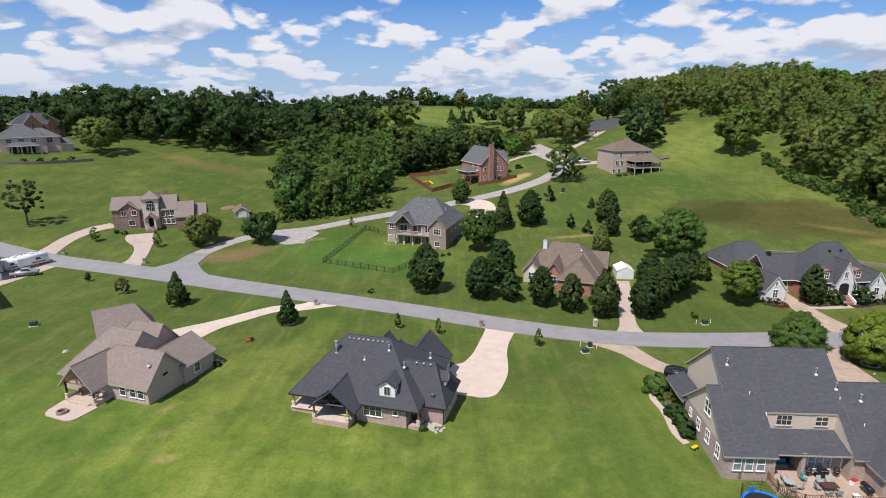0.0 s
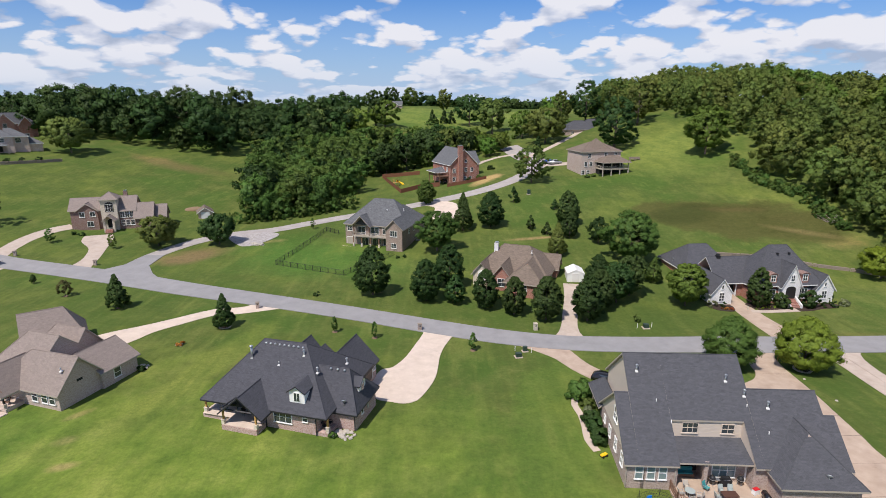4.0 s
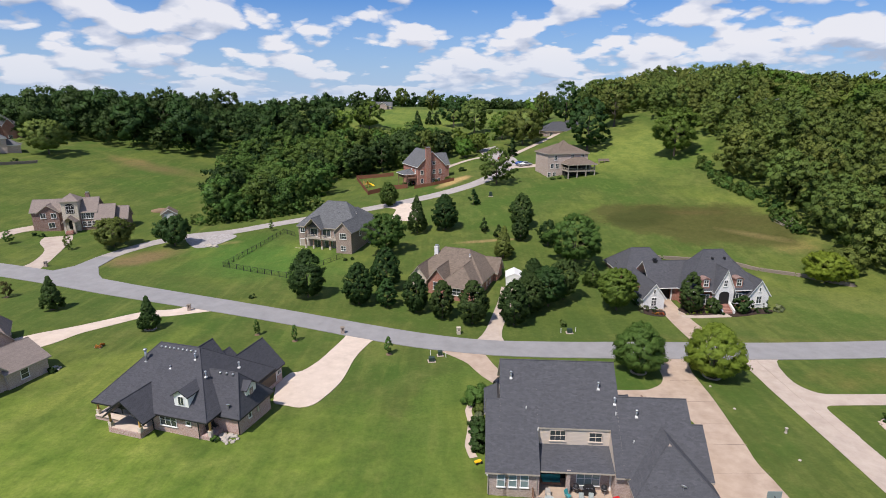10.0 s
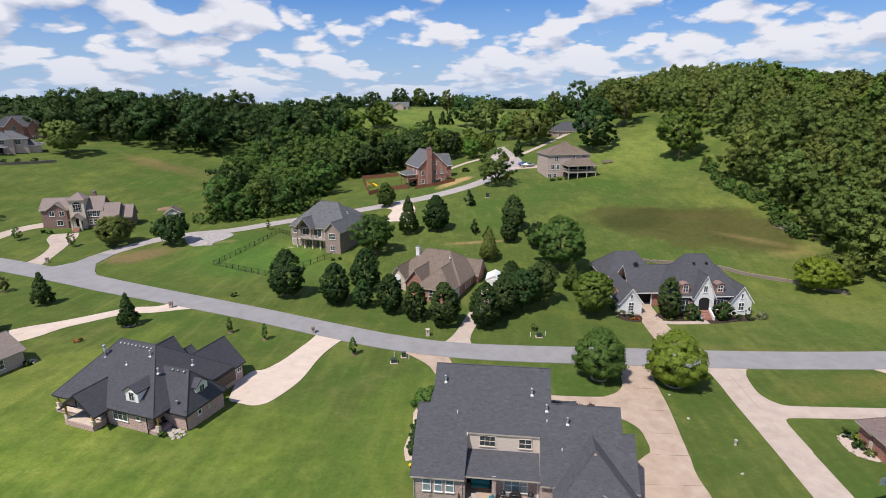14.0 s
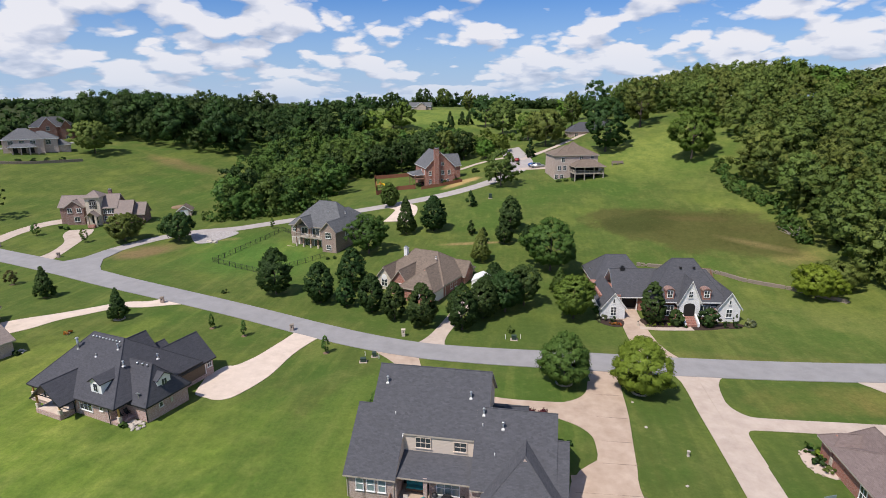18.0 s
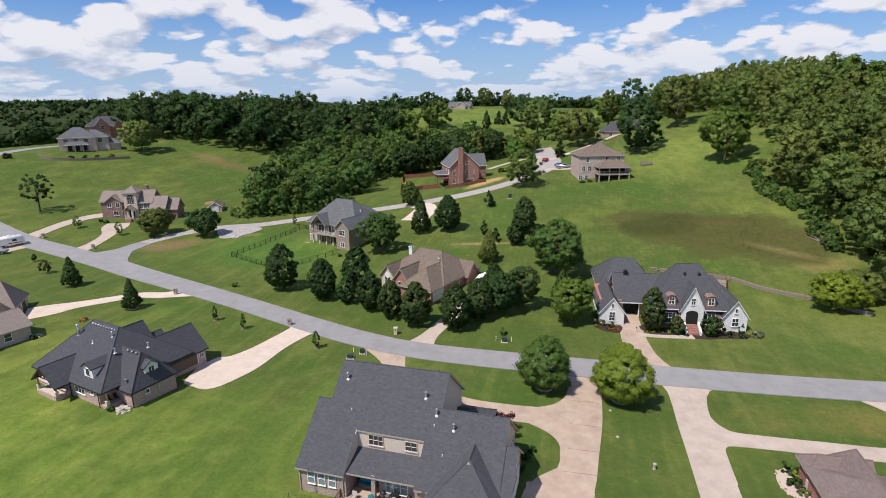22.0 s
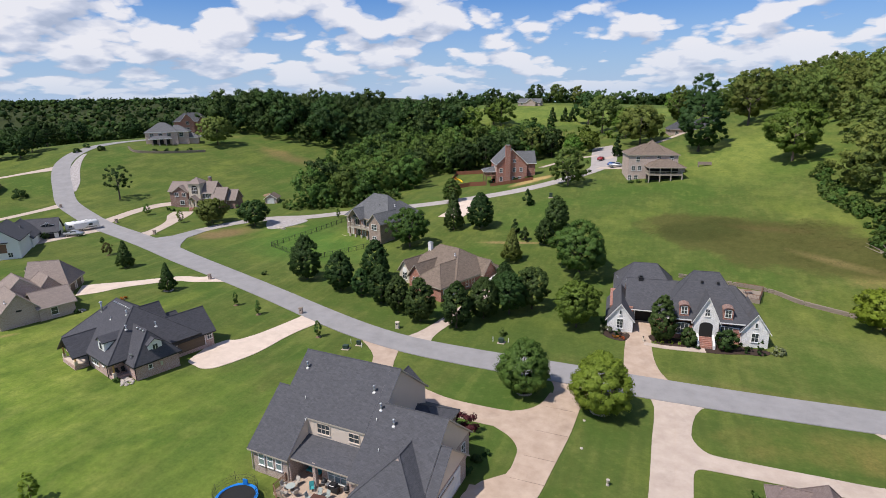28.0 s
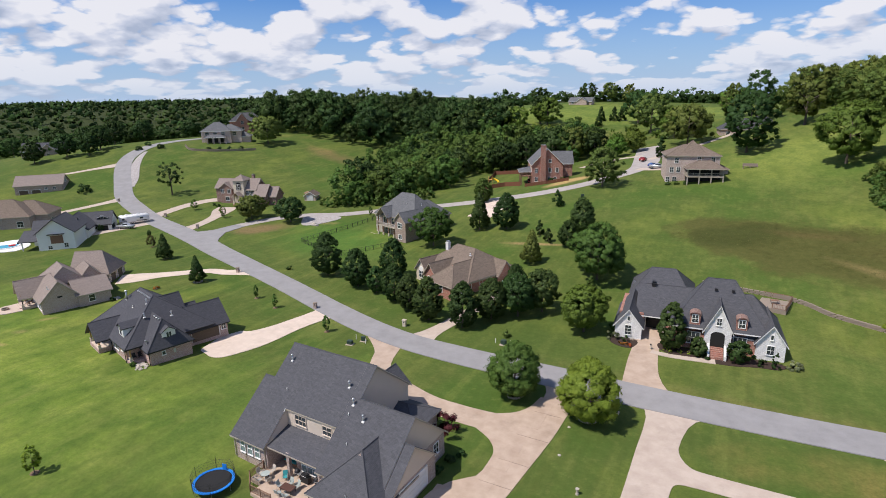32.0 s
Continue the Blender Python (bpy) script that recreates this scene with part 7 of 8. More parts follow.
M_STONE = surface("brown_garden_stone", plain((0.30, 0.245, 0.195), 0.4, 2.5), 0.95)
M_GREEN = surface("dark_green_metal", plain((0.035, 0.06, 0.045), 0.2), 0.6)
M_MULCH_OLD = surface("faded_mulch", plain((0.20, 0.135, 0.085), 0.4, 4), 0.95)
M_POOL = surface("blue_pool_water", plain((0.05, 0.42, 0.62), 0.15, 0.5), 0.06, spec=0.6)
M_NET = surface("black_netting", plain((0.03, 0.03, 0.03), 0.2), 0.9)
LEAF_ORANGE = leaf_of((0.20, 0.055, 0.015), (0.33, 0.11, 0.03), (0.42, 0.19, 0.05))("orange_leaves")


def on(x, y, rot=0.0, lift=0.0):
    return pose(x, y, gz(x, y) + lift, 0, 0, rot)


def ring_of(r0, r1, z0, z1, n=28):
    """A flat hoop with a rectangular section."""
    bm = bmesh.new()
    rows = [[bm.verts.new((r * math.cos(2 * math.pi * i / n), r * math.sin(2 * math.pi * i / n), z)) for i in range(n)] for r, z in ((r0, z0), (r1, z0), (r1, z1), (r0, z1))]
    for a in range(4):
        for i in range(n):
            j = (i + 1) % n
            bm.faces.new((rows[a][i], rows[a][j], rows[(a + 1) % 4][j], rows[(a + 1) % 4][i]))
    bmesh.ops.recalc_face_normals(bm, faces=bm.faces[:])
    return bm


def stone(rng, r):
    bm = bmesh.new()
    bmesh.ops.create_icosphere(bm, subdivisions=2, radius=r)
    for v in bm.verts:
        v.co *= 0.8 + 0.4 * rng.random()
        v.co.z *= 0.7
    return bm


def wheel(t, x, y, r=0.36, w=0.24):
    tyre = part("wheel", bm_mesh("wheel", tube(0, 0, -w / 2, w / 2, r, r, 18), M_RUBBER), t, at=pose(x, y, r, 90))
    part("rim", bm_mesh("rim", tube(0, 0, -w / 2 - 0.012, w / 2 + 0.012, r * 0.6, r * 0.6, 12), M_METAL), tyre)


def vehicle(x, y, rot, paint, label, kind="car", lift=0.08):
    """A parked car, pickup or van: body drawn out from its side view, with glass, wheels and lights."""
    t = thing(kind, on(x, y, rot, lift), label, "truck" if kind == "pickup_truck" else "car", "parked vehicles")
    if kind == "pickup_truck":
        side = [(-2.8, 0.45), (2.75, 0.45), (2.8, 0.95), (2.65, 1.1), (1.45, 1.2), (0.85, 1.83), (-0.55, 1.86), (-0.8, 1.25), (-2.8, 1.22)]
        glass = [(1.32, 1.22), (0.86, 1.76), (-0.5, 1.79), (-0.68, 1.26)]
        wb, L = 1.75, 2.8
    else:
        side = [(-2.3, 0.42), (2.2, 0.4), (2.3, 0.75), (2.15, 0.92), (1.2, 1.05), (0.5, 1.52), (-1.2, 1.56), (-2.0, 1.15), (-2.3, 1.0)]
        glass = [(1.1, 1.07), (0.48, 1.46), (-1.15, 1.5), (-1.8, 1.15)]
        wb, L = 1.4, 2.3
    bm = prism(-0.92, 0.92, side, "v")
    for v in bm.verts:
        if v.co.z > 1.3:
            v.co.y *= 0.82
    bmesh.ops.bevel(bm, geom=bm.edges[:], offset=0.06, segments=2, affect="EDGES")
    bmesh.ops.recalc_face_normals(bm, faces=bm.faces[:])
    part("body", bm_mesh("body", bm, paint, True), t)
    gl = prism(-0.86, 0.86, glass, "v")
    for v in gl.verts:
        if v.co.z > 1.3:
            v.co.y *= 0.9
            v.co.z += 0.01
        else:
            v.co.y *= 1.09
    bmesh.ops.recalc_face_normals(gl, faces=gl.faces[:])
    part("side_glass", bm_mesh("side_glass", gl, M_GLASS), t)
    for sx in (-wb, wb):
        for sy in (-0.82, 0.82):
            wheel(t, sx, sy)
    for sy in (-0.62, 0.62):
        part("headlight", bm_mesh("headlight", box(L - 0.12, L - 0.005, sy - 0.2, sy + 0.2, 0.66, 0.82, 0.03), M_TRIM), t)
        part("tail_light", bm_mesh("tail_light", box(-L - 0.01, -L + 0.1, sy - 0.14, sy + 0.14, 0.75, 0.98, 0.03), M_RED), t)
    if kind == "pickup_truck":
        part("cargo_bed", bm_mesh("cargo_bed", box(-2.7, -0.95, -0.75, 0.75, 1.2, 1.235), M_RUBBER), t)
    return t


def trailer():
    """A long white travel trailer on two axles."""
    x0, y0, x1, y1 = -103.7, 125.3, -99.4, 133.2
    a = math.degrees(math.atan2(y1 - y0, x1 - x0))
    t = thing("travel_trailer", on((x0 + x1) / 2, (y0 + y1) / 2, a, 0.06), "long white travel trailer with dark stripes parked on a pad", "trailer", "parked vehicles")
    side = [(-4.7, 0.6), (4.5, 0.6), (4.75, 1.2), (4.6, 2.6), (4.1, 3.1), (-4.5, 3.1), (-4.75, 2.8)]
    bm = prism(-1.2, 1.2, side, "v")
    bmesh.ops.bevel(bm, geom=bm.edges[:], offset=0.12, segments=3, affect="EDGES")
    bmesh.ops.recalc_face_normals(bm, faces=bm.faces[:])
    part("body", bm_mesh("body", bm, M_CARWHITE, True), t)
    for sy in (-1.21, 1.21):
        part("stripe", bm_mesh("stripe", box(-4.4, 3.9, sy - 0.012, sy + 0.012, 1.0, 1.18), M_CARBLACK), t, "dark stripe")
        part("stripe", bm_mesh("stripe", box(-4.4, 3.4, sy - 0.012, sy + 0.012, 2.35, 2.43), M_SILVER), t)
        for u, w in ((-3.4, 0.9), (-1.0, 1.3), (2.2, 1.1)):
            part("window", bm_mesh("window", box(u - w / 2, u + w / 2, sy - 0.02, sy + 0.02, 1.6, 2.2, 0.01), M_GLASS), t)
    part("slide_out", bm_mesh("slide_out", box(-2.4, 0.6, -1.45, -1.15, 0.95, 2.7, 0.04), M_CARWHITE), t)
    part("door", bm_mesh("door", box(3.2, 3.9, 1.18, 1.24, 0.75, 2.6, 0.015), M_CARWHITE), t)
    part("awning", bm_mesh("awning", bar((-2.8, 1.3, 2.85), (2.6, 1.3, 2.85), 0.09, 8), M_TRIM, True), t)
    for u in (-2.2, 1.4):
        part("air_conditioner", bm_mesh("air_conditioner", box(u - 0.5, u + 0.5, -0.4, 0.4, 3.08, 3.4, 0.07), M_TRIM), t)
    for u in (-0.4, -3.2, 3.0):
        part("roof_vent", bm_mesh("roof_vent", box(u - 0.2, u + 0.2, 0.2, 0.6, 3.08, 3.2, 0.03), M_SILVER), t)
    for u in (-1.0, -0.1):
        for sy in (-1.0, 1.0):
            wheel(t, u, sy, 0.36, 0.22)
    part("hitch", bm_mesh("hitch", bar((4.6, 0, 0.6), (5.9, 0, 0.55), 0.07), M_BLACK), t)
    return t


def mailbox(x, y, rot, label, mat=M_BRICK_A, cap=M_STONE, h=1.35):
    t = thing("mailbox", on(x, y, rot, -0.1), label, "mailbox", "mailboxes along the street")
    part("pillar", bm_mesh("pillar", box(-0.33, 0.33, -0.33, 0.33, 0, h, 0.015), mat), t)
    part("cap", bm_mesh("cap", box(-0.40, 0.40, -0.40, 0.40, h, h + 0.12, 0.03), cap), t)
    part("letter_box", bm_mesh("letter_box", box(-0.12, 0.12, -0.36, -0.2, h - 0.45, h - 0.2, 0.02), M_BLACK), t)


def post_mailbox(x, y, rot, label):
    t = thing("mailbox", on(x, y, rot, -0.2), label, "mailbox", "mailboxes along the street")
    part("post", bm_mesh("post", box(-0.06, 0.06, -0.06, 0.06, 0, 1.2, 0.01), M_WOOD), t)
    part("letter_box", bm_mesh("letter_box", box(-0.12, 0.12, -0.3, 0.25, 1.2, 1.45, 0.06), M_BLACK), t)


def utility_box(x, y, rot, w=1.2, d=1.0, h=0.9, label="dark green utility box on a concrete pad"):
    t = thing("utility_box", on(x, y, rot), label, "utility box", "utility boxes")
    part("pad", bm_mesh("pad", box(-w / 2 - 0.2, w / 2 + 0.2, -d / 2 - 0.2, d / 2 + 0.2, -0.15, 0.1, 0.02), M_DRIVE), t)
    part("cabinet", bm_mesh("cabinet", box(-w / 2, w / 2, -d / 2, d / 2, 0.1, h, 0.03), M_GREEN), t)
    part("lid", bm_mesh("lid", box(-w / 2 - 0.03, w / 2 + 0.03, -d / 2 - 0.03, d / 2 + 0.03, h, h + 0.06, 0.02), M_GREEN), t)


def trampoline(x, y):
    t = thing("trampoline", on(x, y, 12), "round trampoline with blue rim pad and black net", "trampoline")
    part("mat", bm_mesh("mat", tube(0, 0, 0.86, 0.88, 2.06, 2.06, 28), M_RUBBER), t)
    part("rim_pad", bm_mesh("rim_pad", ring_of(2.02, 2.35, 0.84, 0.93), M_BLUE), t)
    for i in range(6):
        a = i * math.pi / 3
        c, s = math.cos(a), math.sin(a)
        part("leg", bm_mesh("leg", bar((2.2 * c, 2.2 * s, 0), (2.2 * c, 2.2 * s, 0.86), 0.035), M_METAL), t)
        part("pole", bm_mesh("pole", bar((2.33 * c, 2.33 * s, 0.3), (2.45 * c, 2.45 * s, 2.5 - 0.2 * (i % 2)), 0.025), M_BLACK), t)
    # netting: crossed cords between the poles, sagging at the top
    bms = []
    for i in range(48):
        a, b = 2 * math.pi * i / 48, 2 * math.pi * (i + 2) / 48
        top = 2.25 + 0.2 * math.cos(6 * a)
        for p, q in ((a, b), (b, a)):
            bms.append(bar((2.36 * math.cos(p), 2.36 * math.sin(p), 0.95), (2.42 * math.cos(q), 2.42 * math.sin(q), top), 0.008, 3))
    for z in (1.3, 1.65, 2.0):
        bms.append(ring_of(2.38, 2.40, z, z + 0.016, 24))
    part("net", bm_mesh("net", join(bms), M_NET), t)
    part("step_pad", bm_mesh("step_pad", box(-0.3, 0.3, 2.0, 2.1, 0.9, 1.7, 0.03), M_BLUE), t)


def fence_run(label, pts, mat, pickets, tall=1.35, gap=2.2, name="fence", group="fences"):
    """A fence through ground points: posts, and between them rails with thin bars or boards."""
    t = thing(name, pose(pts[0][0], pts[0][1], gz(*pts[0])), label, "fence", group)
    ox, oy, oz = pts[0][0], pts[0][1], gz(*pts[0])
    for (x0, y0), (x1, y1) in zip(pts, pts[1:]):
        n = max(1, round(math.hypot(x1 - x0, y1 - y0) / gap))
        for k in range(n):
            ax, ay = x0 + (x1 - x0) * k / n, y0 + (y1 - y0) * k / n
            bx, by = x0 + (x1 - x0) * (k + 1) / n, y0 + (y1 - y0) * (k + 1) / n
            a, b = Vector((ax - ox, ay - oy, gz(ax, ay) - oz)), Vector((bx - ox, by - oy, gz(bx, by) - oz))
            part("fence_post", bm_mesh("fence_post", box(a.x - 0.05, a.x + 0.05, a.y - 0.05, a.y + 0.05, a.z - 0.3, a.z + tall + 0.08), mat), t)
            up = lambda z: Vector((0, 0, z))
            if pickets:
                bms = [bar(a.lerp(b, (i + 0.5) / pickets) + up(0.1), a.lerp(b, (i + 0.5) / pickets) + up(tall - 0.02), 0.016, 4) for i in range(pickets)]
                r = part("rail", bm_mesh("rail", bar(a + up(tall), b + up(tall), 0.03, 4), mat), t)
                part("rail", bm_mesh("rail", bar(a + up(0.15), b + up(0.15), 0.025, 4), mat), t)
                part("bars", bm_mesh("bars", join(bms), mat), r)
            else:
                m = max(2, round((b - a).length / 0.3))
                d = (b - a) / m
                s = Vector((-d.y, d.x, 0)).normalized() * 0.02
                for i in range(m):
                    p, q = a + d * (i + 0.03), a + d * (i + 0.97)
                    vs = [p - s + up(0.02), q - s + up(0.02), q + s + up(0.02), p + s + up(0.02)]
                    vs += [v + up(tall) for v in vs]
                    part("board", mesh_of("board", vs, [(3, 2, 1, 0), (4, 5, 6, 7), (0, 1, 5, 4), (1, 2, 6, 5), (2, 3, 7, 6), (3, 0, 4, 7)], mat), t)


def stone_ring(x, y, r, seed, label="ring of pale stones round a tree's mulch"):
    rng = np.random.default_rng(seed)
    t = thing("tree_ring", on(x, y), label, "edging", "stone rings")
    part("mulch", bm_mesh("mulch", tube(0, 0, -0.1, 0.1, r, r * 0.9, 20), M_SOIL), t)
    n = int(2 * math.pi * r / 0.36)
    for i in range(n):
        a = 2 * math.pi * i / n
        part("stone", bm_mesh("stone", stone(rng, 0.18 + 0.06 * rng.random()), M_ROCK), t, at=pose(r * math.cos(a), r * math.sin(a), 0.08, 0, 0, math.degrees(a)))


def rock_pile(x, y, n, spread_r, size, seed, label, mat=M_ROCK):
    rng = np.random.default_rng(seed)
    t = thing("rock_bed", on(x, y), label, "rocks", "")
    for i in range(n):
        a, d = rng.random() * 6.28, spread_r * rng.random() ** 0.5
        part("rock", bm_mesh("rock", stone(rng, size * (0.6 + 0.8 * rng.random())), mat), t, at=pose(d * math.cos(a), d * math.sin(a) * 0.7, size * 0.25, 0, 0, 57 * a))


def lawn_chair(at, label, mat=M_CHAIR, metal=M_METAL, group="chairs on the patio"):
    t = thing("patio_chair", at, label, "chair", group)
    part("seat", bm_mesh("seat", box(-0.27, 0.27, -0.26, 0.27, 0.40, 0.45, 0.015), mat), t)
    bm = box(-0.27, 0.27, -0.03, 0.03, 0, 0.62, 0.015)
    bmesh.ops.rotate(bm, cent=(0, 0, 0), matrix=Matrix.Rotation(radians(-16), 3, "X"), verts=bm.verts[:])
    part("backrest", bm_mesh("backrest", bm, mat), t, at=pose(0, 0.27, 0.42))
    for sx in (-0.27, 0.27):
        part("armrest", bm_mesh("armrest", box(sx - 0.03, sx + 0.03, -0.22, 0.3, 0.62, 0.65, 0.008), metal), t)
        for sy in (-0.23, 0.25):
            part("leg", bm_mesh("leg", bar((sx, sy, 0), (sx, sy, 0.62), 0.017), metal), t)
    return t


def patio_table(at, w, d, label, mat=M_DECK):
    t = thing("patio_table", at, label, "table", "")
    if d:
        part("tabletop", bm_mesh("tabletop", box(-w / 2, w / 2, -d / 2, d / 2, 0.70, 0.75, 0.015), mat), t)
        feet = [(sx * (w / 2 - 0.1), sy * (d / 2 - 0.1)) for sx in (-1, 1) for sy in (-1, 1)]
    else:
        part("tabletop", bm_mesh("tabletop", tube(0, 0, 0.70, 0.74, w / 2, w / 2, 24), mat), t)
        feet = [(w * 0.3 * math.cos(a), w * 0.3 * math.sin(a)) for a in (0.8, 2.36, 3.93, 5.5)]
    for x, y in feet:
        part("leg", bm_mesh("leg", bar((x, y, 0), (x, y, 0.70), 0.03), M_BLACK), t)
    return t


def build_patio():
    base = frame_at(31.6, 53.9, -3, -0.75) @ pose(0, 0, -0.55)
    at = lambda u, v, r=0.0: base @ pose(u, v, 0, 0, 0, r)
    patio_table(at(11.1, -1.3, 4), 1.7, 1.05, "dark brown slatted patio dining table", surface("dark_stained_wood", plain((0.10, 0.048, 0.034), 0.3, 3), 0.6))
    for u, v, r in ((10.6, -0.45, 5), (11.6, -0.4, -8), (10.5, -2.2, 182), (11.6, -2.15, 172), (9.9, -1.3, 95)):
        lawn_chair(at(u, v, r), "grey mesh patio chair at the dining table")
    patio_table(at(7.0, -0.9), 1.1, 0, "small round pale patio table", M_CHAIR)
    for u, v, r in ((7.0, 0.1, 0), (6.1, -0.9, 90), (7.9, -1.3, 250), (6.9, -1.8, 170)):
        lawn_chair(at(u, v, r), "pale cushioned patio chair at the round table", M_ROCK)
    lawn_chair(at(9.2, 0.1, 40), "pale teal reclining patio chair", M_TEAL)
    t = thing("patio_sofa", at(7.6, 2.7), "teal cushioned sofa under the covered patio", "sofa")
    part("base", bm_mesh("base", box(-1.1, 1.1, -0.4, 0.45, 0.06, 0.35, 0.03), M_DECK), t)
    for u in (-0.52, 0.52):
        part("cushion", bm_mesh("cushion", box(u - 0.5, u + 0.5, -0.4, 0.25, 0.35, 0.52, 0.06), M_TEAL), t)
    part("backrest", bm_mesh("backrest", box(-1.1, 1.1, 0.22, 0.45, 0.35, 0.9, 0.07), M_TEAL), t)
    t = thing("grill", at(11.6, 1.0), "black covered gas grill against the brick wall", "grill")
    part("cabinet", bm_mesh("cabinet", box(-0.65, 0.65, -0.3, 0.3, 0.05, 0.85, 0.02), M_BLACK), t)
    part("lid", bm_mesh("lid", box(-0.5, 0.5, -0.3, 0.3, 0.85, 1.2, 0.12), M_BLACK), t)
    part("side_shelf", bm_mesh("side_shelf", box(-1.05, -0.65, -0.26, 0.26, 0.8, 0.85, 0.01), M_METAL), t)
    part("handle", bm_mesh("handle", bar((-0.35, -0.34, 1.0), (0.35, -0.34, 1.0), 0.02), M_METAL), t)
    for u in (10.2, 13.3):
        t = thing("smoker", at(u, 1.1), "black egg-shaped smoker on a stand", "smoker", "smokers")
        bm = bmesh.new()
        bmesh.ops.create_uvsphere(bm, u_segments=16, v_segments=10, radius=0.36)
        bmesh.ops.scale(bm, vec=(1, 1, 1.25), verts=bm.verts[:])
        part("body", bm_mesh("body", bm, M_BLACK, True), t, at=pose(0, 0, 0.8))
        part("band", bm_mesh("band", ring_of(0.355, 0.375, 0.8, 0.86, 20), M_METAL), t)
        for a in (0.5, 2.6, 4.7):
            part("leg", bm_mesh("leg", bar((0.3 * math.cos(a), 0.3 * math.sin(a), 0), (0.24 * math.cos(a), 0.24 * math.sin(a), 0.6), 0.025), M_METAL), t)
    t = thing("cooler", at(14.4, -0.2, 20), "red and white picnic cooler on the patio", "cooler")
    part("box", bm_mesh("box", box(-0.36, 0.36, -0.24, 0.24, 0, 0.62, 0.04), M_TRIM), t)
    part("lid", bm_mesh("lid", box(-0.37, 0.37, -0.25, 0.25, 0.62, 0.72, 0.04), M_RED), t)
    t = thing("smoker", at(14.9, -1.6, 90), "black barrel smoker beside the railing", "smoker", "smokers")
    part("barrel", bm_mesh("barrel", bar((-0.7, 0, 0.8), (0.7, 0, 0.8), 0.34, 18), M_CARBLACK, True), t)
    for u in (-0.5, 0.5):
        for v in (-0.25, 0.25):
            part("leg", bm_mesh("leg", bar((u, v, 0), (u, v * 0.6, 0.7), 0.03), M_BLACK), t)
    t = thing("side_table", at(13.2, -2.6), "small white side table on the patio", "table")
    part("top", bm_mesh("top", box(-0.35, 0.35, -0.35, 0.35, 0.48, 0.53, 0.01), M_TRIM), t)
    for u in (-0.28, 0.28):
        part("leg", bm_mesh("leg", box(u - 0.03, u + 0.03, -0.3, 0.3, 0, 0.48), M_TRIM), t)
    # lower deck boards outside the railing
    t = thing("deck_steps", base, "weathered brown timber steps below the patio railing", "steps")
    for i in range(3):
        part("tread", bm_mesh("tread", box(10.8, 12.0, -3.85 - 0.32 * i, -3.55 - 0.32 * i, -0.16 * i - 0.12, -0.16 * i - 0.06, 0.01), M_DECK), t)
    for u in (10.8, 12.0):
        part("stringer", bm_mesh("stringer", prism(u - 0.04, u + 0.04, [(-3.52, -0.1), (-4.5, -0.5), (-4.5, -0.7), (-3.52, -0.7)], "u"), M_DECK), t)


def terrace_wall(label, pts, tall, mat=M_STONE):
    """A dry wall of separate blocks in courses."""
    t = thing("retaining_wall", pose(pts[0][0], pts[0][1], gz(*pts[0])), label, "wall", "")
    rng = np.random.default_rng(3)
    L = smooth_line([(x, y) for x, y in pts], 0.9)
    ox, oy, oz = pts[0][0], pts[0][1], gz(*pts[0])
    me = [bm_mesh("block", box(-0.46, 0.46, -0.2, 0.2, 0, 0.3, 0.03), mat), bm_mesh("block", box(-0.44, 0.44, -0.22, 0.19, 0, 0.29, 0.05), mat)]
    for i in range(len(L) - 1):
        (x0, y0), (x1, y1) = L[i], L[i + 1]
        a = math.degrees(math.atan2(y1 - y0, x1 - x0))
        for c in range(int(tall / 0.3)):
            s = 0.5 * (c % 2)
            x, y = x0 + (x1 - x0) * (0.3 + s * 0.6), y0 + (y1 - y0) * (0.3 + s * 0.6)
            part("block", me[(i + c) % 2], t, at=pose(x - ox, y - oy, gz(x, y) - oz + 0.3 * c - 0.1, 0, 0, a + rng.normal() * 2))


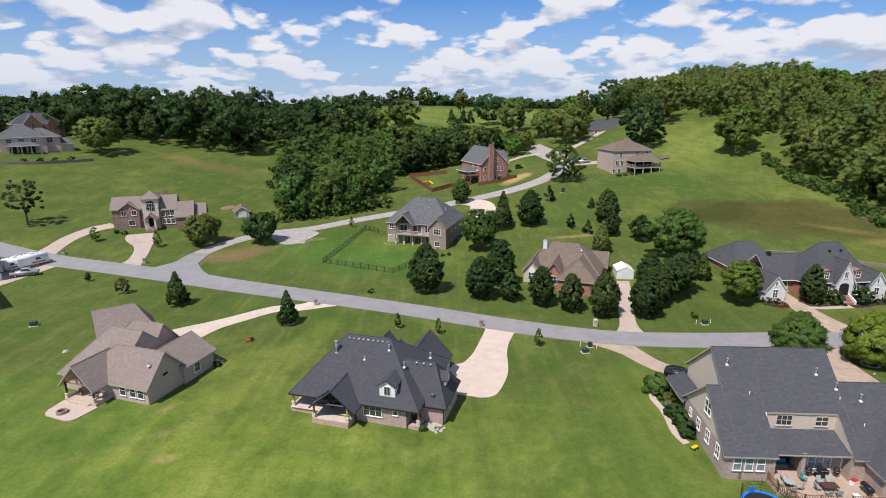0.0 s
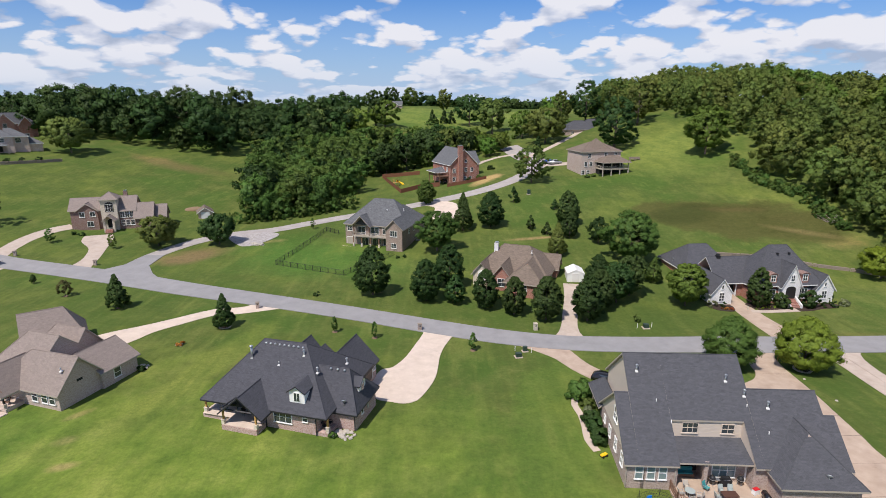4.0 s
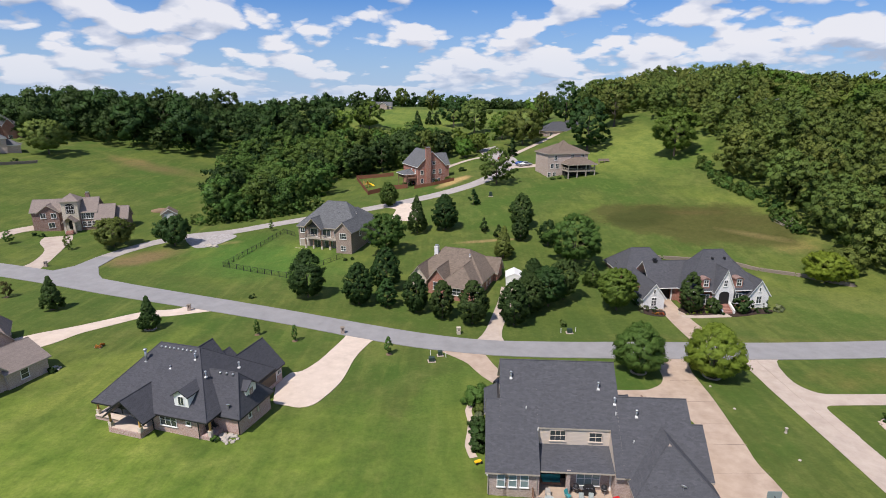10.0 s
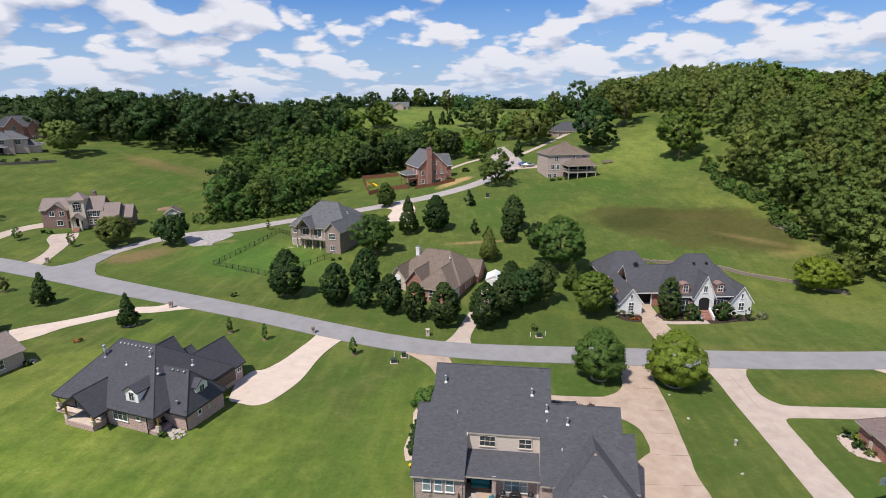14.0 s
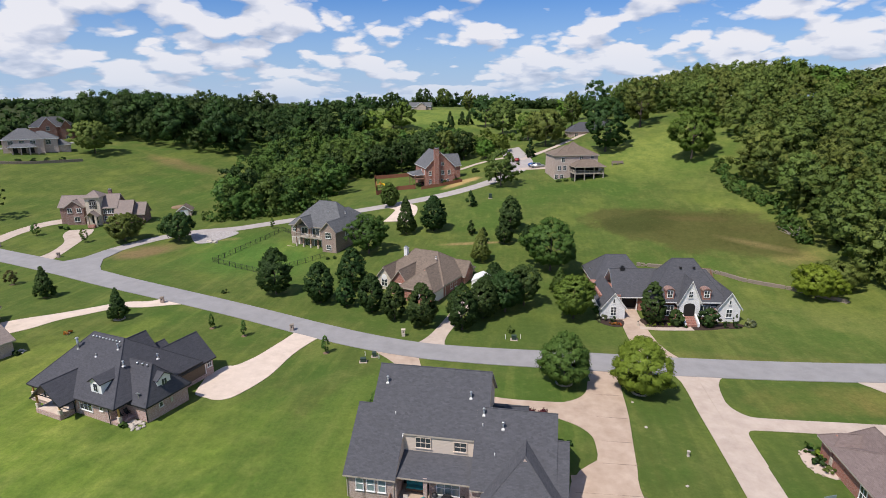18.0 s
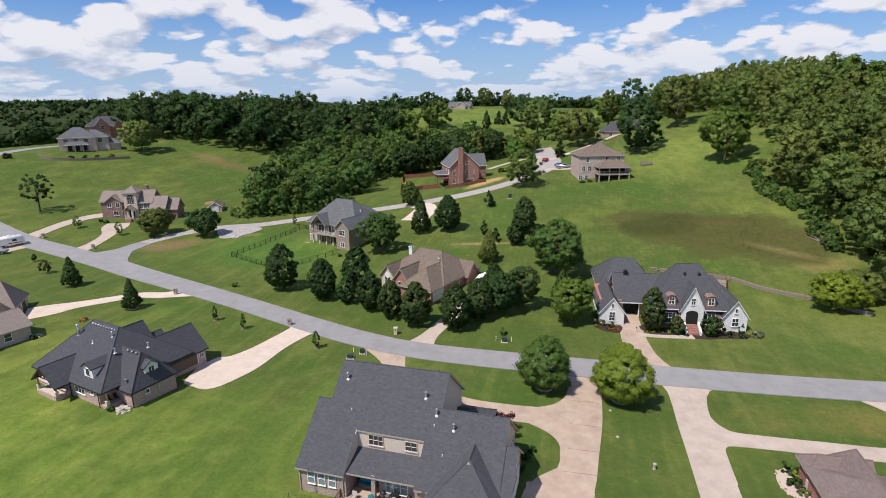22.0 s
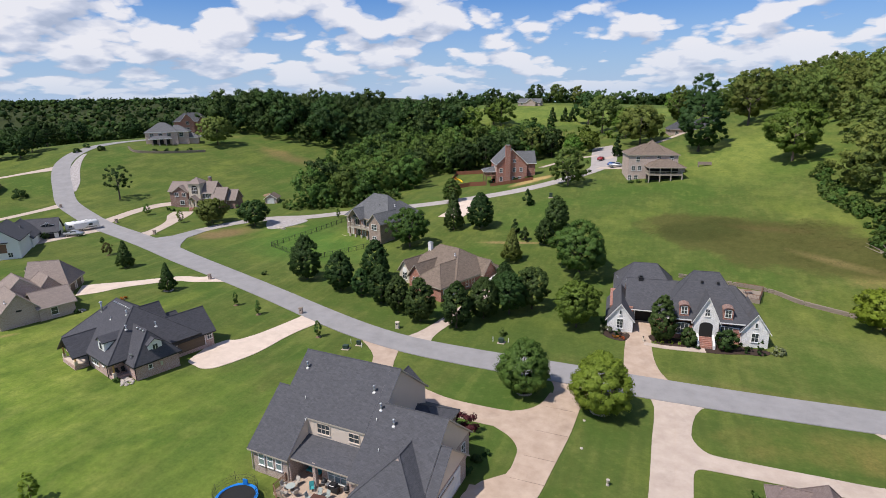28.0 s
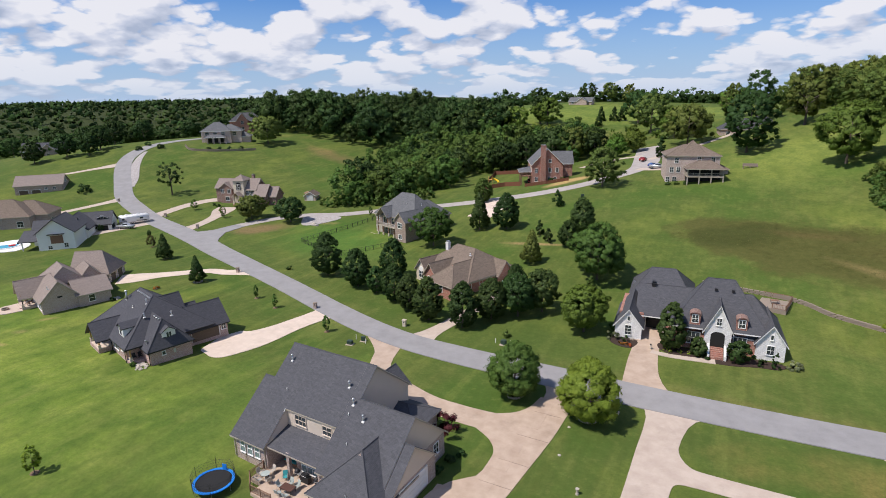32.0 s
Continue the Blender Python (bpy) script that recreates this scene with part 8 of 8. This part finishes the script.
def planting():
    """Shrubs and beds round the houses."""
    W = frame_at(69.2, 108.6, 5, -0.11)
    slab("mulch_bed", [(74.6, 107.6), (77.2, 105.9), (81.5, 105.6), (86, 105.8), (89.6, 106.9), (92.6, 107.3), (93.6, 109), (90, 109.6), (80, 109.2), (75, 109.8)], M_SOIL, "dark mulch bed along the red brick front", "garden bed", lift=0.07)
    slab("mulch_bed", [(66.2, 108.8), (67.2, 106.2), (70.4, 105.4), (71.0, 108.6)], M_SOIL, "dark mulch bed beside the driveway", "garden bed", lift=0.07)
    ribbon("walk", [(73.8, 105.5, 1.2), (77, 105.3, 1.2), (80.5, 105.7, 1.3), (83.6, 106.2, 1.6)], M_DRIVE, "pale concrete walk from the driveway to brick steps", "path", lift=0.10)
    for x, y in ((75.9, 107.0), (76.8, 106.5), (78.2, 107.2), (79.5, 107.2), (81.0, 107.0)):
        shrub(x, y, 0.42, 0.6, LEAF_YELL, "small round yellow-green shrub in the mulch bed", ls=0.13, group="clipped shrubs", nb=6, nl=60)
    for x, y, r, h in ((80.9, 107.6, 1.5, 3.2), (86.9, 107.6, 1.7, 3.9)):
        shrub(x, y, r, h, LEAF_DARK, "tall dark evergreen bush flanking the brick steps", nb=46, nl=80, ls=0.22, group="clipped shrubs")
    for x, y, r, h in ((82.2, 106.5, 0.6, 0.8), (90.2, 107.8, 0.75, 1.2), (92.1, 107.6, 0.8, 1.4), (69.1, 107.6, 0.6, 1.3), (92.0, 108.6, 0.45, 2.6)):
        shrub(x, y, r, h, LEAF_DARK, "small dark clipped bush before the white gable", ls=0.16, group="clipped shrubs")
    for x, y, r, h in ((66.7, 107.8, 1.2, 1.4), (94.6, 108.6, 1.3, 1.5)):
        shrub(x, y, r, h, LEAF_PALE, "silvery variegated bush at the house corner", ls=0.2, group="clipped shrubs")
    for x, y in ((68.6, 106.2), (69.5, 106.4), (70.2, 106.1)):
        shrub(x, y, 0.6, 0.55, LEAF_ORANGE, "orange-brown flowering plants beside the driveway", ls=0.16, group="flowers", nb=6, nl=60)
    shrub(66.5, 111.6, 1.1, 1.8, LEAF_FRESH, "bright green bush beside the white gable", ls=0.22)
    for x, y, r, h, m, lab in (
        (53.4, 70.0, 2.3, 3.0, LEAF_RED, "purple-leaved shrub beside the garage wall"), (49.4, 101.3, 1.0, 1.4, LEAF_OAK, "round green bush beside the street"), (-15.6, 114.4, 0.8, 1.0, LEAF_DARK, "small green bush on the lawn"),
        (56.2, 62.3, 0.8, 1.2, LEAF_DARK, "dark bush beside the garage"), (56.6, 65.0, 0.7, 1.0, LEAF_DARK, "dark bush beside the garage"), (57.4, 66.5, 0.6, 0.8, LEAF_DARK, "dark bush beside the garage"),
        (87.0, 68.3, 0.85, 1.6, LEAF_FRESH, "green bush in a bed of pale stones"), (86.9, 65.9, 0.95, 1.2, LEAF_DARK, "round green bush in a bed of pale stones"), (87.3, 67.0, 0.75, 1.3, LEAF_YELL, "yellow-green bush in a bed of pale stones"), (87.3, 64.6, 0.65, 0.9, LEAF_OAK, "small leggy bush in a bed of pale stones"),
        (-34.0, 89.8, 0.7, 0.7, LEAF_ORANGE, "small orange flower clump on the lawn"), (-36.0, 80.4, 0.7, 0.9, LEAF_DARK, "dark bush at the house corner"),
        (-2.6, 63.2, 0.6, 0.8, LEAF_FRESH, "light green plant beside pale rocks"),
        (-0.2, 139.9, 0.5, 0.7, LEAF_DARK, "small dark shrub beside the brick house"), (1.6, 140.4, 0.5, 0.7, LEAF_DARK, "small dark shrub beside the brick house"),
        (-178, 197, 2.0, 2.4, LEAF_DARK, "dark shrub along the street"), (-186, 190, 1.8, 2.2, LEAF_DARK, "dark shrub along the street"), (-189, 198, 1.8, 2.2, LEAF_DARK, "dark shrub along the street"), (-158, 145, 3.4, 3.6, LEAF_DARK, "dark shrub along the street"),
        (-150.5, 216.5, 1.3, 1.6, LEAF_DARK, "dark shrub along the terrace wall"), (-153.5, 213, 1.3, 1.6, LEAF_DARK, "dark shrub along the terrace wall"), (-157, 209, 1.3, 1.6, LEAF_DARK, "dark shrub along the terrace wall"), (-147, 221, 1.3, 1.5, LEAF_DARK, "dark shrub along the terrace wall"),
        (63.8, 200.6, 0.8, 1.0, LEAF_DARK, "dark shrub before the tan brick house"), (66.4, 201.0, 0.9, 1.1, LEAF_OAK, "green shrub before the tan brick house"), (69.0, 201.6, 0.8, 0.9, LEAF_DARK, "dark shrub before the tan brick house"),
        (-93.8, 158.6, 0.8, 1.0, LEAF_DARK, "dark shrub before the brick house"), (-96.4, 158.9, 0.8, 1.0, LEAF_DARK, "dark shrub before the brick house"), (-87.2, 168.4, 0.9, 1.0, LEAF_DARK, "dark shrub before the brick house"), (-84.6, 170.8, 0.8, 1.0, LEAF_FRESH, "light green shrub before the brick house"), (-82.2, 173.4, 0.8, 1.0, LEAF_DARK, "dark shrub before the brick house"),
        (22.0, 214.0, 1.2, 1.5, LEAF_DARK, "dark shrub before the red brick house"), (25.4, 215.4, 1.0, 1.3, LEAF_OAK, "green shrub before the red brick house"), (32.0, 233.0, 1.6, 1.8, LEAF_DARK, "dark shrub beside the drive"),
        (-110, 100.5, 1.6, 1.8, LEAF_DARK, "dark bush beside the pool deck"), (-118, 128, 1.7, 2.0, LEAF_DARK, "round dark bush on the lawn"),
        (21.6, 114.2, 0.8, 1.0, LEAF_FRESH, "light green shrub before the white gable"), (23.6, 113.0, 0.7, 0.9, LEAF_DARK, "dark shrub before the brick front"), (25.6, 112.2, 0.7, 0.9, LEAF_DARK, "dark shrub before the brick front"),
        (48.5, 127.0, 0.9, 1.2, LEAF_OAK, "green shrub behind the garden shed"),
    ):
        shrub(x, y, r, h, m, lab, ls=0.2 if y < 130 else 0.3, nb=12 if r < 1.4 else 18)
    shrub(31.5, 73.6, 2.1, 2.8, LEAF_FRESH, "large light green bush beside the brick house", nb=60, nl=90, ls=0.2)
    for x, y, r, h, m, lab in ((31.9, 70.6, 1.0, 1.5, LEAF_OAK, "rounded green bush along the stone path"), (31.6, 69.3, 0.7, 0.9, LEAF_PALE, "low pale bush along the stone path"),
                               (31.4, 66.6, 1.25, 2.1, LEAF_DARK, "dense clipped green bush along the stone path"), (31.4, 64.3, 1.3, 2.3, LEAF_DARK, "dense clipped green bush along the stone path"), (31.3, 62.3, 1.2, 2.2, LEAF_DARK, "dense clipped green bush along the stone path")):
        shrub(x, y, r, h, m, lab, nb=54, nl=110, ls=0.13, group="bushes along the path")
    ribbon("path", [(30.9, 73.6, 0.9), (30.2, 71.2, 0.9), (30.5, 68.5, 0.9), (30.3, 65.5, 0.9), (30.0, 63, 0.9), (30.6, 60.6, 1.0)], M_STONE_P, "pale flagstone path along the hedge", "path", lift=0.07)
    slab("rock_bed", [(87.8, 63.3), (86.8, 63.6), (85.9, 64.3), (85.35, 65.5), (85.3, 66.9), (85.7, 68.2), (86.6, 69.1), (87.6, 69.3), (87.9, 67.5), (87.9, 65.0)], M_STONE_P, "bed of pale pinkish stones against the brick wall", "garden bed", lift=0.07)
    rng = np.random.default_rng(9)
    for k, (x, y) in enumerate(smooth_line([(87.6, 63.3), (86.8, 63.6), (85.9, 64.3), (85.35, 65.5), (85.3, 66.9), (85.7, 68.2), (86.6, 69.1)], 0.3)):
        x, y = x + 0.25 * rng.random(), y + 0.2 * rng.normal()
        ob = new("edging_rock", bm_mesh("edging_rock", stone(rng, 0.10 + 0.07 * rng.random()), M_STONE if k % 4 == 0 else M_STONE_P))
        ob.matrix_basis = on(x, y, 40 * k, 0.08)
        tagged(ob, "small pale stone in the planting bed", "rock", "stones of the bed")


def build_small():
    trailer()
    vehicle(-97.9, 123.6, 28, M_SILVER, "silver pickup truck parked beside the trailer", "pickup_truck")
    vehicle(-106.4, 115.6, 46, M_CARBLACK, "black car at the mouth of the carport", "car")
    vehicle(36.6, 77.4, -28, M_CARBLACK, "glossy black car parked beside the brick house", "car")
    vehicle(48.8, 247, 80, M_CARRED, "dark red car parked at the end of the lane", "car", 0.1)
    vehicle(57.0, 225.6, 8, M_SILVER, "pale pickup truck parked beside the brick house", "pickup_truck", 0.1)
    vehicle(55.6, 228.6, 8, M_CARBLUE, "blue car parked beside the brick house", "car", 0.1)
    vehicle(12.4, 216.6, 114, M_CARBLACK, "dark car under the timber deck", "car", 0.05)
    trampoline(33.9, 49.1)
    build_patio()
    mailbox(7.2, 97.7, 15, "grey-brown brick mailbox pillar beside the driveway")
    mailbox(29.1, 98.4, 10, "pale stone mailbox pillar with rounded cap", M_STONE_C, M_STONE_C)
    mailbox(-26.2, 107.0, 15, "grey brick mailbox pillar beside the driveway")
    mailbox(-75.6, 134.4, 15, "brown brick mailbox pillar beside the driveway")
    mailbox(-133.6, 144.2, 25, "brown brick mailbox pillar beside the street")
    mailbox(-99.6, 139.9, 20, "brown brick mailbox pillar beside the driveway")
    post_mailbox(66.9, 84.5, 0, "black mailbox on a timber post")
    utility_box(24.4, 87.2, 10, 0.95, 0.8, 0.7)
    utility_box(25.8, 89.4, 10, 0.7, 0.6, 0.85)
    utility_box(72.2, 84.7, 5, 0.7, 0.4, 0.3, "low pale utility cover in the lawn")
    utility_box(-76.4, 96.0, 20, 1.1, 0.9, 0.8)
    utility_box(50.0, 98.3, 0, 0.9, 0.8, 0.8)
    utility_box(40.7, 186.0, 10, 1.0, 0.6, 1.5, "pale utility cabinet on the slope")
    for x, y in ((24.1, 89.5), (26.8, 88.7), (51.2, 98.6), (48.4, 98.4)):
        ob = new("marker_post", bm_mesh("marker_post", join([box(-0.05, 0.05, -0.03, 0.03, -0.2, 0.95, 0.01)]), M_TRIM))
        ob.matrix_basis = on(x, y)
        tagged(ob, "thin white utility marker post in the grass", "post", "marker posts")
    stone_ring(58.0, 83.0, 1.15, 31)
    stone_ring(69.2, 81.6, 1.2, 32)
    for x, y in ((-8.5, 96.2), (-0.9, 94.2), (16.8, 89.8), (-69.3, 113.2), (-54.4, 106.8), (13.0, 40.4)):
        ob = new("mulch_ring", bm_mesh("mulch_ring", join([tube(0, 0, -0.15, 0.07, 0.62, 0.5, 14)]), M_MULCH_OLD))
        ob.matrix_basis = on(x, y)
        tagged(ob, "small ring of faded mulch round a young tree", "mulch", "mulch rings")
    stone_ring(-29.3, 97.5, 0.9, 33, "ring of stones round a young conifer")
    rock_pile(-1.3, 63.6, 26, 1.5, 0.30, 34, "heap of pale rocks at the porch corner")
    rock_pile(-36.4, 81.6, 9, 1.0, 0.26, 35, "pale rocks at the house corner")
    rock_pile(-34.2, 89.6, 8, 0.8, 0.2, 36, "brown stones round a small flower bed", M_STONE)
    rock_pile(-41, 153.5, 7, 1.8, 0.5, 37, "boulders on the gravel patch")
    rock_pile(70.4, 108.6, 5, 0.8, 0.18, 38, "small stones beside the driveway", M_STONE)
    # patio and fire ring before the taupe-roofed house
    A = frame_at(-40.4, 68.0, -17.5)
    p = [A @ Vector((u, v, 0)) for u, v in ((-13.2, -2.1), (-13.0, -4.6), (-12.6, -5.4), (-12.0, -5.8), (-8.6, -6.0), (-7.6, -5.7), (-7.3, -5.0), (-7.0, -2.1))]
    slab("patio", [(v.x, v.y) for v in p], M_STONE_P, "pinkish concrete patio below the covered porch", "patio", lift=0.14, smooth=False)
    f = A @ Vector((-10.4, -4.7, 0))
    t = thing("fire_pit", on(f.x, f.y, 0, 0.12), "round stone fire pit on the patio", "fire pit")
    part("wall", bm_mesh("wall", ring_of(0.48, 0.70, 0, 0.40, 20), M_STONE), t)
    part("ash", bm_mesh("ash", tube(0, 0, 0, 0.12, 0.49, 0.49, 16), M_SOIL), t)
    for k, (u, v) in enumerate(((-11.4, -0.9), (-10.0, -0.2), (-8.6, -0.9))):
        lawn_chair(A @ pose(u, v, 0.5, 0, 0, 40 - 40 * k), "brown patio chair under the covered porch", M_DECK, M_BLACK)
    B = frame_at(-3.5, 62.6, -15.5, -0.26)
    for k, (u, v) in enumerate(((-15.2, 2.6), (-12.6, 2.9), (-11.2, 2.2), (-10.0, 3.2), (-12.2, 1.0))):
        lawn_chair(B @ pose(u, v, 0.70, 0, 0, -30 + 25 * k), "dark patio chair on the covered porch", M_BLACK, M_BLACK)
    patio_table(B @ pose(-11.6, 1.6, 0.70, 0, 0, 20), 1.1, 0, "dark round table on the covered porch", M_BLACK)
    for k, (u, v) in enumerate(((-0.7, 1.6), (-0.5, 2.5))):
        lawn_chair(B @ pose(u, v, 0.25, 0, 0, 90), "dark chair on the small side porch", M_BLACK, M_BLACK)
    fence_run("black metal fence with thin bars round the back lawn", [(-19.4, 162.0), (-23.8, 165.7), (-30.7, 135.7), (-12.1, 127.6), (-1.1, 142.3)], M_BLACK, 9)
    fence_run("red cedar board fence round the back garden", [(1.6, 246.6), (-14.9, 247), (-4, 208), (3.5, 213), (10.5, 211.5)], M_FENCE, 0, 1.6)
    fence_run("red cedar board fence before the brick house", [(13.5, 208.2), (21.0, 209.8), (28.5, 213.4)], M_FENCE, 0, 1.2)
    # play set with a curling slide
    t = thing("play_set", on(-7.2, 224, 20), "timber play set with bright yellow curling slide", "play set")
    for u, v in ((-0.8, -0.8), (0.8, -0.8), (-0.8, 0.8), (0.8, 0.8)):
        part("post", bm_mesh("post", box(u - 0.07, u + 0.07, v - 0.07, v + 0.07, -0.3, 2.9), M_WOOD), t)
    part("platform", bm_mesh("platform", box(-0.95, 0.95, -0.95, 0.95, 1.45, 1.6, 0.02), M_WOOD), t)
    vs, fs = [], []
    for k in range(13):
        a = -0.3 + k * 0.33
        c, z = Vector((1.9 + 1.3 * math.cos(math.pi - a), 1.3 * math.sin(math.pi - a), 0)), 2.3 - k * 0.17
        r = 0.42
        for i in range(8):
            q = i / 8 * 2 * math.pi
            d = (c - Vector((1.9, 0, 0))).normalized()
            vs.append((c.x + d.x * r * math.cos(q), c.y + d.y * r * math.cos(q), z + r * math.sin(q)))
    for k in range(12):
        for i in range(8):
            j = (i + 1) % 8
            fs.append((k * 8 + i, k * 8 + j, k * 8 + 8 + j, k * 8 + 8 + i))
    part("slide", mesh_of("slide", vs, fs, M_YELLOW), t, "yellow tube slide")
    # walls and deck behind the red brick house
    terrace_wall("low brown stone retaining wall behind the house", [(79.5, 138.3), (82, 138), (95.4, 135.5), (101.3, 131.0), (105.6, 128.5), (109.8, 126), (117.4, 119.2)], 0.9)
    t = thing("terrace", on(92.4, 133.0, -12, 0.0), "brown stone terrace with dark brown railing behind the house", "terrace")
    part("slab", bm_mesh("slab", box(-2.6, 2.6, -3.4, 3.2, -1.4, 0.35, 0.02), M_STONE), t)
    rail(t, [(-2.5, 3.1), (2.5, 3.1), (2.5, -3.3), (0.2, -3.3)], 0.35, 1.0, M_DECK, 0.25)
    patio_table(on(92.4, 132.8, 20, 0.35), 1.5, 0.9, "brown patio table on the terrace", M_DECK)
    # lamp post by the walk, hoop, toys and garden pieces
    t = thing("lamp_post", on(73.6, 106.4), "short pale lamp post beside the driveway", "lamp")
    part("post", bm_mesh("post", box(-0.16, 0.16, -0.16, 0.16, -0.1, 0.75, 0.02), M_STONE_C), t)
    part("lantern", bm_mesh("lantern", tube(0, 0, 0.75, 1.0, 0.1, 0.14, 8), M_BLACK), t)
    for x, y, a in ((61.0, 49.4, 180), (82.4, 54.6, 200)):
        t = thing("basketball_hoop", on(x, y, a), "basketball hoop on a dark pole beside the driveway", "basketball hoop", "basketball hoops")
        part("pole", bm_mesh("pole", bar((0, 0, 0), (0, 0, 3.2), 0.07), M_BLACK), t)
        part("backboard", bm_mesh("backboard", box(-0.75, 0.75, -0.65, -0.61, 2.9, 3.85, 0.01), M_BLIND), t)
        part("arm", bm_mesh("arm", bar((0, 0, 3.1), (0, -0.6, 3.3), 0.05), M_BLACK), t)
        part("rim", bm_mesh("rim", ring_of(0.21, 0.24, 3.05, 3.08, 16), M_RED), t, at=pose(0, -0.9, 0))
        part("base", bm_mesh("base", box(-0.5, 0.5, -0.1, 0.8, 0, 0.22, 0.05), M_BLACK), t)
    t = thing("ride_on_toy", on(31.1, 59.6, 30, 0.06), "yellow plastic ride-on toy beside the wall", "toy")
    part("body", bm_mesh("body", box(-0.5, 0.45, -0.22, 0.22, 0.14, 0.4, 0.07), M_YELLOW), t)
    for u in (-0.32, 0.3):
        for v in (-0.24, 0.24):
            part("wheel", bm_mesh("wheel", tube(0, 0, -0.05, 0.05, 0.15, 0.15, 12), M_RUBBER), t, at=pose(u, v, 0.15, 90))
    t = thing("garden_ornament", on(71.9, 66.1), "small pale stone garden ornament on the lawn", "ornament")
    part("foot", bm_mesh("foot", tube(0, 0, 0, 0.25, 0.2, 0.16, 12), M_ROCK), t)
    part("urn", bm_mesh("urn", tube(0, 0, 0.25, 0.75, 0.12, 0.22, 12), M_ROCK), t)
    for x, y, r in ((68.1, 72.0, 0.2), (70.2, 60.2, 0.2), (-63.5, 85.3, 0.5), (67.5, 78.4, 0.2)):
        ob = new("lawn_stone", bm_mesh("lawn_stone", stone(np.random.default_rng(int(x * 9) % 97 + 1), r), M_ROCK))
        ob.matrix_basis = on(x, y, 20, 0.05)
        tagged(ob, "pale stone lying on the mown lawn", "stone", "stones on the lawn")
    t = thing("swing_bench", on(86.2, 217.0, 10), "weathered timber bench on the slope", "bench")
    part("seat", bm_mesh("seat", box(-2.2, 2.2, -0.4, 0.4, 0.5, 0.62, 0.02), M_STONE), t)
    part("backrest", bm_mesh("backrest", box(-2.2, 2.2, 0.35, 0.45, 0.62, 1.4, 0.02), M_STONE), t)
    for u in (-2.0, 0, 2.0):
        part("leg", bm_mesh("leg", box(u - 0.1, u + 0.1, -0.35, 0.35, -0.5, 0.5), M_STONE), t)
    # dirt mound
    bm = bmesh.new()
    bmesh.ops.create_uvsphere(bm, u_segments=24, v_segments=12, radius=1)
    rng = np.random.default_rng(5)
    for v in bm.verts:
        v.co = Vector((v.co.x * 3.4, v.co.y * 2.0, v.co.z * 1.1)) * (0.9 + 0.2 * rng.random())
    ob = new("dirt_mound", bm_mesh("dirt_mound", bm, surface("bare_soil", plain((0.26, 0.18, 0.11), 0.35, 2), 0.95), True))
    ob.matrix_basis = on(-74.0, 190.0, 20, -0.1)
    tagged(ob, "low mound of bare brown soil", "mound")
    # pool beside the white farmhouse
    slab("pool_deck", [(-116, 91.0), (-106.8, 89.0), (-102.6, 93.2), (-106.8, 98.5), (-116, 99)], M_TRIM, "white concrete deck round the pool", "terrace", lift=0.16)
    t = thing("swimming_pool", on(-110.6, 93.6, 10, 0.14), "blue swimming pool with red float beside a white house", "pool")
    part("water", bm_mesh("water", tube(0, 0, 0.03, 0.07, 3.2, 3.2, 28), M_POOL), t)
    part("coping", bm_mesh("coping", ring_of(3.15, 3.6, 0.0, 0.12, 28), M_TRIM), t)
    ob = new("pool_float", bm_mesh("pool_float", ring_of(0.4, 0.9, 0.0, 0.2, 16), M_RED))
    ob.matrix_basis = on(-109.6, 94.8, 0, 0.21)
    tagged(ob, "red inflatable ring floating in the pool", "pool float")
    terrace_wall("brown stone terrace wall before the hip-roofed house", [(-171, 206), (-163.1, 203), (-154.1, 208.4), (-147, 216), (-140.4, 224.4)], 1.2)
    planting()


build_small()
